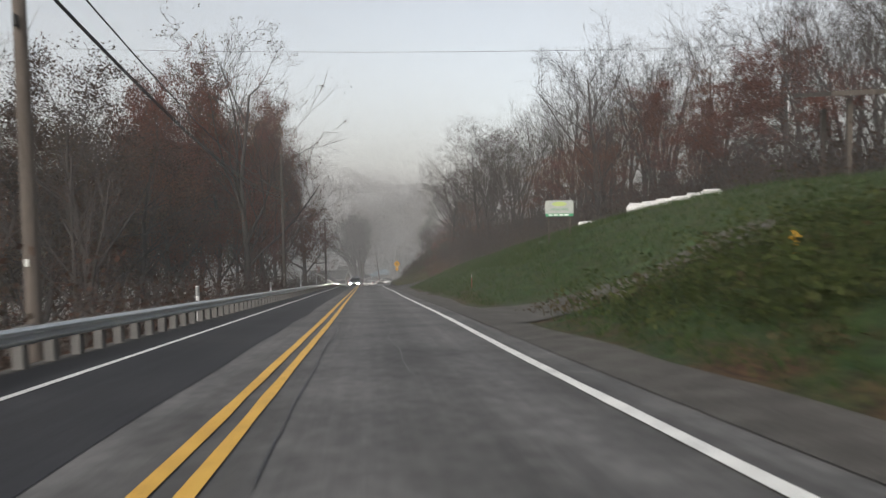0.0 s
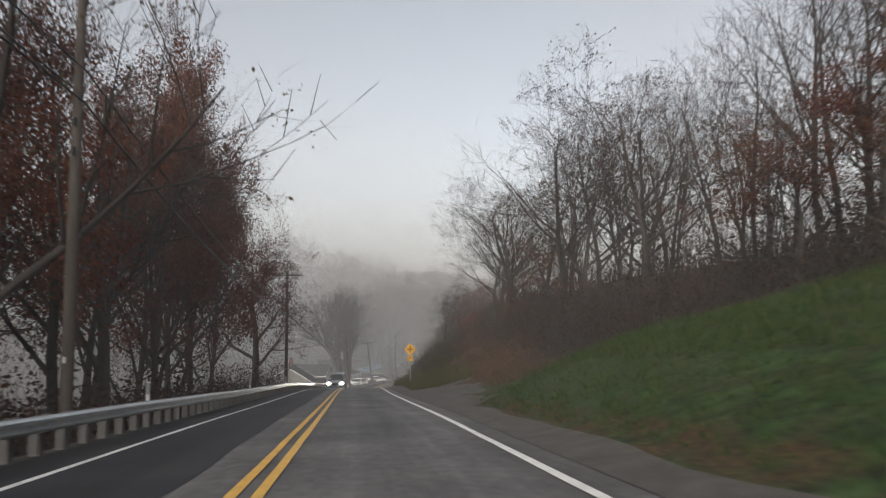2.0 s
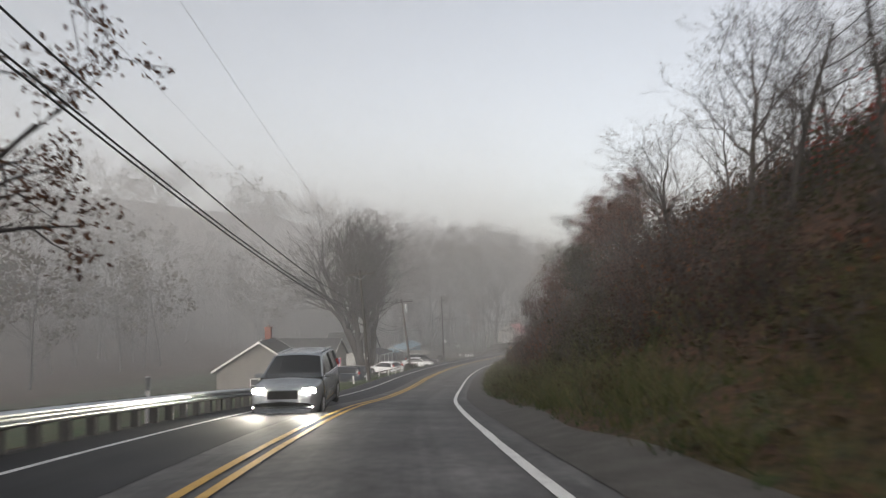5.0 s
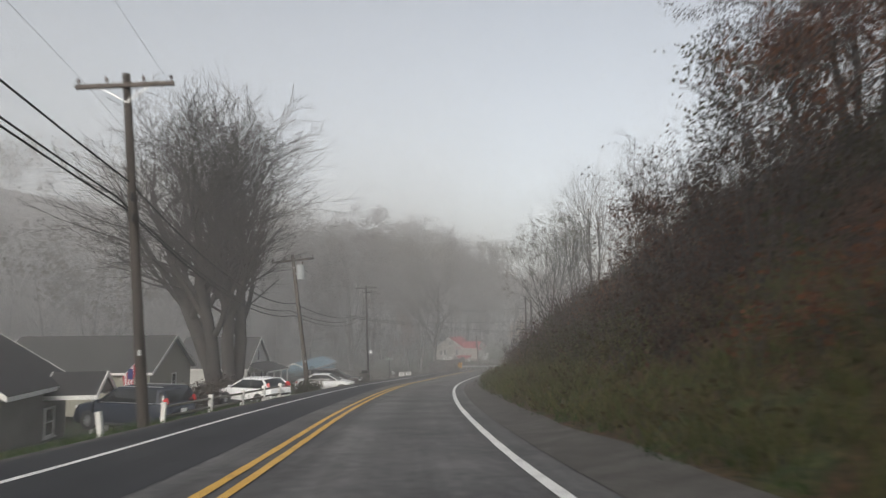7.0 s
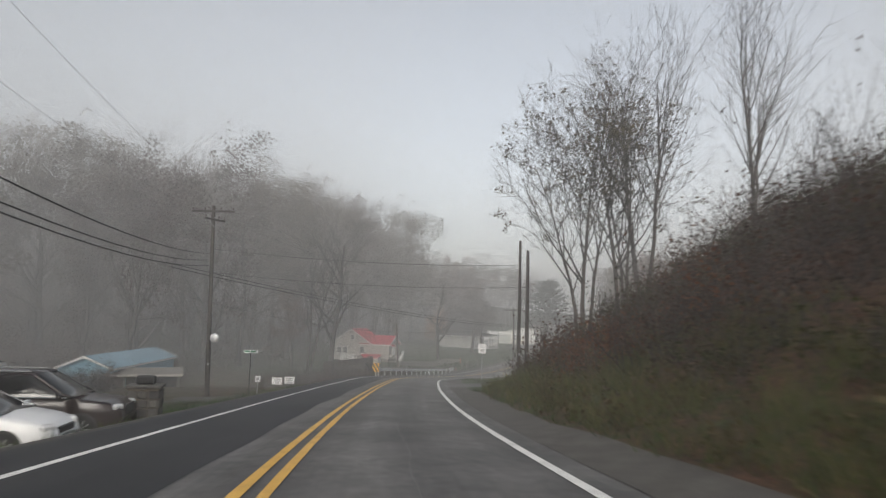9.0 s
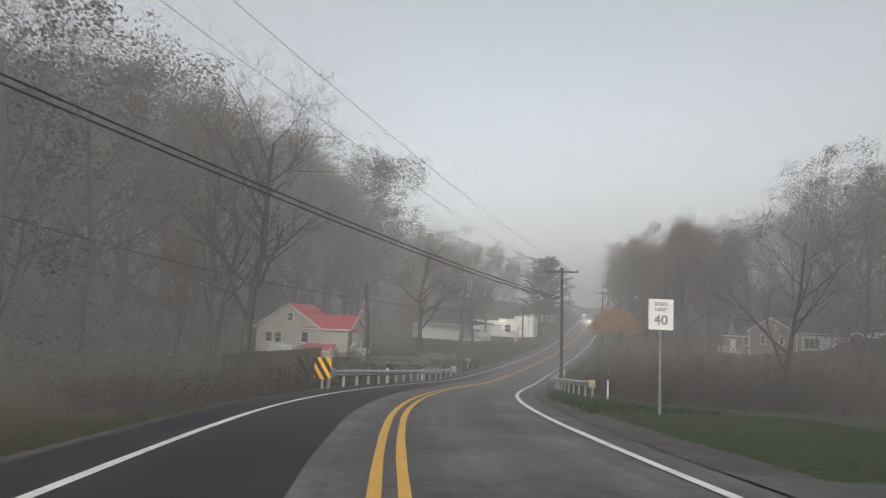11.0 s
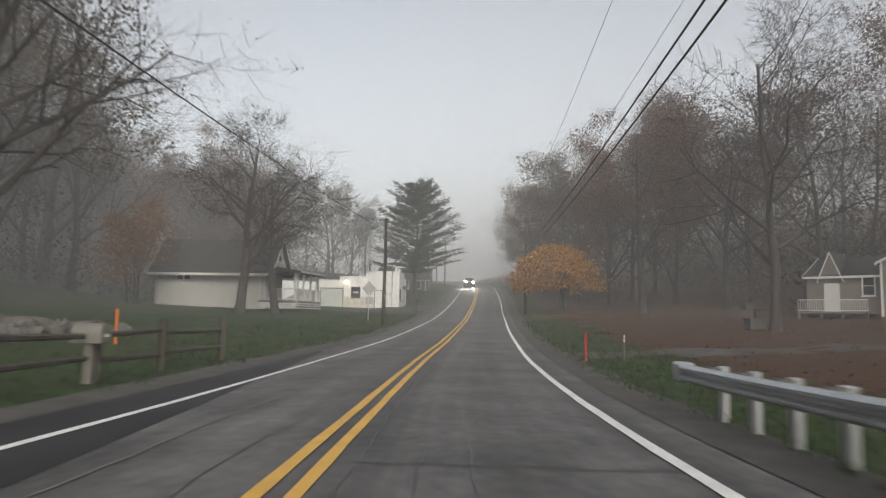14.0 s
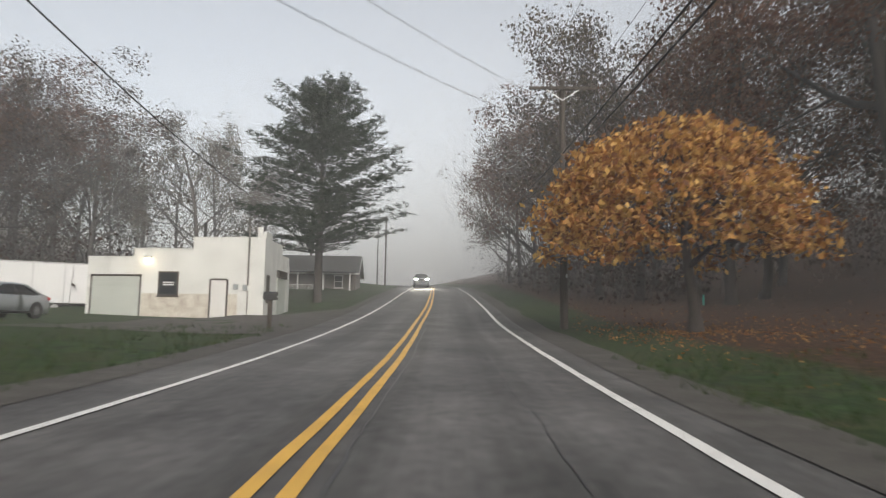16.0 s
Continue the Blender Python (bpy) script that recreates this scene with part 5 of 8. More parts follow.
ALLOY = surface("alloy_rim", [(0.35, 0.36, 0.37), (0.5, 0.5, 0.52)], 4, 0.35, 0.8, bump=0)
CAR_W = surface("white_car_paint", [(0.68, 0.69, 0.7), (0.74, 0.75, 0.76)], 0.6, 0.25, bump=0)
CAR_S = surface("silver_car_paint", [(0.36, 0.39, 0.42), (0.44, 0.47, 0.5)], 0.6, 0.3, 0.5, bump=0)
CAR_N = surface("dark_blue_car_paint", [(0.012, 0.016, 0.026), (0.02, 0.026, 0.04)], 0.6, 0.22, bump=0)
CAR_D = surface("dark_maroon_car_paint", [(0.02, 0.014, 0.014), (0.032, 0.022, 0.022)], 0.6, 0.22, bump=0)
CAR_G = surface("grey_car_paint", [(0.3, 0.32, 0.34), (0.38, 0.4, 0.42)], 0.6, 0.25, 0.4, bump=0)
TAIL = surface("red_tail_lens", [(0.4, 0.012, 0.012), (0.5, 0.02, 0.02)], 3, 0.2, bump=0)
LENS = surface("clear_lamp_lens", [(0.55, 0.56, 0.57), (0.7, 0.7, 0.7)], 3, 0.12, bump=0)
PLASTIC = surface("black_plastic", [(0.015, 0.015, 0.016), (0.03, 0.03, 0.03)], 4, 0.6, bump=0.05)
FLAG_R = surface("flag_red", [(0.4, 0.03, 0.04), (0.5, 0.05, 0.06)], 3, 0.8, bump=0.1)
FLAG_B = surface("flag_blue", [(0.02, 0.03, 0.12), (0.03, 0.045, 0.16)], 3, 0.8, bump=0.1)


def glass(name):
    m = bpy.data.materials.new(name)
    m.use_nodes = True
    b = m.node_tree.nodes["Principled BSDF"]
    b.inputs["Base Color"].default_value = (0.02, 0.024, 0.028, 1)
    b.inputs["Roughness"].default_value = 0.06
    b.inputs["Specular IOR Level"].default_value = 0.6
    return m


GLASS = glass("dark_window_glass")


def lit(name, colour, power):
    m = bpy.data.materials.new(name)
    m.use_nodes = True
    b = m.node_tree.nodes["Principled BSDF"]
    b.inputs["Base Color"].default_value = (*colour, 1)
    b.inputs["Emission Color"].default_value = (*colour, 1)
    b.inputs["Emission Strength"].default_value = power
    return m


HEADLAMP = lit("lit_headlamp", (1.0, 0.98, 0.86), 160.0)
LAMP_WARM = lit("lit_wall_lamp", (1.0, 0.82, 0.5), 12.0)


# ---- parts of buildings ----
def siding(name, root, a, b, z0, z1, material, step=0.13, out=(0, -1), thick=0.02, label=""):
    """Lapped boards along a wall from a to b, between two heights."""
    a, b, o = Vector((*a, 0)), Vector((*b, 0)), Vector((*out, 0))
    verts, faces = [], []
    z = z0
    while z < z1 - 1e-3:
        t = min(z + step, z1)
        k = len(verts)
        for q in (a, b):
            verts += [q + o * thick + Vector((0, 0, z)), q + o * 0.006 + Vector((0, 0, t)), q + Vector((0, 0, z))]
        faces += [(k, k + 3, k + 4, k + 1), (k + 2, k + 5, k + 3, k), (k, k + 1, k + 2), (k + 3, k + 5, k + 4)]
        z = t
    o = part_np(name, verts, faces, material, root, label)
    o["kind"] = "stuff"
    return o


def block_walls(root, x0, x1, y0, y1, z0, z1, material, label="", boards=True, name="wall"):
    """The four walls of a block, each an upright slab, with lapped boards."""
    t = 0.18
    for (cx, cy), (sx, sy), (a, b), out in (
            (((x0 + x1) / 2, y0 + t / 2), (x1 - x0, t), ((x0, y0), (x1, y0)), (0, -1)), (((x0 + x1) / 2, y1 - t / 2), (x1 - x0, t), ((x0, y1), (x1, y1)), (0, 1)),
            ((x0 + t / 2, (y0 + y1) / 2), (t, y1 - y0 - 2 * t), ((x0, y0), (x0, y1)), (-1, 0)), ((x1 - t / 2, (y0 + y1) / 2), (t, y1 - y0 - 2 * t), ((x1, y0), (x1, y1)), (1, 0))):
        w = box_part(name, (cx, cy, (z0 + z1) / 2), (sx, sy, z1 - z0), material, root, label, 0.0)
        if boards:
            siding("lapped_siding", w, a, b, z0 + 0.02, z1, material, 0.14, out)


def gable_end(root, axis, at, lo, hi, z0, z1, material, out, boards=True):
    """A gable triangle as a slab. axis 'x': the wall runs along x at y = at."""
    mid = (lo + hi) / 2
    t = -0.16 * out

    def pt(u, z, off):
        return (u, at + off, z) if axis == "x" else (at + off, u, z)
    verts = [pt(lo, z0, 0), pt(hi, z0, 0), pt(mid, z1, 0), pt(lo, z0, t), pt(hi, z0, t), pt(mid, z1, t)]
    faces = [(0, 1, 2), (3, 5, 4), (0, 3, 4, 1), (1, 4, 5, 2), (2, 5, 3, 0)]
    w = part_np("gable", verts, faces, material, root)
    if boards:
        vs, fs = [], []
        n = int((z1 - z0) / 0.14)
        for i in range(n):
            za, zb = z0 + (z1 - z0) * i / n, z0 + (z1 - z0) * (i + 1) / n
            ha = (hi - lo) / 2 * (1 - (zb - z0) / (z1 - z0))
            k = len(vs)
            vs += [pt(mid - ha, za, 0.02 * out), pt(mid + ha, za, 0.02 * out), pt(mid + ha, zb, 0.005 * out), pt(mid - ha, zb, 0.005 * out)]
            fs.append((k, k + 1, k + 2, k + 3))
        part_np("lapped_siding", vs, fs, material, w)["kind"] = "stuff"


def gable_roof(root, axis, x0, x1, y0, y1, ze, zr, material, over=0.35, label="", ribs=0.0, rib_mat=None, trim=TRIM):
    """Two pitched slabs with thickness; white rake and eave boards."""
    def pt(u, v, z):
        return (u, v, z) if axis == "x" else (v, u, z)
    a0, a1 = (x0, x1) if axis == "x" else (y0, y1)
    b0, b1 = (y0, y1) if axis == "x" else (x0, x1)
    mid = (b0 + b1) / 2
    slope = (zr - ze) / (mid - b0)
    th = 0.12
    roof = None
    for sgn, e in ((-1, b0 - over), (1, b1 + over)):
        zz = ze - slope * over
        vs = [pt(a0 - over, e, zz), pt(a1 + over, e, zz), pt(a1 + over, mid, zr), pt(a0 - over, mid, zr)]
        vs += [(v[0], v[1], v[2] + th) for v in vs]
        fs = [(0, 1, 2, 3), (4, 7, 6, 5), (0, 4, 5, 1), (1, 5, 6, 2), (2, 6, 7, 3), (3, 7, 4, 0)]
        roof = part_np("roof", vs, fs, material, root, label)
        if ribs:
            rv, rf = [], []
            u = a0 - over + ribs
            while u < a1 + over:
                k = len(rv)
                for du in (-0.02, 0.02):
                    for lift in (th, th + 0.03):
                        rv += [pt(u + du, e, zz + lift), pt(u + du, mid, zr + lift)]
                rf += [(k + 2, k + 3, k + 7, k + 6), (k, k + 1, k + 3, k + 2), (k + 4, k + 6, k + 7, k + 5), (k, k + 2, k + 6, k + 4)]
                u += ribs
            part_np("ribs", rv, rf, material, roof)["kind"] = "stuff"
        if trim:
            q = pt((a0 + a1) / 2, e, zz + 0.02)
            s = pt(a1 - a0 + 2 * over, 0.03, 0.17)
            box_part("fascia", q, s, trim, root, "white eave board", 0.0)
            for a in (a0 - over, a1 + over):
                w = 0.02 if a > a0 else -0.02
                rv = [pt(a + w, e, zz - 0.06), pt(a + w, mid, zr - 0.06), pt(a + w, mid, zr + th + 0.02), pt(a + w, e, zz + th + 0.02), pt(a - w, e, zz - 0.06), pt(a - w, mid, zr - 0.06), pt(a - w, mid, zr + th + 0.02), pt(a - w, e, zz + th + 0.02)]
                part_np("rake_board", rv, [(0, 1, 2, 3), (4, 7, 6, 5), (0, 4, 5, 1), (3, 2, 6, 7), (0, 3, 7, 4), (1, 5, 6, 2)], trim, root, "white rake board")
    return roof


def window(root, x, y, z, w, h, face=0, frame=TRIM, bars=1, lights=1, name="window"):
    """A framed sash window on a wall. face: degrees by which its outside is turned from -y."""
    m = pose(x, y, z, 0, 0, face)
    wn_ = new(name)
    wn_.parent = root
    wn_.matrix_local = m
    f = 0.09
    bm = bmesh.new()
    for c, s in (((0, -0.03, h / 2 - f / 2), (w, 0.08, f)), ((0, -0.03, -h / 2 + f / 2), (w, 0.08, f)), ((-w / 2 + f / 2, -0.03, 0), (f, 0.08, h - 2 * f)), ((w / 2 - f / 2, -0.03, 0), (f, 0.08, h - 2 * f))):
        add_box(bm, c, s)
    for i in range(1, lights):
        add_box(bm, (-w / 2 + w * i / lights, -0.03, 0), (f, 0.08, h - 2 * f))
    for i in range(bars):
        add_box(bm, (0, -0.03, -h / 2 + h * (i + 1) / (bars + 1)), (w - 2 * f, 0.06, 0.05))
    part("window_frame", bm, frame, wn_, "white window frame")
    box_part("sill", (0, -0.06, -h / 2 - 0.03), (w + 0.12, 0.14, 0.05), frame, wn_, "", 0.005)
    box_part("pane", (0, -0.012, 0), (w - f, 0.02, h - f), GLASS, wn_, "dark window glass", 0.0)
    return wn_


def door(root, x, y, z0, w, h, face=0, material=TRIM, frame=DARKW, name="door", label="white panelled door"):
    d = new(name)
    d.parent = root
    d.matrix_local = pose(x, y, z0, 0, 0, face)
    if label:
        d["label"] = label
    bm = bmesh.new()
    for c, s in (((-w / 2 - 0.05, -0.03, h / 2), (0.1, 0.08, h + 0.1)), ((w / 2 + 0.05, -0.03, h / 2), (0.1, 0.08, h + 0.1)), ((0, -0.03, h + 0.05), (w, 0.08, 0.1))):
        add_box(bm, c, s)
    part("door_frame", bm, frame, d)
    bm = bmesh.new()
    add_box(bm, (0, -0.02, h / 2), (w, 0.04, h))
    for i in range(2):
        for j in range(2):
            add_box(bm, ((i - 0.5) * w * 0.44, -0.045, h * (0.28 + 0.42 * j)), (w * 0.32, 0.02, h * 0.3), None, 0.008)
    part("leaf", bm, material, d)
    bm = bmesh.new()
    add_cyl(bm, (w * 0.38, -0.04, h * 0.46), (w * 0.38, -0.1, h * 0.46), 0.03, n=10)
    part("knob", bm, GALV, d, "metal door knob")
    return d


def chimney(root, x, y, z0, z1, w=0.6):
    bm = bmesh.new()
    add_box(bm, (x, y, (z0 + z1) / 2), (w, w, z1 - z0))
    add_box(bm, (x, y, z1 + 0.05), (w + 0.1, w + 0.1, 0.12))
    c = part("chimney", bm, BRICK, root, "red brick chimney")
    vs, fs = [], []
    n = int((z1 - z0) / 0.075)
    for i in range(n):
        for side in range(4):
            for j in range(3):
                a = -w / 2 + w * (j + (0.25 if i % 2 else 0)) / 3
                b = min(w / 2, a + w / 3 - 0.012)
                a = max(-w / 2, a)
                za, zb = z0 + i * 0.075, z0 + i * 0.075 + 0.063
                if b - a < 0.03:
                    continue
                k = len(vs)
                e = w / 2 + 0.008
                for u, z in ((a, za), (b, za), (b, zb), (a, zb)):
                    q = ((u, -e), (e, u), (-u, e), (-e, -u))[side]
                    vs.append((x + q[0], y + q[1], z))
                fs.append((k, k + 1, k + 2, k + 3))
    part_np("bricks", vs, fs, BRICK, c)["kind"] = "stuff"
    cyl_part("flue", (x, y, z1 + 0.1), (x, y, z1 + 0.32), 0.11, FOUND, c, n=10)


def railing(root, a, b, z, h=0.9, material=TRIM, gap=0.14, label="white porch railing"):
    """A porch railing: two rails and upright balusters."""
    a, b = Vector((*a, z)) if len(a) == 2 else Vector(a), Vector((*b, z)) if len(b) == 2 else Vector(b)
    bm = bmesh.new()
    for zz in (0.1, h):
        add_cyl(bm, a + Vector((0, 0, zz)), b + Vector((0, 0, zz)), 0.035, n=4)
    n = max(2, int((b - a).length / gap))
    for i in range(n + 1):
        q = a.lerp(b, i / n)
        add_cyl(bm, q + Vector((0, 0, 0.1)), q + Vector((0, 0, h)), 0.018, n=4)
    return part("railing", bm, material, root, label)


# ---- the houses on the bend ----
def house_a():
    h = thing("house", pose(-25.0, 160.6, -17.2, 0, 0, 2), "small weathered grey clapboard house with a black shingle roof", "house", "houses on the bend")
    block_walls(h, -8, 0, -2.6, 2.9, -0.3, 2.7, SIDING_D)
    gable_end(h, "x", -2.6, -8, 0, 2.7, 5.2, SIDING_D, -1)
    gable_end(h, "x", 2.9, -8, 0, 2.7, 5.2, SIDING_D, 1, False)
    gable_roof(h, "y", -8, 0, -2.6, 2.9, 2.7, 5.2, ROOF_D, 0.4, "black shingle roof")
    window(h, -1.6, -2.6, 1.2, 0.9, 1.3)
    window(h, -4.4, -2.6, 1.2, 0.9, 1.3)
    window(h, 0.0, 1.3, 1.1, 0.9, 1.2, 90)
    box_part("skylight", (-2.6, -0.3, 3.75), (0.1, 0.9, 0.06), TRIM, h, "white roof skylight strip", 0.01, pose(0, 0, 0, 0, 32, 0))
    chimney(h, -4.6, 3.2, 3.5, 6.3)
    # a small gabled porch
    for x, y in ((1.8, 1.0), (1.8, 2.7)):
        box_part("post", (x, y, 1.1), (0.12, 0.12, 2.4), TRIM, h, "white porch post", 0.01)
    gable_roof(h, "x", 0, 1.9, 0.9, 2.9, 2.2, 2.95, ROOF_D, 0.15, "black shingle porch roof")
    gable_end(h, "y", 1.95, 0.9, 2.9, 2.2, 2.9, SIDING_D, 1, False)
    box_part("step", (1.2, 1.9, 0.1), (1.6, 1.8, 0.25), FOUND, h, "concrete porch floor", 0.02)
    return h


def flag_on_pole():
    f = thing("flag", pose(-22.9, 163.6, -14.6, 0, 0, 10), "striped flag hanging from a short pole on the porch", "flag")
    cyl_part("staff", (0, 0, 0), (0.7, -0.7, 0.75), 0.016, TRIM, f, n=8)
    for k in range(7):
        vs, fs = [], []
        for i in range(7):
            u = i / 6
            for e in (0, 1):
                w = (k + e) / 7
                vs.append((0.68 - 0.55 * w + 0.03 * math.sin(6 * u), -0.68 + 0.55 * w + 0.05 * math.sin(9 * u + 4 * w), 0.72 - 0.55 * w - 1.15 * u))
        for i in range(6):
            fs.append((2 * i, 2 * i + 1, 2 * i + 3, 2 * i + 2))
        s = part_np("stripe", vs, fs, FLAG_R if k % 2 == 0 else SIGN_W, f)
        sol = s.modifiers.new("thickness", "SOLIDIFY")
        sol.thickness = 0.004
    box_part("canton", (0.5, -0.53, 0.28), (0.34, 0.012, 0.45), FLAG_B, f, "dark blue corner of the flag", 0.0, pose(0, 0, 0, 0, 0, -45))


def house_b():
    h = thing("house", pose(-25.0, 178.0, -17.25, 0, 0, -6), "long pale house with a grey shingle roof", "house", "houses on the bend")
    h.scale = (0.87, 0.87, 0.87)
    block_walls(h, -11, 0, -3.6, 3.6, -0.5, 2.6, SIDING_C)
    gable_end(h, "y", 0, -3.6, 3.6, 2.6, 4.8, SIDING_C, 1)
    gable_end(h, "y", -11, -3.6, 3.6, 2.6, 4.8, SIDING_C, -1, False)
    gable_roof(h, "x", -11, 0, -3.6, 3.6, 2.6, 4.8, ROOF_G, 0.4, "grey shingle roof")
    window(h, 0, 0.4, 1.5, 0.85, 1.25, 90)
    window(h, -5, -3.6, 1.4, 0.9, 1.2)


def house_c():
    h = thing("house", pose(-23.8, 202.3, -18.85, 0, 0, -14), "white gabled house with a dark porch roof", "house", "houses on the bend")
    h.scale = (0.94, 0.94, 0.94)
    block_walls(h, -8, 0, -2.7, 2.7, -0.5, 2.5, SIDING_W)
    gable_end(h, "y", 0, -2.7, 2.7, 2.5, 5.3, SIDING_W, 1)
    gable_end(h, "y", -8, -2.7, 2.7, 2.5, 5.3, SIDING_W, -1, False)
    gable_roof(h, "x", -8, 0, -2.7, 2.7, 2.5, 5.3, ROOF_G, 0.35, "grey shingle roof")
    window(h, 0, 0, 3.5, 0.75, 1.2, 90)
    vs = [(0, -2.9, 2.75), (0, 2.9, 2.75), (2.4, 3.0, 1.95), (2.4, -3.0, 1.95)]
    vs += [(x, y, z - 0.1) for x, y, z in vs]
    part_np("porch_roof", vs, [(0, 3, 2, 1), (4, 5, 6, 7), (0, 1, 5, 4), (1, 2, 6, 5), (2, 3, 7, 6), (3, 0, 4, 7)], ROOF_D, h, "dark shingle porch roof")
    box_part("fascia", (2.42, 0, 1.9), (0.04, 6.0, 0.16), TRIM, h)
    for y in (-2.7, -0.9, 0.9, 2.7):
        box_part("post", (2.2, y, 0.9), (0.13, 0.13, 1.95), TRIM, h, "white porch post", 0.01)
    box_part("porch_floor", (1.2, 0, -0.15), (2.5, 5.6, 0.2), GREYW, h, "grey porch floor", 0.01)
    door(h, 0.02, 1.2, 0, 0.85, 2.0, 90)
    window(h, 0.0, -1.3, 1.2, 0.9, 1.2, 90)


house_a()
flag_on_pole()
house_b()
house_c()


def blue_barn():
    h = thing("shed", pose(-22.5, 239.1, -21.75, 0, 0, 82), "long low shed with a blue metal roof and walls", "building")
    block_walls(h, -9, 9, -2, 2, -1.4, 2.6, WALL_B, "blue metal wall", False)
    gable_roof(h, "x", -9, 9, -2, 2, 2.6, 3.45, ROOF_B, 0.25, "pale blue ribbed metal roof", 0.6)
    gable_end(h, "y", 9, -2, 2, 2.6, 3.45, WALL_B, 1, False)
    gable_end(h, "y", -9, -2, 2, 2.6, 3.45, WALL_B, -1, False)
    for x in (-6.5, -2.0, 3.0):
        window(h, x, -2, 1.5, 1.0, 0.7, 0, WALL_B, 0, 2)


def low_shop():
    h = thing("carport", pose(-20.0, 231.9, -20.95, 0, 0, 8) @ Matrix.Scale(0.8, 4), "low flat-roofed shed with dark open bays", "building")
    box_part("roof", (0, 0, 1.75), (8.5, 5.5, 0.16), GREYW, h, "pale flat shed roof", 0.02, pose(0, 0, 0, 4, 0, 0))
    box_part("wall", (0, 2.4, 0.8), (8, 0.15, 1.9), DARKW, h, "", 0.0)
    box_part("wall", (-3.9, 0, 0.8), (0.15, 4.7, 1.9), DARKW, h, "", 0.0)
    for x in (-1.2, 1.0, 1.6, 3.8):
        box_part("post", (x, -2.3, 0.4), (0.14, 0.14, 2.7), GREYW, h, "", 0.01)
    box_part("fascia", (0, -2.76, 1.6), (8.5, 0.05, 0.2), SIDING_T, h, "pale roof edge board", 0.004)
    box_part("end_wall", (3.95, 0, 0.4), (0.12, 4.6, 2.5), GREYW, h, "grey board end wall", 0.0)
    box_part("panel", (-2.5, -2.25, 0.8), (2.4, 0.1, 1.9), DARKW, h, "dark board panel", 0.0)


blue_barn()
low_shop()


# ---- the red-roofed house ----
RED_HOUSE = pose(5.38, 272.19, -21.26, 0, 0, -25.6) @ Matrix.Scale(0.845, 4)


def red_house():
    h = thing("house", RED_HOUSE, "tan two-storey house with bright red metal roofs", "house", "houses in the valley")
    block_walls(h, -7.4, 0, 0, 8.5, -0.4, 3.5, SIDING_T)
    block_walls(h, 0.0, 3.3, 0.02, 6.9, 0.9, 3.5, SIDING_T)
    box_part("foundation", (1.6, 3.4, 0.25), (3.1, 6.4, 1.35), FOUND, h, "brown stained foundation wall", 0.0)
    gable_end(h, "x", 0, -7.4, 0, 3.5, 6.0, SIDING_T, -1)
    gable_end(h, "x", 8.5, -7.4, 0, 3.5, 6.0, SIDING_T, 1, False)
    gable_roof(h, "y", -7.4, 0, 0, 8.5, 3.5, 6.0, ROOF_R, 0.35, "bright red ribbed metal roof", 0.45)
    gable_end(h, "y", 3.3, 0, 6.9, 3.5, 4.9, SIDING_T, 1)
    gable_roof(h, "x", -1.8, 3.3, 0, 6.9, 3.5, 4.9, ROOF_R, 0.35, "bright red ribbed metal roof", 0.45)
    window(h, -3.5, 0, 4.6, 0.8, 1.0)
    window(h, -1.7, 0, 2.4, 0.95, 1.3)
    for x in (-4.8, -5.9):
        window(h, x, 0, 2.3, 0.9, 1.2)
    # bay window on the end wall, with its own little red roof
    bay = new("bay_window")
    bay.parent = h
    bay.matrix_local = pose(3.32, 1.6, 2.35, 0, 0, 90)
    box_part("bay_body", (0, -0.22, -0.85), (1.9, 0.44, 0.35), SIDING_T, bay, "", 0.01)
    for i in range(4):
        box_part("mullion", (-0.9 + 0.6 * i, -0.4, 0), (0.09, 0.1, 1.5), TRIM, bay, "", 0.005)
    for z in (-0.7, 0.0, 0.72):
        box_part("rail", (0, -0.4, z), (1.9, 0.09, 0.08), TRIM, bay, "", 0.005)
    box_part("pane", (0, -0.37, 0), (1.8, 0.03, 1.4), GLASS, bay, "dark window glass", 0.0)
    box_part("bay_roof", (0, -0.25, 0.95), (2.2, 0.7, 0.12), ROOF_R, bay, "small red metal roof", 0.02, pose(0, 0, 0, 25, 0, 0))
    # lean-to porch below
    vs = [(-1.6, -0.02, 1.75), (2.0, -0.02, 1.75), (2.0, -2.1, 1.1), (-1.6, -2.1, 1.1)]
    vs += [(x, y, z - 0.1) for x, y, z in vs]
    part_np("porch_roof", vs, [(0, 3, 2, 1), (4, 5, 6, 7), (0, 1, 5, 4), (1, 2, 6, 5), (2, 3, 7, 6), (3, 0, 4, 7)], ROOF_R, h, "red metal porch roof")
    box_part("fascia", (0.2, -2.12, 1.02), (3.6, 0.04, 0.16), TRIM, h, "white eave board", 0.0)
    box_part("porch_wall", (0.2, -1.9, 0.4), (3.4, 0.12, 1.3), SIDING_T, h, "", 0.0)
    box_part("porch_wall", (1.9, -1.0, 0.6), (0.12, 1.8, 1.5), TRIM, h, "white porch end wall", 0.0)
    # outside stair at the back of the end wall
    box_part("landing", (4.0, 4.6, 1.2), (1.3, 1.4, 0.12), TRIM, h, "white stair landing", 0.01)
    for i in range(7):
        box_part("tread", (4.0, 3.8 - 0.26 * i, 1.05 - 0.18 * i), (1.2, 0.28, 0.05), TRIM, h, "white stair tread", 0.005)
    railing(h, (4.6, 4.0, 1.05), (4.6, 2.1, -0.2), 0, 0.9, TRIM, 0.15, "white stair railing")
    railing(h, (4.6, 5.2, 1.25), (4.6, 4.0, 1.25), 0, 0.9, TRIM, 0.15, "white landing railing")
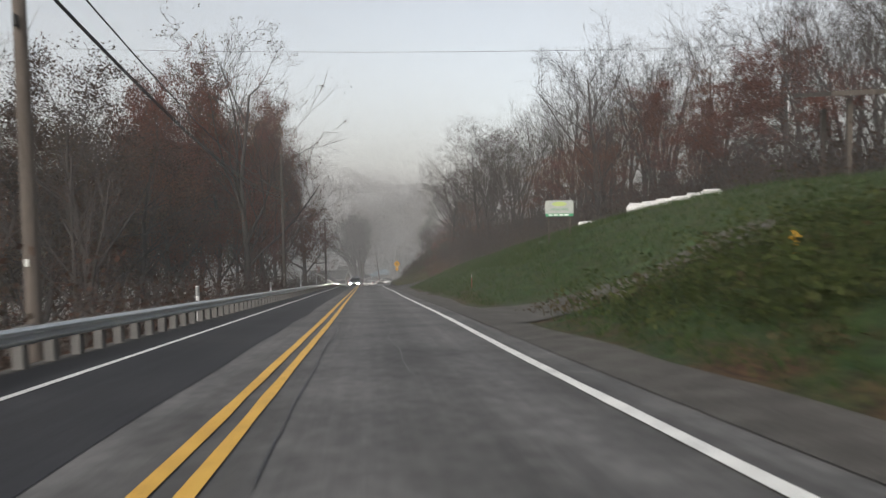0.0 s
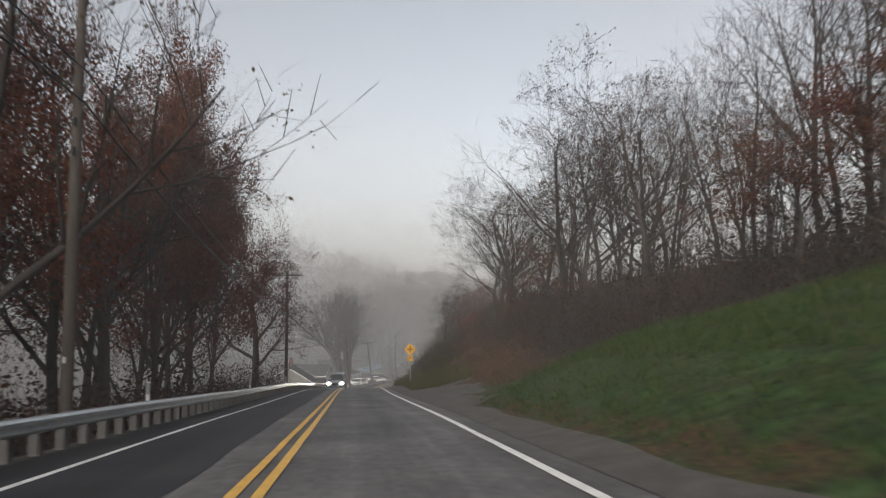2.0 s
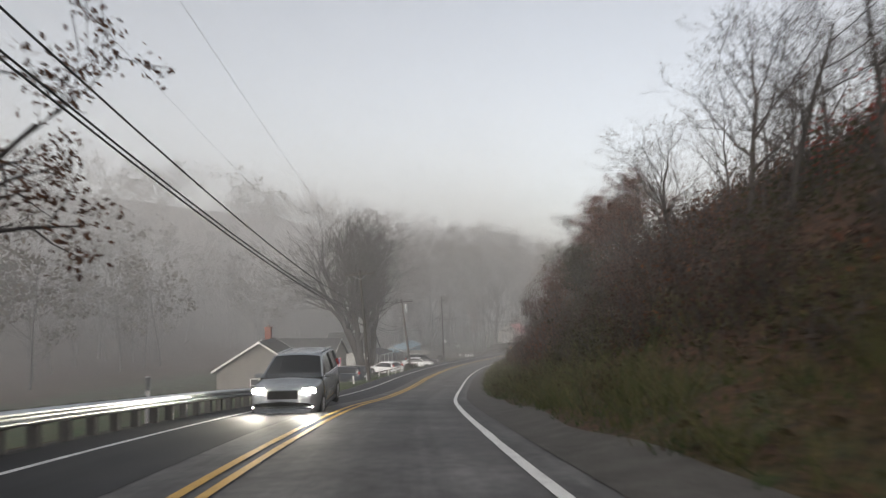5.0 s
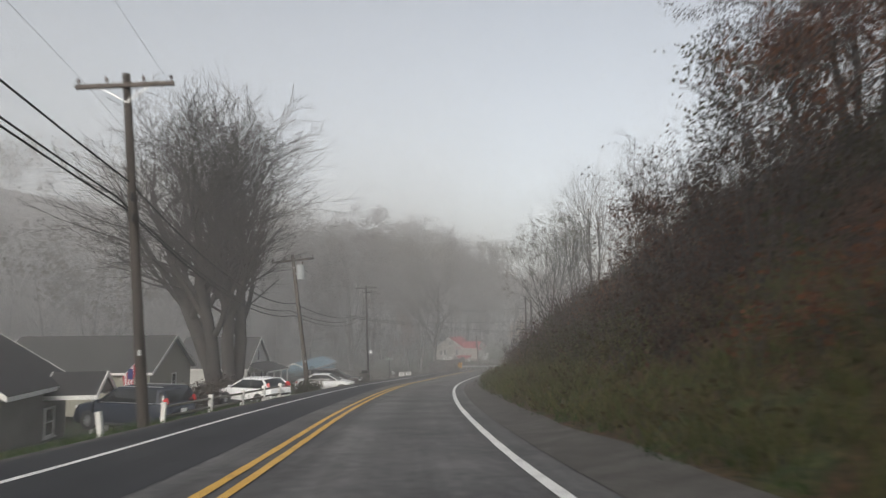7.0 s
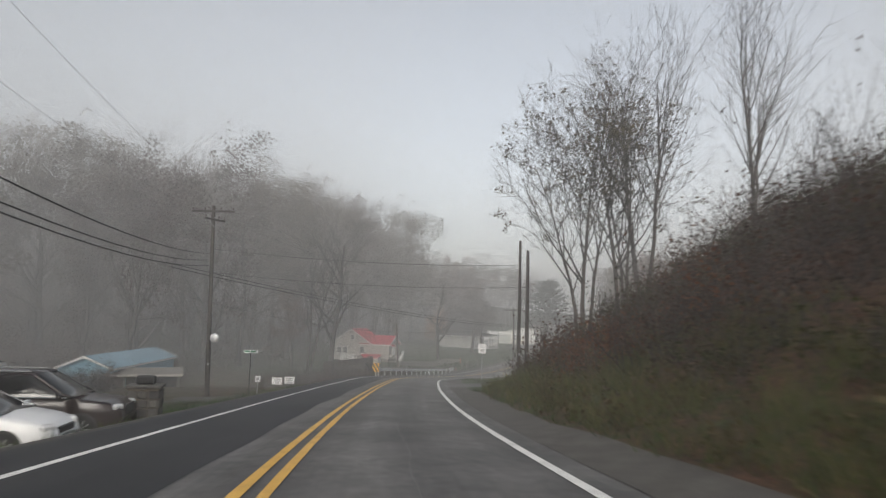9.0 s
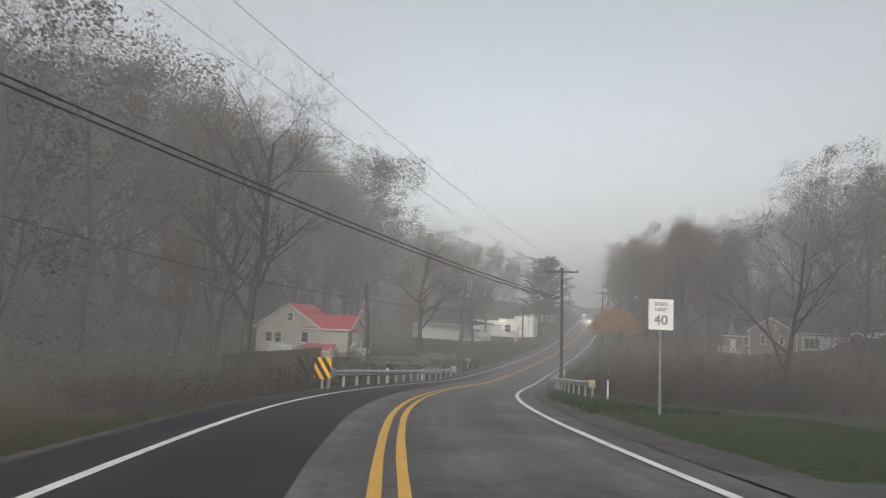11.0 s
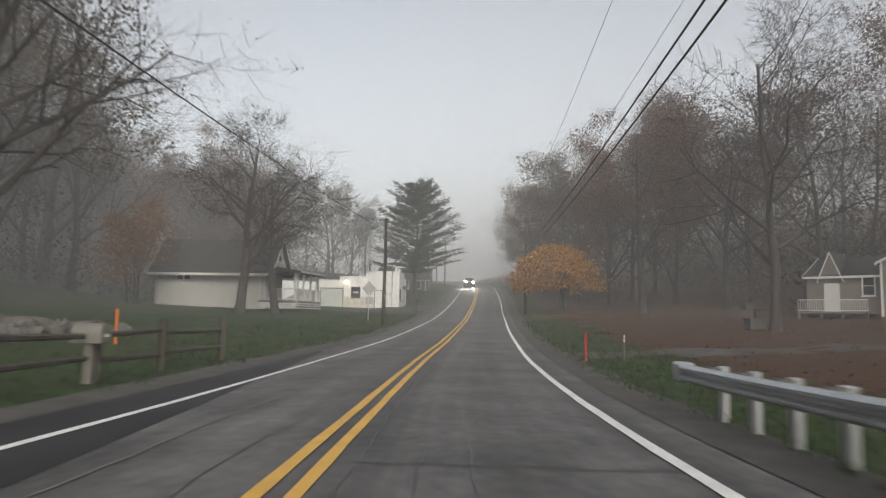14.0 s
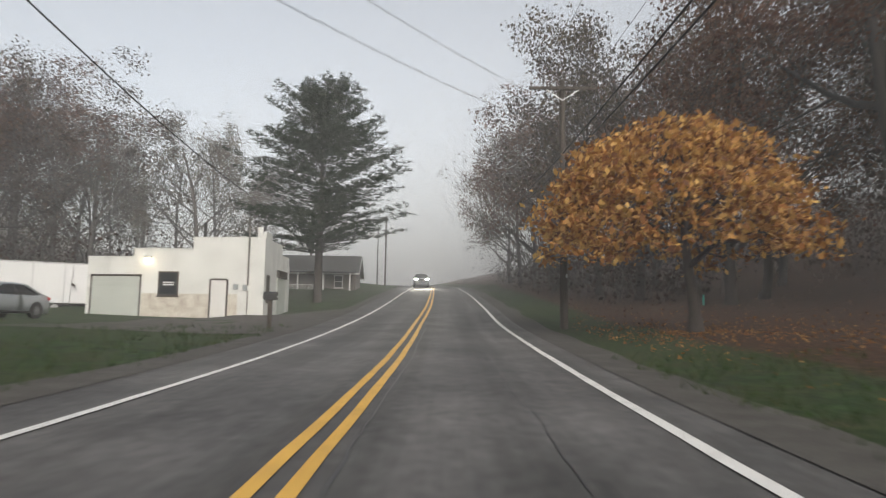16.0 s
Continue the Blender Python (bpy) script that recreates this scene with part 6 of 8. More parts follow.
    for x, y in ((3.5, 5.2), (4.6, 5.2), (4.6, 4.0), (4.6, 2.1)):
        box_part("newel", (x, y, 0.7 if y > 3 else -0.1), (0.11, 0.11, 2.8 if y > 3 else 1.6), TRIM, h, "white newel post", 0.01)
    cyl_part("yard_light_pole", (3.7, 3.45, 4.8), (3.75, 3.4, 5.6), 0.03, TRIM, h, n=8)
    cyl_part("yard_light", (3.75, 3.4, 5.6), (4.05, 3.25, 5.72), 0.11, SIGN_W, h, "white yard light", 0.07, 12)


red_house()


# ---- the white house with the porch ----
def white_house():
    h = thing("house", pose(35.8, 307.9, -19.92, 0, 0, -40) @ Matrix.Scale(1.1, 4), "long white clapboard house with a railed wraparound porch", "house", "houses in the valley")
    block_walls(h, -10.7, -2.4, 0.3, 3.2, -0.3, 2.3, SIDING_W)
    gable_roof(h, "x", -10.7, -1.9, -0.2, 3.1, 2.45, 4.6, ROOF_G, 0.3, "grey shingle roof")
    gable_end(h, "y", -10.7, -0.2, 3.1, 2.3, 4.55, SIDING_W, -1, False)
    gable_end(h, "y", -1.95, -0.2, 3.1, 2.4, 4.55, SIDING_W, 1)
    window(h, -8.6, 0.3, 1.9, 1.2, 0.55, 0, TRIM, 0, 2)
    window(h, -1.93, 1.45, 3.55, 0.62, 1.0, 90)
    box_part("meter_box", (-4.2, 0.24, 1.45), (0.26, 0.12, 0.34), TANK, h, "small dark meter box", 0.02)
    for x in (-10.7, -2.4):
        box_part("corner_board", (x, 0.27, 1.0), (0.14, 0.08, 2.6), TRIM, h, "white corner board", 0.004)
    # porch: floor, skirt, low roof, posts and rails
    box_part("porch_floor", (-1.3, 2.3, 0.25), (2.8, 5.0, 0.16), GREYW, h, "grey porch floor", 0.01)
    box_part("skirt", (-1.3, -0.2, -0.02), (2.7, 0.06, 0.4), TRIM, h, "white lattice skirt board", 0.005)
    for z in (-0.16, 0.0, 0.16):
        box_part("skirt_slat", (0.08, 2.3, z), (0.05, 4.9, 0.09), TRIM, h, "white skirt slat", 0.004)
    vs = [(-2.8, -0.6, 2.35), (0.5, -0.6, 2.35), (0.5, 4.3, 2.35), (-2.8, 4.3, 2.35), (-2.8, 0.3, 2.75), (-1.9, 0.3, 2.75), (-1.9, 3.5, 2.75), (-2.8, 3.5, 2.75), (-2.8, -0.6, 2.2), (0.5, -0.6, 2.2), (0.5, 4.3, 2.2), (-2.8, 4.3, 2.2)]
    part_np("porch_roof", vs, [(0, 1, 5, 4), (1, 2, 6, 5), (2, 3, 7, 6), (4, 5, 6, 7), (8, 11, 10, 9), (0, 8, 9, 1), (1, 9, 10, 2), (2, 10, 11, 3), (3, 11, 8, 0), (0, 4, 7, 3)], ROOF_D, h, "dark shingle porch roof")
    box_part("gutter", (0.54, 1.85, 2.3), (0.09, 4.9, 0.11), TRIM, h, "white gutter", 0.01)
    posts = [(-2.6, -0.05), (0, -0.05), (0, 1.35), (0, 2.7), (0, 3.95)]
    for k, (x, y) in enumerate(posts):
        w = 0.26 if k == 1 else 0.15
        box_part("post", (x, y, 1.1), (w, w, 2.3), TRIM, h, "white porch post", 0.01)
    railing(h, (-2.6, -0.05), (0, -0.05), 0.3, 0.85)
    for a, b in zip(posts[1:], posts[2:] + [(0, 4.8)]):
        railing(h, a, b, 0.3, 0.85)
        box_part("rail_panel", ((a[0] + b[0]) / 2 - 0.04, (a[1] + b[1]) / 2, 0.7), (0.03, b[1] - a[1] - 0.16, 0.7), SIDING_T, h, "dull pale railing panel", 0.0)
    cyl_part("downspout", (0.45, -0.5, 2.25), (0.1, -0.12, 1.95), 0.04, TRIM, h, "white downspout", n=8)


white_house()


# ---- the white block garage ----
GARAGE = pose(53.25, 325.2, -19.83, 0, 0, -37) @ Matrix.Diagonal((0.955, 0.56, 0.92, 1.0))


def garage():
    g = thing("garage", GARAGE, "white painted block garage with stepped parapets", "garage")
    T = 0.25
    walls = (("front_wall", -3.9, 0, 4.5), ("front_wall", -7.1, -3.9, 3.85), ("front_wall", -9.6, -7.1, 3.4))
    for nm, x0, x1, zt in walls:
        box_part(nm, ((x0 + x1) / 2, T / 2, zt / 2 - 0.2), (x1 - x0, T, zt + 0.4), STUCCO, g, "", 0.0)
        box_part("coping", ((x0 + x1) / 2, T / 2, zt + 0.03), (x1 - x0 + 0.04, T + 0.08, 0.06), STUCCO, g, "", 0.005)
    for y0, y1, zt in ((T, 2.0, 4.9), (2.0, 5.5, 4.5), (5.5, 8.0, 3.9)):
        box_part("side_wall", (-T / 2, (y0 + y1) / 2, zt / 2 - 0.2), (T, y1 - y0, zt + 0.4), STUCCO, g, "", 0.0)
    box_part("back_wall", (-4.8, 8.0 + T / 2, 1.6), (9.6, T, 3.6), STUCCO, g, "", 0.0)
    box_part("side_wall", (-9.6 + T / 2, 4.1, 1.4), (T, 7.6, 3.2), STUCCO, g, "", 0.0)
    box_part("roof", (-4.8, 4.1, 3.25), (9.1, 7.7, 0.12), ROOF_D, g, "flat tarred roof", 0.0)
    box_part("peeling_band", (-4.0, -0.006, 0.7), (5.2, 0.012, 1.4), PEEL, g, "peeling paint low on the wall", 0.0)
    gd = new("garage_door")
    gd.parent = g
    gd["label"] = "pale flush garage door"
    gd.matrix_local = pose(-8.0, -0.02, 0, 0, 0, 0)
    for i in range(4):
        box_part("door_panel", (0, 0, 0.3 + 0.58 * i), (2.6, 0.05, 0.575), GDOOR, gd, "", 0.006)
    box_part("door_head", (0, -0.03, 2.4), (2.76, 0.16, 0.09), DARKW, gd, "dark drip board", 0.005)
    for x in (-1.34, 1.34):
        box_part("door_jamb", (x, -0.01, 1.18), (0.08, 0.1, 2.36), DARKW, gd, "dark door jamb", 0.004)
    w = window(g, -5.15, 0, 1.95, 1.1, 1.35, 0, DARKW, 1, 1)
    box_part("sign_plate", (0, -0.03, 0.0), (0.6, 0.02, 0.2), SIGN_W, w, "white plate in the window", 0.0)
    door(g, -2.42, 0, 0.1, 0.82, 2.05, 0, TRIM, DARKW, label="plain white door in a dark frame")
    cyl_part("service_mast", (-0.85, -0.1, 1.9), (-0.85, -0.1, 5.2), 0.05, GREYW, g, "grey electric service mast", n=10)
    cyl_part("service_conduit", (-0.85, -0.08, 0.1), (-0.85, -0.08, 1.6), 0.03, GREYW, g, "thin grey conduit", n=8)
    box_part("meter", (-1.0, -0.1, 1.75), (0.22, 0.16, 0.34), TANK, g, "grey electric meter", 0.03)
    box_part("meter_box", (-1.5, -0.08, 1.8), (0.28, 0.14, 0.3), TANK, g, "grey electric box", 0.02)
    cyl_part("stove_pipe", (-3.9, 2.5, 3.2), (-3.9, 2.5, 5.6), 0.1, PLASTIC, g, "rusty black stove pipe", n=12)
    lamp = box_part("lamp_housing", (-6.3, -0.14, 3.42), (0.34, 0.24, 0.14), GALV, g, "wall lamp housing", 0.02)
    box_part("lamp_glass", (-6.3, -0.2, 3.31), (0.24, 0.14, 0.08), LAMP_WARM, lamp, "glowing yellow lamp glass", 0.01)
    sd = new("side_door_large")
    sd.parent = g
    sd.matrix_local = pose(0.02, 5.2, 0, 0, 0, 90)
    for i in range(4):
        box_part("door_panel", (0, 0, 0.3 + 0.62 * i), (2.6, 0.06, 0.61), GDOOR, sd, "", 0.006)
    # the shade at the head of this door is put in as dark wood colour
    box_part("door_head", (0, -0.05, 2.72), (2.8, 0.16, 0.42), DARKW, sd, "door head with its shade put in as dark colour", 0.01)
    window(g, 0.0, 1.0, 1.75, 0.7, 1.5, 90, DARKW, 1, 1)
    cyl_part("chimney_flue", (-0.6, 1.6, 4.4), (-0.6, 1.6, 5.25), 0.16, STUCCO, g, "short white flue", n=12)
    return g


garage()
wl = new("wall_lamp_light", bpy.data.lights.new("wall_lamp_light", "POINT"))
wl.data.energy = 5
wl.data.color = (1.0, 0.8, 0.5)
wl.data.shadow_soft_size = 0.1
wl.matrix_world = GARAGE @ Matrix.Translation((-6.3, -0.45, 3.2))


def hill_shelter():
    """An open shelter on top of the grassy hill."""
    z = ground_z(19.5, 30.2)
    o = thing("shelter", pose(19.5, 30.2, z, 0, 0, -12), "dark open shelter with a low roof on the hill", "shelter")
    for x in (-1.0, 2.6):
        for y in (0, 3.4):
            box_part("post", (x, y, 1.5), (0.22, 0.22, 3.6), DARKW, o, "dark timber post", 0.015)
    vs = [(-2.0, -0.9, 3.3), (3.6, -0.9, 3.3), (3.6, 4.3, 4.1), (-2.0, 4.3, 4.1)]
    vs += [(a, b, c + 0.16) for a, b, c in vs]
    part_np("roof", vs, [(0, 3, 2, 1), (4, 5, 6, 7), (0, 1, 5, 4), (1, 2, 6, 5), (2, 3, 7, 6), (3, 0, 4, 7)], ROOF_D, o, "low dark shingle roof")
    box_part("fascia", (-2.03, 1.7, 3.78), (0.04, 5.3, 0.2), DARKW, o, "dark roof edge", 0.0, pose(0, 0, 0, 8.7, 0, 0))
    box_part("fascia", (0.8, -0.93, 3.38), (5.6, 0.04, 0.2), DARKW, o, "dark roof edge", 0.0)


hill_shelter()


def box_trailer():
    t = thing("box_trailer", pose(47.6, 337.6, -19.55, 0, 0, -8), "white box trailer parked behind the garage", "trailer")
    box_part("body", (-3.5, 0, 1.75), (7.5, 2.4, 2.3), CAR_W, t, "", 0.04)
    for i in range(5):
        box_part("side_rib", (-6.8 + 1.6 * i, -1.22, 1.75), (0.05, 0.03, 2.2), ALLOY, t, "", 0.0)
    box_part("roof_rail", (-3.5, -1.2, 2.92), (7.5, 0.06, 0.08), ALLOY, t, "", 0.01)
    for x in (-2.4, -3.3):
        wh = cyl_part("wheel", (x, -1.15, 0.35), (x, -0.9, 0.35), 0.35, TYRE, t, n=18)
        cyl_part("rim", (x, -1.17, 0.35), (x, -1.1, 0.35), 0.2, ALLOY, wh, n=14)
    box_part("frame", (-3.5, 0, 0.55), (7.3, 1.6, 0.14), PLASTIC, t, "", 0.01)


box_trailer()


def far_house():
    h = thing("house", pose(70.9, 354.2, -16.95, 0, 0, -32), "small grey house with a white railed porch behind the pine", "house", "houses in the valley")
    block_walls(h, -6, 2, 0, 6, -0.5, 2.4, SIDING_B)
    gable_roof(h, "x", -6, 2, 0, 6, 2.4, 4.2, ROOF_G, 0.4, "grey shingle roof")
    gable_end(h, "y", 2, 0, 6, 2.4, 4.2, SIDING_B, 1, False)
    box_part("porch_roof", (-2, -0.9, 2.35), (8, 2.0, 0.12), ROOF_G, h, "", 0.01, pose(0, 0, 0, 8, 0, 0))
    for x in (-5.8, -3.5, -1.0, 1.6):
        box_part("post", (x, -1.7, 1.1), (0.14, 0.14, 2.3), TRIM, h, "white porch post", 0.01)
    railing(h, (-5.8, -1.7), (-1.0, -1.7), 0.1, 0.85)
    window(h, 0.3, 0, 1.4, 0.9, 1.3)
    window(h, -1.6, 0, 1.4, 0.7, 1.3)


far_house()


def brown_house():
    h = thing("house", pose(63.2, 276.4, -19.7, 0, 0, -81), "brown gabled house with white trim above the brush", "house", "houses in the valley")
    h.scale = (0.84, 0.84, 0.84)
    block_walls(h, -4, 4, 0, 9, -1.2, 3.6, SIDING_B)
    gable_end(h, "x", 0, -4, 4, 3.6, 5.6, SIDING_B, -1)
    gable_end(h, "x", 9, -4, 4, 3.6, 5.6, SIDING_B, 1, False)
    gable_roof(h, "y", -4, 4, 0, 9, 3.6, 5.6, ROOF_D, 0.3, "dark shingle roof")
    for x in (-4, 4):
        box_part("corner_board", (x, -0.02, 1.4), (0.16, 0.06, 4.6), TRIM, h, "white corner board", 0.0)
    for x in (-0.75, 0.75):
        window(h, x, 0, 4.35, 0.6, 0.8)
    window(h, -1.6, 0, 2.3, 0.85, 1.35)
    window(h, 1.6, 0, 2.3, 0.85, 1.35)
    block_walls(h, 4.05, 7.6, 1.0, 7.0, -1.2, 3.2, SIDING_W, "white siding wall")
    box_part("wing_roof", (5.85, 4.0, 3.32), (4.0, 6.6, 0.2), ROOF_D, h, "", 0.02)
    window(h, 5.7, 1.0, 2.1, 2.4, 1.6, 0, TRIM, 0, 3)
    # lower wing with a steep little gable over the entrance, and a railed deck
    block_walls(h, -9.3, -4.06, 0.5, 6.5, -1.2, 2.75, SIDING_B)
    gable_roof(h, "x", -9.3, -4.06, 0.5, 6.5, 2.75, 4.3, ROOF_D, 0.25, "dark shingle wing roof")
    gable_end(h, "y", -9.3, 0.5, 6.5, 2.75, 4.3, SIDING_B, -1, False)
    gable_end(h, "x", 0.42, -8.35, -6.75, 2.6, 4.5, SIDING_B, -1)
    gable_roof(h, "y", -8.35, -6.75, 0.42, 3.0, 2.6, 4.5, ROOF_D, 0.12, "steep dark entrance gable")
    door(h, -7.5, 0.5, 0, 0.9, 2.1, 0, TRIM, TRIM, label="white arched entrance door")
    window(h, -5.0, 0.5, 1.95, 0.9, 1.5)
    box_part("deck", (-6.95, -0.35, -0.05), (4.9, 1.6, 0.14), GREYW, h, "grey deck floor", 0.01)
    for x in (-9.3, -7.7, -6.2, -4.6):
        box_part("deck_post", (x, -1.05, -0.6), (0.14, 0.14, 1.2), GREYW, h, "", 0.01)
    railing(h, (-9.35, -1.05), (-4.6, -1.05), 0, 0.9, TRIM, 0.16)


brown_house()


# ---- the pine and the golden maple ----
def pine_tree():
    rs = np.random.RandomState(61)
    r = random.Random(61)
    H = 17.2
    segs = [((0, 0, -0.4), (0, 0, 5), 0.34, 0.27), ((0, 0, 5), (0.1, 0.05, 11), 0.27, 0.14), ((0.1, 0.05, 11), (0.05, 0, H - 0.7), 0.14, 0.03)]
    fine, needle = [], []
    z = 4.0
    while z < H - 0.9:
        u = (z - 4.0) / (H - 4.0)
        reach = (6.0 * (1 - u ** 2.2) + 1.9) * r.uniform(0.72, 1.15)
        if 0.1 < u < 0.22:
            reach *= 0.8
        for k in range(r.randint(8, 11)):
            a = r.uniform(0, 6.283)
            L = reach * r.uniform(0.65, 1.1)
            p = Vector((0, 0, z + r.uniform(-0.12, 0.12)))
            d = Vector((math.cos(a), math.sin(a), 0.1 + 0.3 * u + 1.2 * max(0.0, u - 0.7)))
            n = 5
            for i in range(n):
                d = (d + Vector((r.gauss(0, 0.09), r.gauss(0, 0.09), 0.05 + r.gauss(0, 0.05)))).normalized()
                q = p + d * (L / n)
                fine.append((p.copy(), q.copy(), 0.055 * (1 - u * 0.6) * (1 - i / (n + 1)), 0.055 * (1 - u * 0.6) * (1 - (i + 1) / (n + 1))))
                if i >= 1:
                    for _ in range(9 + 3 * i):
                        t = p.lerp(q, r.random()) + Vector((r.gauss(0, 0.34), r.gauss(0, 0.34), r.gauss(0.05, 0.07)))
                        needle.append(tuple(t))
                p = q
        z += r.uniform(0.52, 0.85)
    c = np.array(needle)
    k = 14
    cc = np.repeat(c, k, 0)
    dirs = rs.normal(size=(len(cc), 3))
    dirs[:, 2] = np.abs(dirs[:, 2]) * 0.6
    dirs /= np.linalg.norm(dirs, axis=1)[:, None]
    tip = cc + dirs * rs.uniform(0.16, 0.34, (len(cc), 1))
    side = np.cross(dirs, rs.normal(size=dirs.shape))
    side *= 0.019 / (np.linalg.norm(side, axis=1)[:, None] + 1e-6)
    v = np.stack([cc - side, cc + side, tip + side * 0.3, tip - side * 0.3], 1).reshape(-1, 3)
    ob = thing("pine_tree", pose(60.6, 335.2, ground_z(60.6, 335.2)), "tall dark green pine with layered spreading branches", "tree")
    ob.scale = (0.92, 0.92, 0.86)

    def fr(l, n):
        return frusta([s[0] for s in l], [s[1] for s in l], [s[2] for s in l], [s[3] for s in l], n)
    for nm, me in (("trunk", np_mesh("trunk", [fr(segs, 10)], BARK, True)), ("bough", np_mesh("bough", [fr(fine, 5)], BARK)), ("needles", np_mesh("needles", [(v, np.arange(len(v)).reshape(-1, 4))], L_PINE))):
        o = new(nm, me)
        o.parent = ob


L_FALLEN = leafy("fallen_maple_leaves", [(0.2, 0.085, 0.035), (0.34, 0.16, 0.05), (0.13, 0.06, 0.03), (0.46, 0.27, 0.11)])


def maple_tree():
    ms = tree_meshes(71, 6.6, 0.2, kids=(12, 7, 6, 3), angle=(45, 72), start=0.34, wiggle=0.24)
    rs = np.random.RandomState(72)
    v = np.empty(len(ms["crown"].vertices) * 3, np.float32)
    ms["crown"].vertices.foreach_get("co", v)
    v = v.reshape(-1, 3)
    # a broad, uneven dome of leaves in clumps
    n = 360
    a = rs.uniform(0, 6.283, n)
    z = rs.uniform(0.0, 1.0, n)
    rad = np.sqrt(np.maximum(0, 1 - (z * 0.98) ** 2.2)) * (4.0 + 0.45 * np.sin(3 * a) + 0.3 * np.sin(5 * a + 1))
    rr = rad * np.sqrt(rs.uniform(0.35, 1.0, n))
    cl = np.c_[rr * np.cos(a) - 0.32, rr * np.sin(a) + 0.8, 2.25 + 3.75 * z + 0.3 * np.sin(2 * a) + rs.normal(0, 0.15, n)]
    keep = ~((cl[:, 2] < 3.3) & (np.hypot(cl[:, 0], cl[:, 1]) < 2.2))
    cl = cl[keep]
    n = len(cl)
    k = 36
    c = np.repeat(cl, k, 0) + rs.normal(0, 1, (n * k, 3)) * np.array([0.3, 0.3, 0.11])
    c[:, 2] -= 0.12 * np.linalg.norm(c[:, :2] - np.repeat(cl[:, :2], k, 0), axis=1)
    q, f = quads(c, 0.105, rs, 0.5)
    ob = thing("maple_tree", pose(58.8, 304.2, ground_z(58.8, 304.2) - 0.05, 0, 0, 30), "round maple in full golden orange autumn leaf", "tree")
    for nm, me in (("trunk", ms["trunk"]), ("crown", ms["crown"]), ("leaves", np_mesh("leaves", [(q, f)], L_GOLD))):
        o = new(nm, me)
        o.parent = ob
    box_part("ribbon", (-0.02, -0.24, 1.0), (0.16, 0.03, 0.3), TEAL, ob, "teal ribbon tied round the trunk", 0.01)
    # fallen leaves
    m = 3000
    rad = np.abs(rs.normal(0, 5.0, m))
    a = rs.uniform(0, 6.283, m)
    pts = []
    for i in range(m):
        x, y = 58.8 + rad[i] * math.cos(a[i]) * 1.5, 304.2 + rad[i] * math.sin(a[i]) * 1.5
        s, d = find_sd(x, y)
        if d > 5.6:
            pts.append((x, y, ground_z(x, y) + 0.02))
    q, f = quads(np.array(pts), 0.06, rs, 2.0)
    o = new("fallen_leaves", np_mesh("fallen_leaves", [(q, f)], L_FALLEN))
    tagged(o, "scattered fallen golden maple leaves on the lawn", "leaves", kind="stuff")
    m = 9000
    pts = []
    for i in range(m):
        p = place(rs.uniform(266, 350), rs.uniform(7.5, 34))
        pts.append((p.x, p.y, p.z + 0.02))
    q, f = quads(np.array(pts), 0.06, rs, 2.0)
    o = new("leaf_litter", np_mesh("leaf_litter", [(q, f)], L_RUST))
    tagged(o, "brown leaf litter covering the lawn", "leaves", kind="stuff")


pine_tree()
maple_tree()
GOLDEN = tree_meshes(47, 5.0, 0.06, 3, stems=3, kids=(8, 5, 4, 3), angle=(28, 54), start=0.15, leaves=5000, leaf_mat=L_FALLEN, leaf_size=0.07, spread=0.3)
put_tree(GOLDEN, 24.9, 311.4, 1.4, 20, "small tree with dull golden leaves at the wood's edge")


# ---- cars ----
TINT = surface("tinted_car_glass", [(0.006, 0.007, 0.008), (0.012, 0.013, 0.014)], 0.5, 0.06, bump=0, spec=0.45)
# side shape of each kind: belt, roof, ends of the glasshouse, ends of the roof, tops of bonnet and tail as shares of the length
SHAPES = {
    "sedan": dict(W=1.80, belt=0.93, roof=1.45, base=(-0.40, 0.285), top=(-0.20, 0.075), deck=[(-0.5, 0.70), (-0.492, 0.92), (-0.47, 0.99), (-0.40, 1.01), (-0.1, 0.95), (0.285, 0.94), (0.40, 0.85), (0.47, 0.76), (0.495, 0.62), (0.5, 0.5)]),
    "hatch": dict(W=1.72, belt=0.93, roof=1.44, base=(-0.475, 0.285), top=(-0.33, 0.06), deck=[(-0.5, 0.66), (-0.492, 0.88), (-0.475, 0.95), (-0.3, 0.95), (0.285, 0.93), (0.40, 0.84), (0.47, 0.73), (0.495, 0.6), (0.5, 0.48)]),
    "suv": dict(W=1.88, belt=1.06, roof=1.68, base=(-0.485, 0.26), top=(-0.43, 0.06), deck=[(-0.5, 0.72), (-0.494, 1.0), (-0.485, 1.08), (-0.2, 1.07), (0.26, 1.06), (0.42, 0.98), (0.48, 0.86), (0.497, 0.7), (0.5, 0.55)]),
}


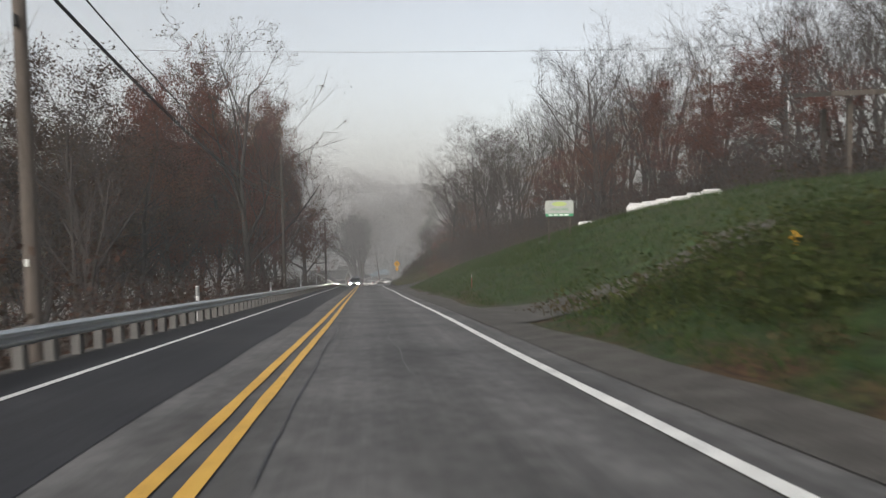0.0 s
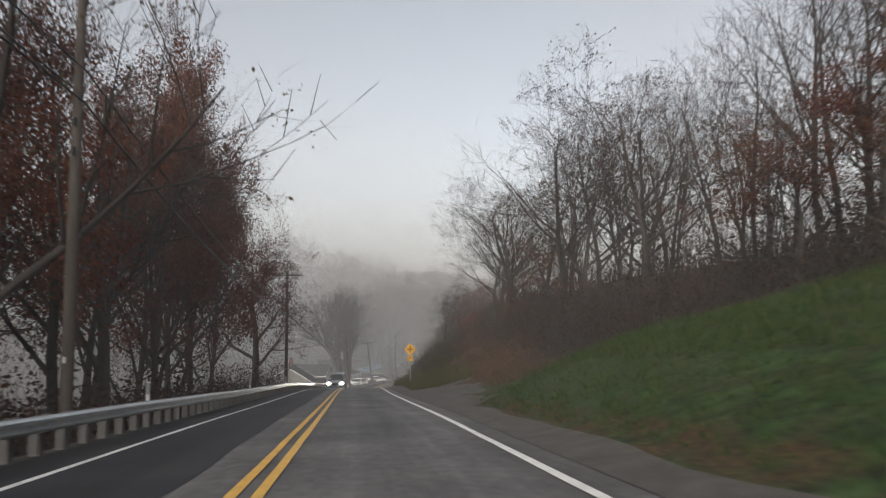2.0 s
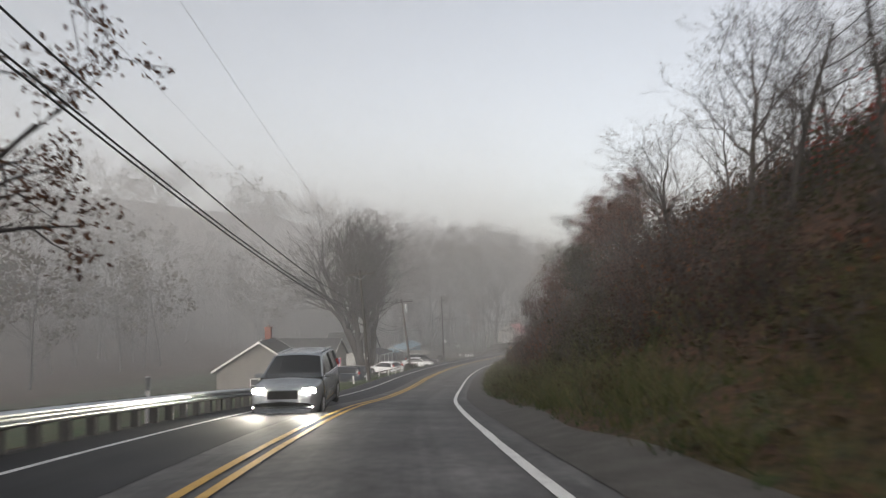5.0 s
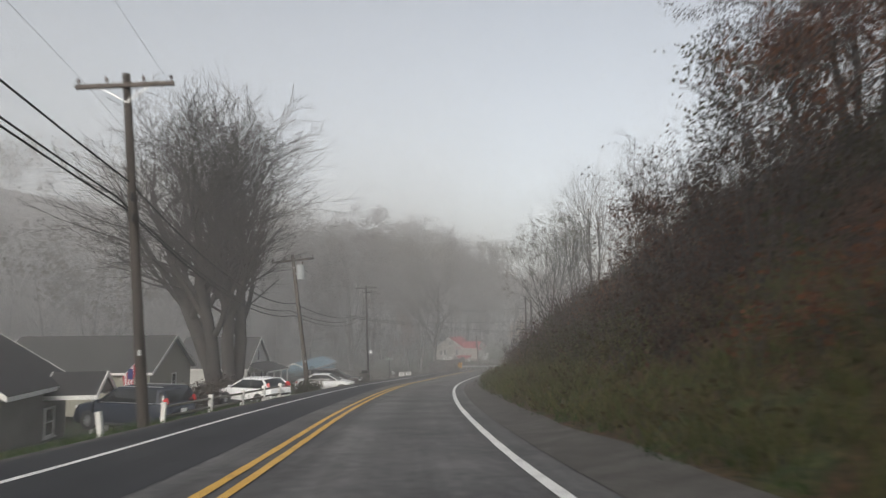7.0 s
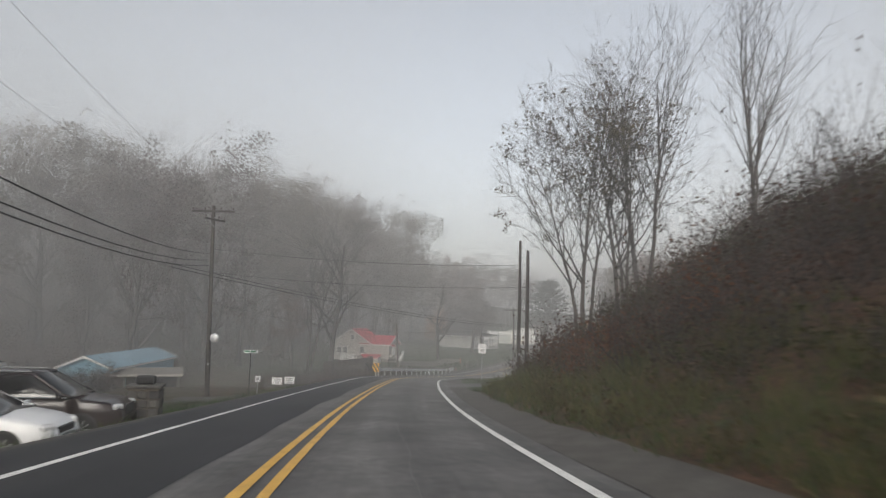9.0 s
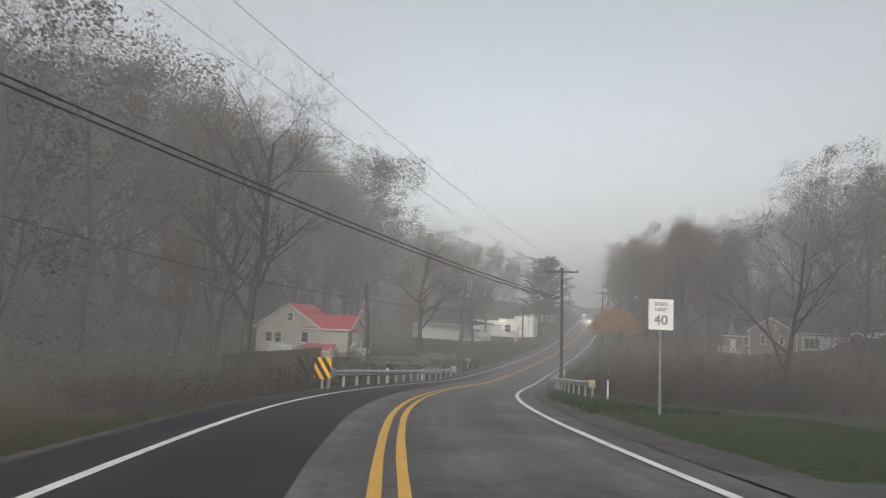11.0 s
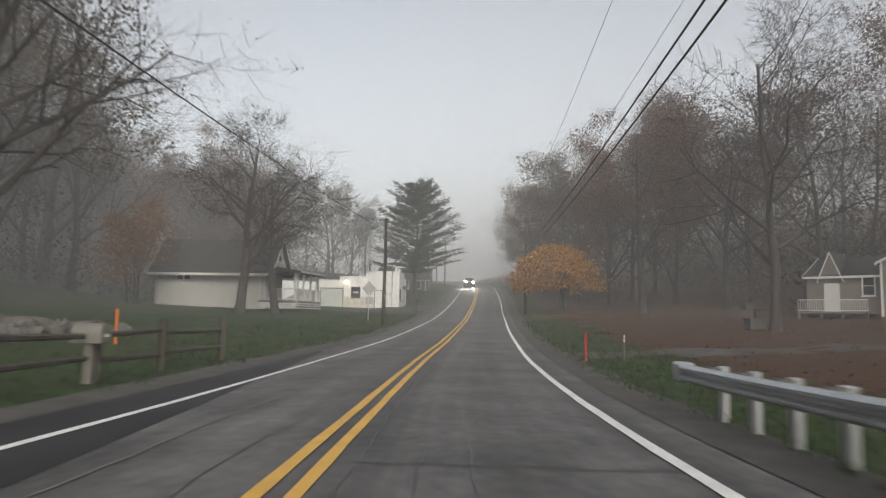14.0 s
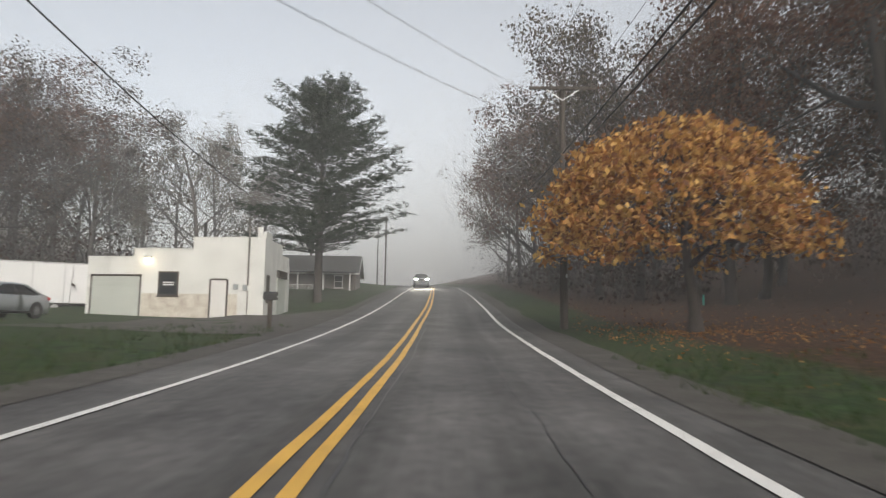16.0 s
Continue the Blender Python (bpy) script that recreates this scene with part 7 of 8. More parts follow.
def car(x, y, yaw, paint, label, kind="sedan", lights=False, z=None, length=4.5, plate=True):
    """A car: lower body, glasshouse, roof skin, pillars, wheels, lamps and trim. Its nose points along +y at yaw 0."""
    c = thing("car", pose(x, y, ground_z(x, y) if z is None else z, 0, 0, yaw), label, "car", "cars")
    L, q = length, SHAPES[kind]
    W, belt, roof = q["W"], q["belt"], q["roof"]
    b0, b1 = q["base"]
    t0, t1 = q["top"]
    du, dz = [p[0] for p in q["deck"]], [p[1] for p in q["deck"]]

    def half(u):
        return W / 2 * (1 - 0.17 * max(0, (abs(u) - 0.37) / 0.13) ** 2)

    def loft(name, us, ring_of, material, lab="", close=True):
        vs, fs = [], []
        for u in us:
            r = [(a, u * L, b) for a, b in ring_of(u)]
            vs += r + [(-a, b, d) for a, b, d in reversed(r[:-1])]
        m = len(vs) // len(us)
        for i in range(len(us) - 1):
            for k in range(m - 1):
                fs.append((i * m + k, i * m + k + 1, (i + 1) * m + k + 1, (i + 1) * m + k))
            if close:
                fs.append((i * m + m - 1, i * m, (i + 1) * m, (i + 1) * m + m - 1))
        if close:
            fs += [tuple(range(m)), tuple(reversed(range((len(us) - 1) * m, len(us) * m)))]
        return part_np(name, vs, fs, material, c, lab, smooth=True)

    def lower(u):
        w, zt = half(u), float(np.interp(u, du, dz))
        return [(w * 0.86, 0.2), (w * 0.96, 0.27), (w, 0.5), (w * 0.995, zt * 0.72), (w * 0.96, zt - 0.07), (w * 0.93, zt - 0.02), (w * 0.8, zt), (0, zt + 0.035)]

    def house(u):
        zt = float(np.interp(u, [b0, t0, (t0 + t1) / 2, t1, b1], [belt + 0.05, roof - 0.02, roof, roof - 0.025, belt]))
        k = (zt - belt) / (roof - belt)
        w0 = half(u) * 0.925
        w1 = w0 - (w0 - W / 2 * 0.71) * k
        return [(w0, belt - 0.04), (w0 * 0.998, belt + 0.02), (w1 + 0.01, max(belt + 0.025, zt - 0.07)), (w1 * 0.9, max(belt + 0.03, zt - 0.015)), (0, zt + 0.02)]
    loft("body", np.unique(np.r_[du, np.linspace(-0.46, 0.46, 24)]), lower, paint)
    loft("glass", np.unique(np.r_[b0, t0, t1, b1, np.linspace(b0, b1, 16)]), house, TINT, "dark tinted windows")

    def skin(u):
        r = house(u)
        return [(r[2][0] + 0.012, r[2][1] - 0.015), (r[3][0] + 0.01, r[3][1] + 0.012), (0, r[4][1] + 0.012)]
    loft("roof", np.unique(np.r_[t0 - 0.012, t1 + 0.012, np.linspace(t0, t1, 8)]), skin, paint, "", False)
    for sd in (-1, 1):
        def edge(u, k=2):
            r = house(u)[k]
            return Vector((sd * (r[0] + 0.006), u * L, r[1]))
        for nm, ua, ub, rad in (("windscreen_pillar", b1 - 0.012, t1, 0.036), ("rear_pillar", b0 + 0.012, t0, 0.06 if kind != "suv" else 0.05)):
            us = np.linspace(ua, ub, 5)
            bm = bmesh.new()
            for k in range(4):
                add_cyl(bm, edge(us[k]), edge(us[k + 1]), rad, n=8)
            part(nm, bm, paint, c)
        um = (t0 + t1) / 2 + 0.01
        cyl_part("door_pillar", edge(um - 0.008, 1), edge(um), 0.03, PLASTIC, c, "black door pillar", n=6)
        bm = bmesh.new()
        us = np.linspace(b0 + 0.05, b1 - 0.03, 8)
        for k in range(7):
            add_cyl(bm, edge(us[k], 1), edge(us[k + 1], 1), 0.014, n=6)
        part("belt_trim", bm, ALLOY if kind == "suv" else PLASTIC, c, "bright window trim" if kind == "suv" else "dark window trim")
        if kind == "suv":
            cyl_part("roof_rail", edge(t0 + 0.02) + Vector((-sd * 0.06, 0, 0.1)), edge(t1 - 0.03) + Vector((-sd * 0.06, 0, 0.1)), 0.018, ALLOY, c, "silver roof rail", n=6)
        if kind != "sedan":
            # quarter panel behind the rear door glass
            uq = b0 + 0.10
            vs = [edge(b0 + 0.01, 1), edge(uq, 1), edge(uq + 0.02), edge(t0)]
            vs = [v + Vector((sd * 0.012, 0, 0)) for v in vs] + [v - Vector((sd * 0.02, 0, 0)) for v in vs]
            part_np("quarter_panel", vs, [(0, 1, 2, 3), (4, 7, 6, 5), (0, 4, 5, 1), (1, 5, 6, 2), (2, 6, 7, 3), (3, 7, 4, 0)], paint, c)
        box_part("mirror", (sd * (W / 2 + 0.06), (b1 - 0.06) * L, belt + 0.06), (0.2, 0.1, 0.13), paint, c, "door mirror", 0.03)
        box_part("sill", (sd * (W / 2 * 0.975), 0, 0.24), (0.05, L * 0.46, 0.1), PLASTIC, c, "dark side sill", 0.02)
        for hy in (0.05, -0.17):
            box_part("door_handle", (sd * (W / 2 - 0.002), hy * L, belt - 0.13), (0.03, 0.17, 0.03), paint, c, "", 0.008)
        for uy in (um - 0.005, b1 - 0.075):
            box_part("door_seam", (sd * (half(uy) + 0.0), uy * L, belt * 0.62), (0.008, 0.012, belt * 0.5), PLASTIC, c, "", 0.0)
        hz = {"sedan": 0.70, "hatch": 0.68, "suv": 0.84}[kind]
        box_part("headlight", (sd * W * 0.36, 0.462 * L, hz), (0.34, 0.22, 0.15), HEADLAMP if lights else LENS, c, "bright lit headlamp" if lights else "clear headlamp", 0.045, pose(0, 0, 0, 0, 0, -sd * 24))
        if lights:
            box_part("fog_light", (sd * W * 0.38, 0.488 * L, 0.46), (0.16, 0.08, 0.1), HEADLAMP, c, "lit fog lamp", 0.02)
        if kind == "sedan":
            box_part("tail_light", (sd * W * 0.395, -0.474 * L, 0.84), (0.3, 0.16, 0.15), TAIL, c, "red tail lamp", 0.04, pose(0, 0, 0, 0, 0, sd * 24))
        else:
            up = edge(b0 + 0.03 if kind == "hatch" else b0 + 0.012)
            box_part("tail_light", (sd * (W * 0.41), up.y + 0.02, belt + (0.17 if kind == "hatch" else 0.1)), (0.13, 0.24, 0.26), TAIL, c, "high red tail lamp", 0.04, pose(0, 0, 0, -18, 0, sd * 12))
        for wy in (0.31, -0.295):
            cx, wr = sd * (W / 2 - 0.11), 0.335 if kind == "suv" else 0.315
            part_z = wr
            wheel = cyl_part("wheel", (cx - 0.1 * sd, wy * L, part_z), (cx + 0.115 * sd, wy * L, part_z), wr, TYRE, c, "black tyre", n=28)
            cyl_part("rim", (cx + 0.06 * sd, wy * L, part_z), (cx + 0.118 * sd, wy * L, part_z), wr * 0.7, PLASTIC, wheel, "dark wheel disc", n=24)
            bm = bmesh.new()
            for k in range(10):
                a = k * math.pi / 5
                add_box(bm, (cx + 0.122 * sd, wy * L + wr * 0.36 * math.cos(a), part_z + wr * 0.36 * math.sin(a)), (0.014, wr * 0.62, 0.028), pose(0, 0, 0, math.degrees(a), 0, 0))
            add_cyl(bm, (cx + 0.1 * sd, wy * L, part_z), (cx + 0.132 * sd, wy * L, part_z), wr * 0.17, n=12)
            part("spokes", bm, ALLOY, wheel, "ten-spoke alloy wheel face")
            cyl_part("wheel_arch", (sd * (W / 2 - 0.08), wy * L, part_z + 0.015), (sd * (half(wy) + 0.001), wy * L, part_z + 0.015), wr + 0.05, PLASTIC, c, "dark wheel arch", n=28)
    box_part("grille", (0, 0.494 * L, 0.62 if kind != "suv" else 0.76), (W * 0.44, 0.06, 0.15 if kind != "suv" else 0.24), PLASTIC, c, "black grille", 0.02)
    box_part("lower_intake", (0, 0.49 * L, 0.34), (W * 0.6, 0.08, 0.14), PLASTIC, c, "black lower air intake", 0.02)
    box_part("rear_bumper", (0, -0.494 * L, 0.46), (W * 0.84, 0.12, 0.24), paint, c, "rear bumper", 0.05)
    if plate:
        box_part("plate", (0, -0.513 * L, 0.62 if kind == "sedan" else 0.76), (0.31, 0.02, 0.16), SIGN_W, c, "blank pale number plate", 0.003)
    return c


def headlight_beams(at, yaw, kind, length, watts):
    """The light that a car's lit headlamps throw forward."""
    q = SHAPES[kind]
    for sd in (-1, 1):
        o = new("headlight_beam", bpy.data.lights.new("headlight_beam", "SPOT"))
        o.data.energy = watts
        o.data.color = (1.0, 0.96, 0.84)
        o.data.spot_size = radians(58)
        o.data.spot_blend = 1.0
        o.data.shadow_soft_size = 0.08
        o.matrix_world = pose(*at, 0, 0, yaw) @ Matrix.Translation((sd * q["W"] * 0.36, 0.5 * length + 0.12, 0.8)) @ pose(0, 0, 0, 89, 0, 0)


car(-21.4, 161.2, 66, CAR_N, "dark blue SUV parked nose-in on the grass", "suv", length=4.7)
car(-18.3, 170.2, 52, CAR_W, "white hatchback parked nose-in by the white fence", "hatch", length=4.1)
car(-15.8, 186.1, -95, CAR_W, "white sedan parked facing the road", "sedan", length=4.4)
car(-15.4, 189.6, -93, CAR_D, "dark maroon SUV parked beside the white sedan", "suv", length=4.7)
car(41.9, 324.7, 138, CAR_S, "silver sedan parked beside the garage", "sedan", length=4.6)
car(70.5, 268.5, 35, CAR_W, "white car parked below the brown house", "sedan", length=4.4)
for s, paint, kind_label, size, watts in ((115.5, CAR_G, "grey SUV coming the other way with headlamps lit", 4.7, 250.0), (391, CAR_G, "far grey car coming down the road with headlamps lit", 4.6, 1100.0)):
    p, t, n = line_at(s)
    at = (p[0] - 1.5 * n[0], p[1] - 1.5 * n[1], p[2] + 0.02)
    car(at[0], at[1], yaw_at(s) + 180, paint, kind_label, "suv", True, at[2], size)
    headlight_beams(at, yaw_at(s) + 180, "suv", size, watts)


brush("yard_bushes", "dark leafless bushes before the blue shed", [find_sd(rng.uniform(-26.5, -20.6), rng.uniform(222.5, 226.5)) for i in range(110)], (1.2, 2.3), 10, 70, L_BRIAR, 0.055, 63, 0.5)
brush("hedge", "dark clipped hedge between the long house and the cars", [(166.6 + 0.05 * i, -10.3 + rng.uniform(-0.4, 0.4)) for i in range(140)], (1.35, 1.5), 12, 170, L_BRIAR, 0.055, 61, 0.3)
brush("bush", "dark rounded bush round the foot of the pole", [(173.4 + rng.uniform(-0.3, 0.3), -5.3 + rng.uniform(-0.55, 0.55)) for i in range(26)], (0.85, 1.05), 8, 90, L_OLIVE, 0.05, 62, 0.22)


# ---- signs ----
def words(text, size, material, parent, m, name="lettering", label=""):
    """Lettering cut from the built-in font as a thin solid mesh."""
    cu = bpy.data.curves.new(name, "FONT")
    cu.body = text
    cu.size = size
    cu.extrude = 0.004
    cu.align_x = "CENTER"
    cu.align_y = "CENTER"
    o = new(name, cu)
    me = bpy.data.meshes.new_from_object(o.evaluated_get(bpy.context.evaluated_depsgraph_get()))
    bpy.data.objects.remove(o)
    me.materials.append(material)
    o = new(name, me)
    o.parent = parent
    o.matrix_local = m
    if label:
        o["label"] = label
    return o


UP = pose(0, 0, 0, 90, 0, 0)


def crossroad_sign():
    x, y = -5.75, 89.0
    z = ground_z(x, y)
    r = thing("warning_sign", pose(x, y, z, 0, 0, 3), "yellow diamond crossroad warning sign with a speed plaque", "road sign")
    r.scale = (0.82, 1.0, 0.82)
    zc = (-5.18 - z) / 0.82
    cyl_part("post", (0, 0.04, -0.4), (0, 0.04, zc + 0.4), 0.032, GALV, r, "steel sign post", n=8)
    d = box_part("diamond", (0, 0, zc), (0.76, 0.012, 0.76), SIGN_Y, r, "yellow diamond sign face", 0.0, pose(0, 0, 0, 0, 45, 0))
    bm = bmesh.new()
    add_box(bm, (0, -0.012, zc), (0.1, 0.012, 0.62))
    add_box(bm, (-0.18, -0.012, zc), (0.26, 0.012, 0.1))
    add_box(bm, (0.18, -0.012, zc), (0.26, 0.012, 0.1))
    part("cross_symbol", bm, SIGN_K, r, "black crossroad symbol")
    box_part("plaque", (0, 0, zc - 0.83), (0.46, 0.012, 0.46), SIGN_Y, r, "yellow speed plaque", 0.0)
    words("30", 0.27, SIGN_K, r, Matrix.Translation((0, -0.01, zc - 0.77)) @ UP, "number")
    words("M.P.H.", 0.09, SIGN_K, r, Matrix.Translation((0, -0.01, zc - 0.99)) @ UP, "unit")


crossroad_sign()


SIGN_OLD = surface("dull_white_sign_board", [(0.24, 0.26, 0.25), (0.32, 0.34, 0.32)], 2, 0.6, bump=0)


def farm_sign():
    x, y = 5.99, 33.06
    z = ground_z(x, y)
    r = thing("farm_sign", pose(x, y, z, 0, 0, -8), "white and green farm shop sign on the hillside", "sign")
    r.scale = (0.85, 1.0, 0.85)
    c = (1.36 - z) / 0.85
    for dx in (-0.6, 0.6):
        box_part("post", (dx, 0.06, c / 2 - 0.2), (0.09, 0.09, c + 0.5), DARKW, r, "dark wooden sign post", 0.01)
    box_part("panel", (0, 0, c), (1.62, 0.05, 0.92), SIGN_OLD, r, "white sign panel", 0.01)
    box_part("green_band", (0, -0.03, c - 0.37), (1.6, 0.012, 0.16), SIGN_GR, r, "green lower band", 0.0)
    for dx in (-0.5, -0.2, 0.1, 0.4):
        box_part("bar", (dx, -0.04, c - 0.37), (0.22, 0.01, 0.07), SIGN_W, r, "pale bar of writing", 0.0)
    bm = bmesh.new()
    g = bmesh.ops.create_cone(bm, cap_ends=True, segments=24, radius1=0.28, radius2=0.28, depth=0.012)
    bmesh.ops.transform(bm, matrix=Matrix.Translation((0, -0.032, c + 0.26)) @ Matrix.Diagonal((1.5, 1, 0.45, 1)) @ pose(0, 0, 0, 90, 0, 0), verts=g["verts"])
    part("emblem", bm, LIME, r, "yellow-green oval emblem")
    words("FARM & FEED", 0.17, SIGN_GR, r, Matrix.Translation((0, -0.032, c - 0.06)) @ UP, "lettering", "green lettering")


farm_sign()


def wrapped_bales():
    rs = random.Random(3)
    spots = [(13.4 + 0.6 * i * 1.0, 45.6 - 1.02 * i) for i in range(6)]
    for i, (x, y) in enumerate(spots):
        z = ground_z(x, y)
        bm = bmesh.new()
        g = bmesh.ops.create_cone(bm, cap_ends=True, segments=18, radius1=0.52, radius2=0.52, depth=1.15)
        bmesh.ops.bevel(bm, geom=[e for e in bm.edges if abs(e.verts[0].co.z - e.verts[1].co.z) < 0.01], offset=0.12, segments=2, affect="EDGES")
        for v in bm.verts:
            v.co += Vector((rs.gauss(0, 0.02), rs.gauss(0, 0.02), rs.gauss(0, 0.02)))
        o = part("wrapped_bale", bm, TARP, None)
        o.matrix_world = pose(x, y, z + 0.45, 90, 0, 60)
        tagged(o, "round hay bale wrapped in white plastic on the hilltop", "hay bale", "row of wrapped bales")
    t = thing("covered_pickup", pose(12.2, 53.6, ground_z(12.2, 53.6), 0, 0, 60), "low white camper shell lying on the grass", "camper shell")
    vs = [(-1.3, -0.85, -0.1), (1.3, -0.85, -0.1), (1.3, 0.85, -0.1), (-1.3, 0.85, -0.1), (-1.2, -0.7, 0.62), (1.0, -0.7, 0.66), (1.0, 0.7, 0.66), (-1.2, 0.7, 0.62)]
    part_np("shell", vs, [(0, 3, 2, 1), (4, 5, 6, 7), (0, 1, 5, 4), (1, 2, 6, 5), (2, 3, 7, 6), (3, 0, 4, 7)], CAR_W, t)
    box_part("side_window", (0, -0.8, 0.3), (1.5, 0.03, 0.3), GLASS, t, "dark side window", 0.0, pose(0, 0, 0, -12, 0, 0))
    box_part("rim_rail", (0, -0.87, -0.02), (2.6, 0.06, 0.08), ALLOY, t, "", 0.01)


wrapped_bales()


RUSTY = surface("faded_dull_red", [(0.16, 0.04, 0.03), (0.24, 0.07, 0.05)], 3, 0.7, bump=0)


def post_marker(x, y, h, material, label, cap=None, category="marker post", name="marker_post", r=0.045, group="", z=None):
    o = thing(name, pose(x, y, ground_z(x, y) if z is None else z, 0, 0, 0), label, category, group)
    cyl_part("shaft", (0, 0, -0.4), (0, 0, h), r, material, o, n=10)
    if cap:
        cyl_part("band", (0, 0, h * 0.72), (0, 0, h * 0.98), r * 1.12, cap, o, n=10)
    return o


for s, d in ((23.0, -4.4), (40.0, -4.37), (58.2, -4.4), (76.2, -4.3), (93.5, -4.2), (111, -4.2), (127, -5.0)):
    p = place(s, d)
    post_marker(p.x, p.y, 1.15, SIGN_W, "white delineator post behind the guardrail", SIGN_BACK, group="white delineators", r=0.05, z=line_at(s)[0][2] - 0.1, name="delineator")
for s, d, hh in ((245.3, -4.1, 1.15), (254.5, -4.1, 1.1), (247.0, 7.6, 1.15), (263.5, 4.9, 1.1)):
    p = place(s, d)
    post_marker(p.x, p.y, hh, SIGN_W, "white delineator post behind the guardrail", PLASTIC, group="white delineators", r=0.055, z=line_at(s)[0][2] - 0.05, name="delineator")
p = place(30.6, 5.9)
post_marker(p.x, p.y, 0.62, RUSTY, "dull red and white utility marker stake in the grass", SIGN_OLD, name="marker_stake", r=0.022)
post_marker(33.7, 273.8, 0.85, RED, "bright red marker post on the verge", None, r=0.035)
post_marker(34.9, 273.4, 0.8, GREYW, "thin grey and white marker stake", SIGN_W, name="marker_stake", r=0.018)
p = place(283, -8.0)
post_marker(p.x, p.y, 0.9, ORANGE, "faded orange stake in the lawn", None, name="marker_stake", r=0.03)


def hydrant(x, y):
    o = thing("hydrant_marker", pose(x, y, ground_z(x, y)), "yellow gas pipeline marker cap in the grass", "marker")
    cyl_part("base", (0, 0, -0.2), (0, 0, 0.28), 0.05, SIGN_Y, o, n=12)
    cyl_part("cap", (0, 0, 0.26), (0, 0, 0.42), 0.1, SIGN_Y, o, "", 0.05, 12)


hydrant(6.6, 12.2)


def fire_hydrant(x, y):
    o = thing("fire_hydrant", pose(x, y, ground_z(x, y), 0, 0, -30), "small dark fire hydrant with a pale cap on the lawn", "hydrant")
    cyl_part("barrel", (0, 0, -0.15), (0, 0, 0.42), 0.085, RUSTY, o, "dull red barrel", 0.075, 14)
    cyl_part("flange", (0, 0, 0.0), (0, 0, 0.05), 0.13, RUSTY, o, n=14)
    cyl_part("bonnet", (0, 0, 0.42), (0, 0, 0.54), 0.1, SIGN_OLD, o, "pale bonnet", 0.03, 14)
    for sx in (-1, 1):
        cyl_part("nozzle", (0.06 * sx, 0, 0.32), (0.15 * sx, 0, 0.32), 0.045, SIGN_OLD, o, "pale nozzle cap", n=10)


fire_hydrant(17.1, 266.6)


HZ = 233.9


def hazard_board():
    p, t, n = line_at(HZ)
    x, y = p[0] - 4.05 * n[0], p[1] - 4.05 * n[1]
    o = thing("hazard_board", pose(x, y, p[2] - 0.3, 0, 0, yaw_at(HZ)), "yellow and black striped hazard board at the guardrail's end", "road sign")
    box_part("panel", (0, 0, 1.05), (0.62, 0.02, 0.78), SIGN_Y, o, "yellow panel", 0.0)
    for i in range(4):
        a = -0.56 + 0.32 * i
        vs = []
        for yy in (-0.022, -0.012):
            for u, w in ((a, 0.0), (a + 0.16, 0.0), (a + 0.16 + 0.5, 0.78), (a + 0.5, 0.78)):
                vs.append((u, yy, 0.66 + w))
        # keep the stripe inside the panel
        def clip(poly):
            out = []
            for side in (-0.31, 0.31):
                src = poly if not out else out
                res = []
                for i0 in range(len(src)):
                    A, B = src[i0 - 1], src[i0]
                    ina = A[0] >= side if side < 0 else A[0] <= side
                    inb = B[0] >= side if side < 0 else B[0] <= side
                    if ina != inb:
                        f = (side - A[0]) / (B[0] - A[0])
                        res.append((side, A[1] + (B[1] - A[1]) * f))
                    if inb:
                        res.append(B)
                out = res
            return out
        pl = clip([(-q[0], q[2]) for q in vs[:4]])
        if len(pl) > 2:
            k = len(pl)
            part_np("stripe", [(u, -0.022, w) for u, w in pl] + [(u, -0.011, w) for u, w in pl], [tuple(range(k)), tuple(reversed(range(k, 2 * k)))] + [(j, (j + 1) % k, k + (j + 1) % k, k + j) for j in range(k)], SIGN_K, o, "black diagonal stripe")
    box_part("post", (0, 0.05, 0.4), (0.08, 0.06, 1.8), GALV, o, "", 0.005)


hazard_board()


def speed_sign(s, d, text, label, h=2.1):
    p = place(s, d)
    o = thing("speed_sign", pose(p.x, p.y, p.z, 0, 0, yaw_at(s)), label, "road sign")
    cyl_part("post", (0, 0.04, -0.4), (0, 0.04, h + 0.7), 0.03, GALV, o, n=8)
    box_part("panel", (0, 0, h + 0.35), (0.61, 0.012, 0.76), SIGN_W, o, "white sign panel", 0.0)
    words("SPEED", 0.13, SIGN_K, o, Matrix.Translation((0, -0.01, h + 0.6)) @ UP)
    words("LIMIT", 0.13, SIGN_K, o, Matrix.Translation((0, -0.01, h + 0.46)) @ UP)
    words(text, 0.34, SIGN_K, o, Matrix.Translation((0, -0.01, h + 0.2)) @ UP, "number")


speed_sign(226, 6.2, "40", "white speed limit sign at the side road")


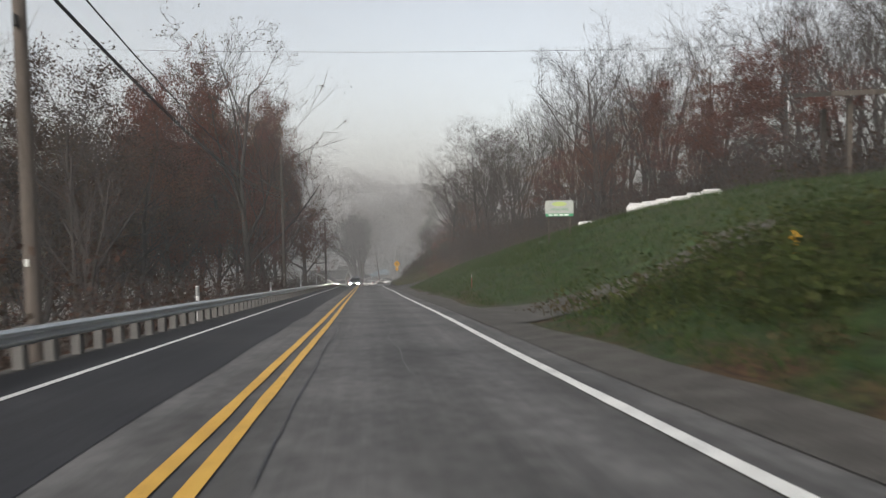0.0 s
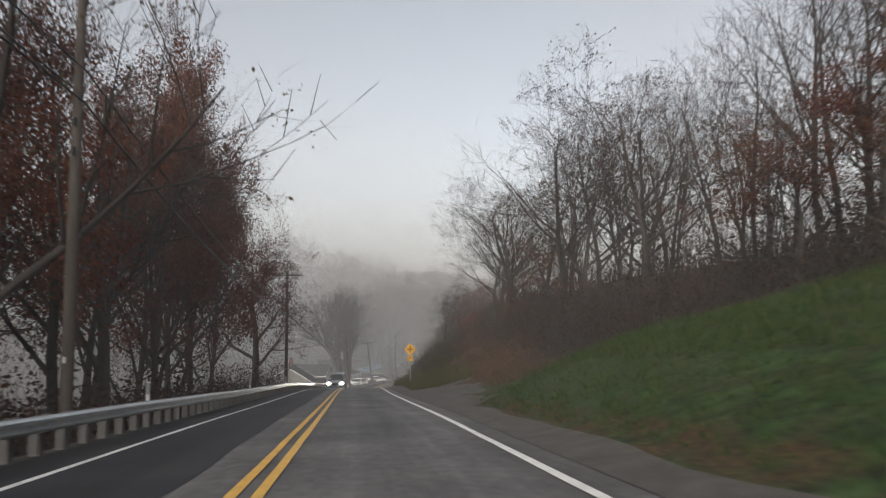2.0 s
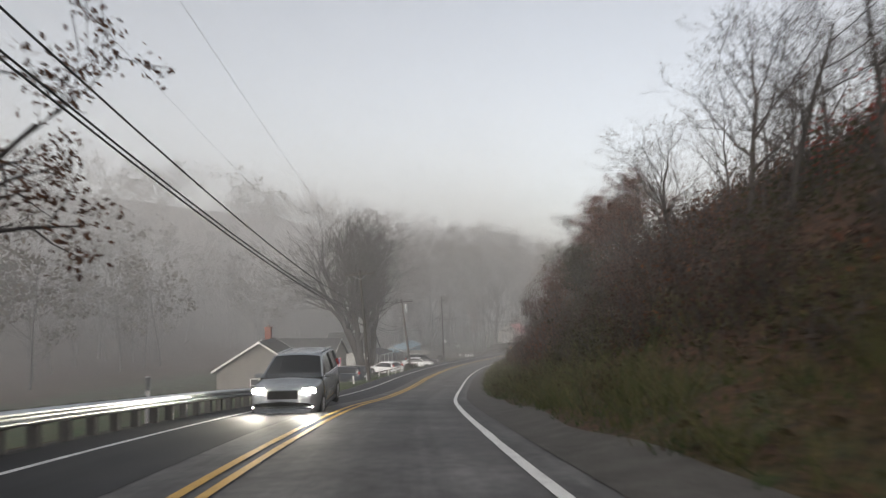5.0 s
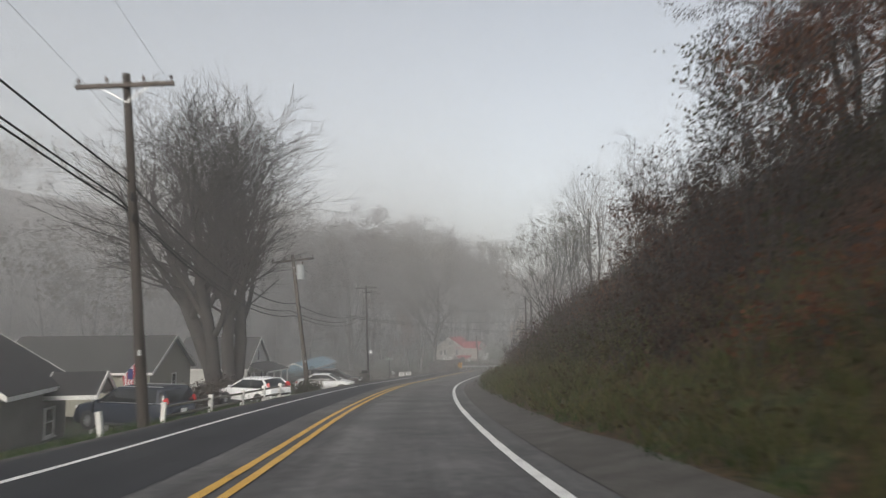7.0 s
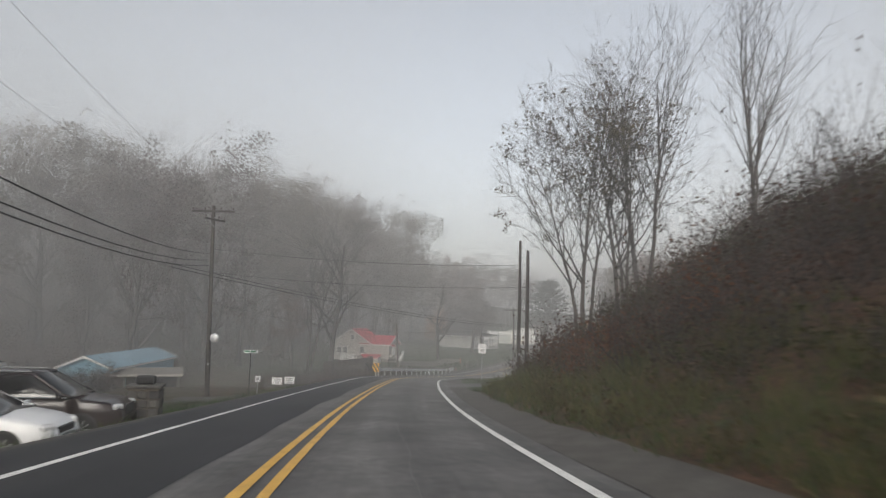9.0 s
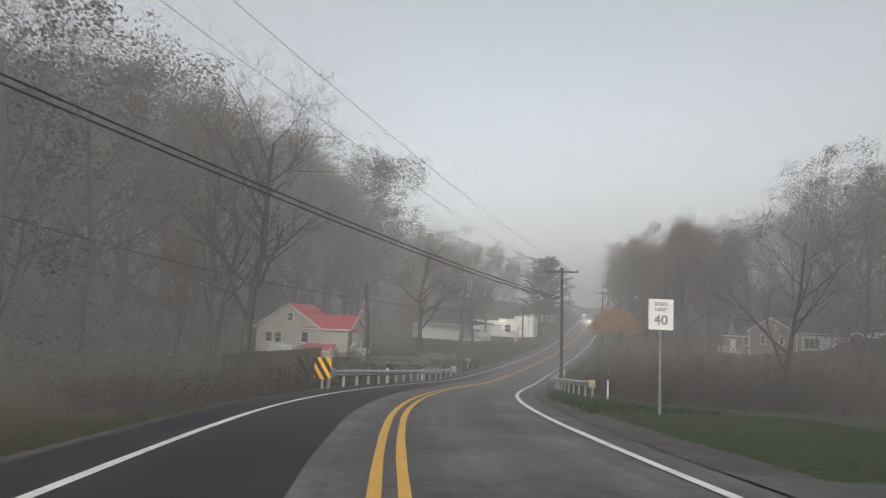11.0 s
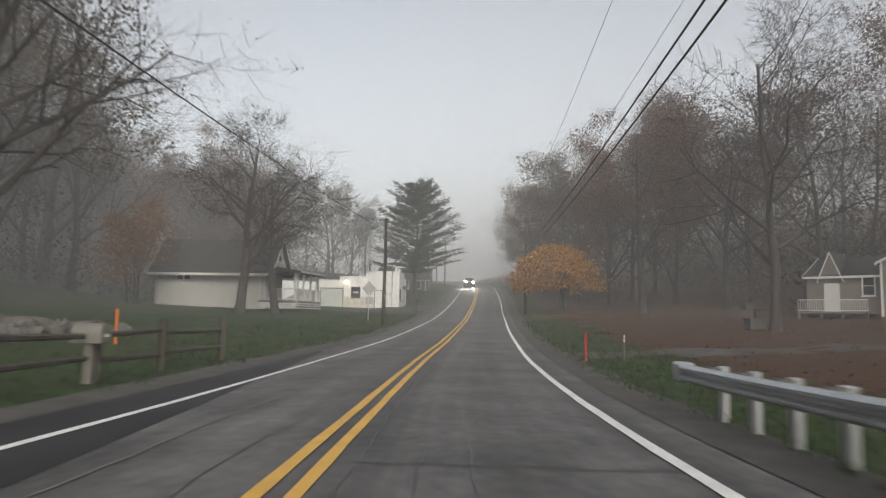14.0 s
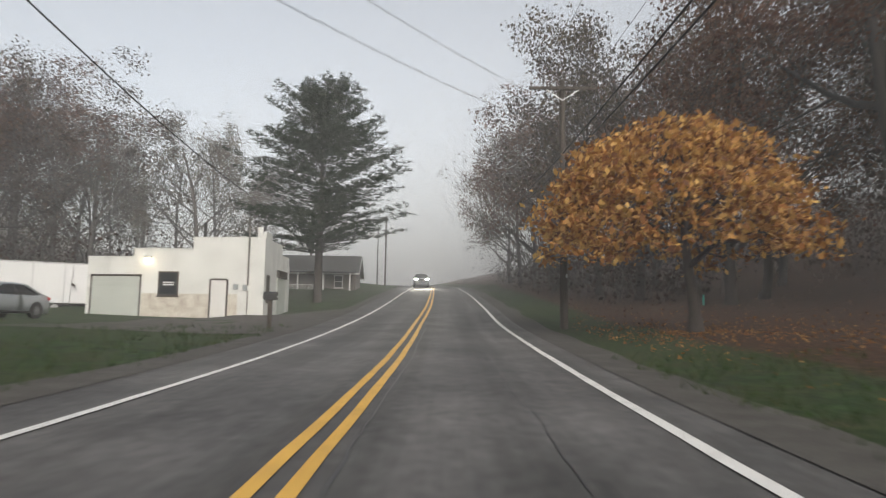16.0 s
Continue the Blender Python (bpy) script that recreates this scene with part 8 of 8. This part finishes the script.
def street_name_sign():
    o = thing("street_sign", pose(-10.6, 210.4, ground_z(-10.6, 210.4), 0, 0, -5), "green street name sign on a tall post", "road sign")
    cyl_part("post", (0, 0, -0.4), (0, 0, 2.45), 0.03, PLASTIC, o, n=8)
    box_part("blade", (0, 0, 2.55), (0.78, 0.012, 0.17), SIGN_W, o, "pale street name blade", 0.0)
    for dx in (-0.2, 0.15):
        box_part("bar", (dx, -0.012, 2.55), (0.28, 0.01, 0.08), SIGN_GR, o, "bar of writing", 0.0)
    q = thing("small_sign", pose(-10.15, 211.0, ground_z(-10.15, 211.0), 0, 0, -5), "small white square sign in the grass", "sign")
    cyl_part("post", (0, 0.02, -0.3), (0, 0.02, 1.0), 0.018, GALV, q, n=6)
    box_part("panel", (0, 0, 0.95), (0.3, 0.012, 0.34), SIGN_W, q, "", 0.0)
    box_part("bar", (0, -0.012, 0.95), (0.16, 0.01, 0.16), SIGN_BACK, q, "bar of writing", 0.0)
    for i, dx in enumerate((-0.45, 0.45)):
        x, y = -8.5 + dx * 0.95, 219.8 + dx * 0.2
        q = thing("yard_sign", pose(x, y, ground_z(x, y), 0, 0, -12), "small white yard sign on wire legs", "sign", "pair of yard signs")
        box_part("panel", (0, 0, 0.62), (0.7, 0.01, 0.48), SIGN_W, q, "", 0.0)
        for k in range(3):
            box_part("bar", (0, -0.01, 0.75 - 0.13 * k), (0.5 - 0.1 * k, 0.008, 0.06), SIGN_BACK, q, "bar of writing", 0.0)
        for e in (-0.25, 0.25):
            cyl_part("leg", (e, 0, -0.2), (e, 0, 0.4), 0.006, GALV, q, n=6)


street_name_sign()


def ball_light():
    o = thing("round_mirror", pose(-12.75, 212.5, -16.0, 0, 0, -8), "white round convex mirror fixed to the pole", "mirror")
    bm = bmesh.new()
    g = bmesh.ops.create_uvsphere(bm, u_segments=20, v_segments=12, radius=0.27)
    part("dome", bm, SIGN_W, o)
    cyl_part("bracket", (0, 0, 0), (-0.2, 0.3, 0), 0.03, GALV, o, n=8)


ball_light()


def diamond_back():
    x, y = 38.62, 300.84
    o = thing("warning_sign", pose(x, y, ground_z(x, y), 0, 0, yaw_at(314)), "back of a diamond warning sign with a plaque", "road sign")
    h = -18.35 - ground_z(x, y)
    cyl_part("post", (0, 0, -0.4), (0, 0, h + 0.2), 0.035, GALV, o, n=8)
    box_part("diamond", (0, 0.05, h - 0.35), (0.72, 0.012, 0.72), SIGN_BACK, o, "bare metal sign back", 0.0, pose(0, 0, 0, 0, 45, 0))
    box_part("plaque", (0, 0.05, h - 1.15), (0.5, 0.012, 0.5), SIGN_BACK, o, "bare metal plaque back", 0.0)


diamond_back()


# ---- fences, mailboxes, yard things ----
def white_fence():
    pts = [(-18.9, 151.4), (-18.2, 154.4), (-17.5, 157.4), (-16.9, 159.9), (-16.4, 161.8), (-16.0, 163.5)]
    f = thing("fence", Matrix(), "low white painted post and rail fence", "fence")
    for i, (x, y) in enumerate(pts):
        z = ground_z(x, y)
        box_part("post", (x, y, z + 0.26), (0.14, 0.14, 0.85), TRIM, f, "white fence post", 0.015, pose(0, 0, 0, 0, (-8 if i == 0 else 3 * (i % 2)), 0))
    for (x0, y0), (x1, y1) in zip(pts[1:-1], pts[2:]):
        for hh in (0.24, 0.54):
            a, b = Vector((x0, y0, ground_z(x0, y0) + hh)), Vector((x1, y1, ground_z(x1, y1) + hh))
            cyl_part("rail", a, b, 0.04, GREYW, f, "peeling pale fence rail", n=6)


white_fence()


def split_rail_fence():
    f = thing("fence", Matrix(), "dark weathered split-rail fence along the lawn", "fence")
    for run in ((264.8, 267.2, 269.4), (274.1, 276.9, 279.4, 282.8)):
        pts = [place(s, -5.05) for s in run]
        for p in pts:
            box_part("post", (p.x, p.y, p.z + 0.45), (0.15, 0.15, 1.25), DARKW, f, "dark fence post", 0.02)
        for a, b in zip(pts[:-1], pts[1:]):
            for hh in (0.38, 0.8):
                cyl_part("rail", a + Vector((0, 0, hh)), b + Vector((0, 0, hh + rng.uniform(-0.08, 0.05))), 0.055, DARKW, f, "dark split rail", 0.045, 6)


split_rail_fence()


def mailbox(x, y, yaw, body, post, label, big=False):
    o = thing("mailbox", pose(x, y, ground_z(x, y), 0, 0, yaw), label, "mailbox", "mailboxes")
    k = 1.05 if big else 0.9
    zb = 0.68 if big else 0.98
    box_part("post", (0, 0, zb / 2 - 0.1), (0.14 * k, 0.14 * k, zb + 0.2), post, o, "mailbox post", 0.01)
    bm = bmesh.new()
    w, l, h = 0.16 * k, 0.24 * k, 0.17 * k
    ring = [(-w / 1.0, 0), (w, 0)] + [(w * math.cos(a), h + w * math.sin(a) * 0.9) for a in np.linspace(0, math.pi, 9)]
    vs = [bm.verts.new((u, e, zb + v)) for e in (-l, l) for u, v in ring]
    n = len(ring)
    for j in range(n):
        bm.faces.new((vs[j], vs[(j + 1) % n], vs[n + (j + 1) % n], vs[n + j]))
    bm.faces.new(vs[:n][::-1])
    bm.faces.new(vs[n:])
    part("box", bm, body, o, "arched mailbox shell")
    box_part("door", (0, -l - 0.012, zb + h * 0.8), (w * 1.7, 0.015, h * 1.4), body, o, "mailbox door", 0.004)
    box_part("flag", (w + 0.012, -0.05, zb + 0.04 + h), (0.01, 0.05, 0.16), RED, o, "small red mailbox flag", 0.0)
    box_part("plate", (0, -l - 0.024, zb + 0.02 + h * 0.6), (w * 0.8, 0.008, 0.05), SIGN_W, o, "plain pale bar", 0.0)
    return o


MB_G = surface("beige_mailbox", [(0.14, 0.133, 0.1155), (0.196, 0.1855, 0.1645)], 2, 0.6, bump=0.1)
mailbox(20.1, 271.1, 60, MB_G, MB_G, "large beige mailbox standing by the split-rail fence", True)
mailbox(49.6, 314.2, 56, PLASTIC, DARKW, "black mailbox on a dark post by the road")
x, y = -12.9, 190.6
o = thing("mailbox_pillar", pose(x, y, ground_z(x, y), 0, 0, 0), "black mailbox on a square stone pillar", "mailbox", "mailboxes")
box_part("pillar", (0, 0, 0.42), (0.8, 0.8, 1.05), FOUND, o, "rough stone pillar", 0.03)
for i in range(4):
    for j in range(3):
        box_part("stone", (-0.27 + 0.27 * j, -0.405, 0.05 + 0.24 * i), (0.25, 0.04, 0.22), STONE, o, "", 0.03)
        box_part("stone", (0.405, -0.27 + 0.27 * j, 0.05 + 0.24 * i), (0.04, 0.25, 0.22), STONE, o, "", 0.03)
box_part("cap", (0, 0, 0.97), (0.9, 0.9, 0.08), STONE, o, "pale stone cap", 0.02)
box_part("box", (0, 0, 1.14), (0.5, 0.24, 0.24), PLASTIC, o, "black mailbox", 0.04)


def planter():
    o = thing("planter", pose(53.7, 282.0, ground_z(53.7, 282.0), 0, 0, -30), "pale square planter with a small roof and plants", "planter")
    bm = bmesh.new()
    add_box(bm, (0, 0, 0.28), (0.85, 0.85, 0.6), None, 0.03)
    add_box(bm, (0, 0, 0.56), (0.95, 0.95, 0.08), None, 0.02)
    part("tub", bm, STONE, o, "pale stone tub")
    cyl_part("stem", (0, 0, 0.5), (0, 0, 1.25), 0.05, DARKW, o, n=8)
    vs = [(-0.65, -0.45, 1.1), (0.65, -0.45, 1.1), (0.65, 0.45, 1.1), (-0.65, 0.45, 1.1), (-0.55, 0, 1.5), (0.55, 0, 1.5)]
    part_np("little_roof", vs, [(0, 1, 5, 4), (2, 3, 4, 5), (1, 2, 5), (3, 0, 4), (0, 3, 2, 1)], DARKW, o, "small dark gabled roof")


planter()


def bins_and_yard():
    """Bins, a white fence panel, low walls and timber round the red-roofed house."""
    base = RED_HOUSE
    for lx, ly, mat, lab in ((-0.8, -3.4, GREYW, "grey wheeled bin beside the red-roofed house"), (0.9, -3.2, PLASTIC, "black wheeled bin beside the red-roofed house")):
        q = base @ Vector((lx, ly, 0))
        o = thing("wheeled_bin", pose(q.x, q.y, ground_z(q.x, q.y), 0, 0, -20), lab, "bin", "bins")
        vs = [(-0.26, -0.3, 0.02), (0.26, -0.3, 0.02), (0.26, 0.3, 0.02), (-0.26, 0.3, 0.02), (-0.32, -0.38, 1.0), (0.32, -0.38, 1.0), (0.32, 0.38, 1.0), (-0.32, 0.38, 1.0)]
        part_np("tub", vs, [(0, 3, 2, 1), (4, 5, 6, 7), (0, 1, 5, 4), (1, 2, 6, 5), (2, 3, 7, 6), (3, 0, 4, 7)], mat, o)
        box_part("lid", (0, 0, 1.04), (0.7, 0.82, 0.07), mat, o, "", 0.02)
    q = base @ Vector((-3.2, -3.4, 0))
    o = thing("privacy_fence", pose(q.x, q.y, ground_z(q.x, q.y), 0, 0, -20), "white vinyl fence panel near the house", "fence")
    for i in range(12):
        box_part("board", (-1.0 + 0.18 * i, 0, 0.62), (0.17, 0.03, 1.2), TRIM, o, "", 0.004)
    box_part("rail", (0, 0.03, 1.05), (2.2, 0.05, 0.09), TRIM, o, "", 0.005)
    for lx, ly, ln, yw in ((6.5, 0.5, 7, -10), (8.5, -2.0, 5, 5), (9.0, 3.0, 5, -15)):
        q = base @ Vector((lx, ly, 0))
        o = thing("garden_wall", pose(q.x, q.y, ground_z(q.x, q.y), 0, 0, -25 + yw), "low pale garden wall of stacked blocks", "garden wall", "low garden walls")
        k = 0
        for row in range(2):
            for i in range(int(ln / 0.42)):
                box_part("block", (-ln / 2 + 0.42 * i + 0.21 * row, 0, 0.08 + 0.19 * row), (0.41, 0.28, 0.185), STONE, o, "", 0.015)


bins_and_yard()


def stone_heap():
    r = random.Random(12)
    o = thing("stone_pile", Matrix(), "heap of grey field stones along the lawn's edge", "stones", kind="stuff")
    bm = bmesh.new()
    for _ in range(260):
        p = place(r.uniform(271, 286), -r.uniform(8.8, 10.8))
        g = bmesh.ops.create_icosphere(bm, subdivisions=1, radius=r.uniform(0.09, 0.22))
        for v in g["verts"]:
            v.co = Vector((v.co.x * r.uniform(0.9, 1.3), v.co.y * r.uniform(0.8, 1.2), v.co.z * 0.7)) + p + Vector((0, 0, r.uniform(0, 0.3)))
    q = part("stones", bm, STONE, o)
    q["kind"] = "stuff"


stone_heap()


def board_fence():
    """A tall dark board fence in front of the red-roofed house."""
    a, b = Vector((-3.4, 249.4, 0)), Vector((3.9, 260.0, 0))
    yw = math.degrees(math.atan2((b - a).y, (b - a).x))
    o = thing("board_fence", pose(a.x, a.y, -21.4, 0, 0, yw), "tall dark weathered board fence overgrown with brush", "fence")
    n = int((b - a).length / 0.2)
    for i in range(n):
        box_part("board", (0.1 + 0.2 * i, rng.uniform(-0.01, 0.01), 0.75), (0.19, 0.03, 2.1 + rng.uniform(-0.05, 0.05)), DARKW, o, "", 0.004)
    for z in (0.35, 1.4):
        box_part("rail", (0.1 * n, 0.05, z), (0.2 * n, 0.06, 0.1), DARKW, o, "", 0.005)


board_fence()


# ---- side drives and patches ----
PALE = surface("pale_worn_strip", [(0.09, 0.085, 0.08), (0.14, 0.13, 0.125), (0.18, 0.17, 0.16)], 3, 0.8, bump=0.2)
def drive(name, s0, s1, d0, d1, label, material, skew=0.0):
    vs, fs = [], []
    ns, nd = 14, 16
    for i in range(ns + 1):
        for j in range(nd + 1):
            d = d0 + (d1 - d0) * j / nd
            flare = 1.6 * max(0, 1 - j / 3.0) ** 2
            a, b = s0 - flare, s1 + flare
            s = a + (b - a) * i / ns + skew * (j / nd) + 0.15 * noise.noise((i * 0.7, j * 0.9, s0))
            p = place(s, d)
            vs.append((p.x, p.y, p.z + 0.025))
    w = nd + 1
    for i in range(ns):
        for j in range(nd):
            fs.append((i * w + j, (i + 1) * w + j, (i + 1) * w + j + 1, i * w + j + 1))
    tagged(part_np(name, vs, fs, material, smooth=True), label, "driveway", kind="structure")


drive("driveway_hill", 15.6, 21.8, 3.8, 15, "grey gravel driveway entering the grassy hill", GRAVEL, 1)
drive("turnout", 70.5, 82.5, 3.8, 8.6, "worn gravel turnout beside the road", GRAVEL)
drive("side_road", 210.5, 215.0, 3.8, 22, "narrow asphalt side road joining at the bend", ASPHALT, 4)
drive("driveway_houses", 205.5, 211.5, -12, -3.6, "pale gravel drive between lawn and road", GRAVEL)
drive("driveway_lawn", 287, 289.5, 3.8, 20, "faint grassy gravel drive across the lawn", GRAVEL, 6)
drive("driveway_pad", 268.4, 272.0, -9.5, -4.4, "pale concrete drive beside the split-rail fence", PALE)
drive("driveway_garage", 326, 342, -12.5, -3.6, "dirty gravel forecourt before the garage", GRAVEL)


# ---- cracks, seams and patches in the road ----
TAR = surface("tar_seam", [(0.026, 0.026, 0.027), (0.045, 0.045, 0.046)], 4, 0.5, bump=0.1)
crng = random.Random(44)


def seam(s0, s1, d0, amp, width, material, name="tar_seam"):
    f = crng.uniform(0, 50)
    strip(name, s0, s1, lambda s: d0 + amp * noise.noise((s * 0.35, f, 0)) + 0.04 * noise.noise((s * 2.2, f, 3)), lambda s: d0 + width * (0.7 + 0.5 * noise.noise((s * 0.9, f, 7))) + amp * noise.noise((s * 0.35, f, 0)) + 0.04 * noise.noise((s * 2.2, f, 3)), 0.009, material, road, step=0.35)


for a, b, d in ((4, 16, 0.42), (30, 44, 0.36), (60, 82, 0.33), (150, 172, 0.4), (262, 300, 0.38), (300, 330, 0.34)):
    seam(a, b, d, 0.06, 0.03, TAR)
for a, b, d in ((8, 40, 1.6), (255, 275, -0.6), (262, 290, 0.9), (290, 325, 1.9), (268, 300, 1.3), (160, 200, 1.5)):
    seam(a, b, d, 0.14, 0.018, TAR)
seam(264, 276, -1.55, 0.05, 0.05, PALE, "worn_paint_line")
for s in (74.5, 86.5, 271, 296, 305):
    p, t, n = line_at(s)
    vs = []
    k = 16
    for i in range(k + 1):
        d = 0.3 + 3.2 * i / k
        for e in (-0.02, 0.025):
            w = e + 0.1 * noise.noise((d * 1.5, s, 0))
            vs.append((p[0] + n[0] * d + t[0] * w, p[1] + n[1] * d + t[1] * w, line_at(s + w)[0][2] + 0.010 + 0.02 * (1 - (d / 3.8) ** 2)))
    part_np("cross_crack", vs, [(2 * i, 2 * i + 1, 2 * i + 3, 2 * i + 2) for i in range(k)], TAR, road)
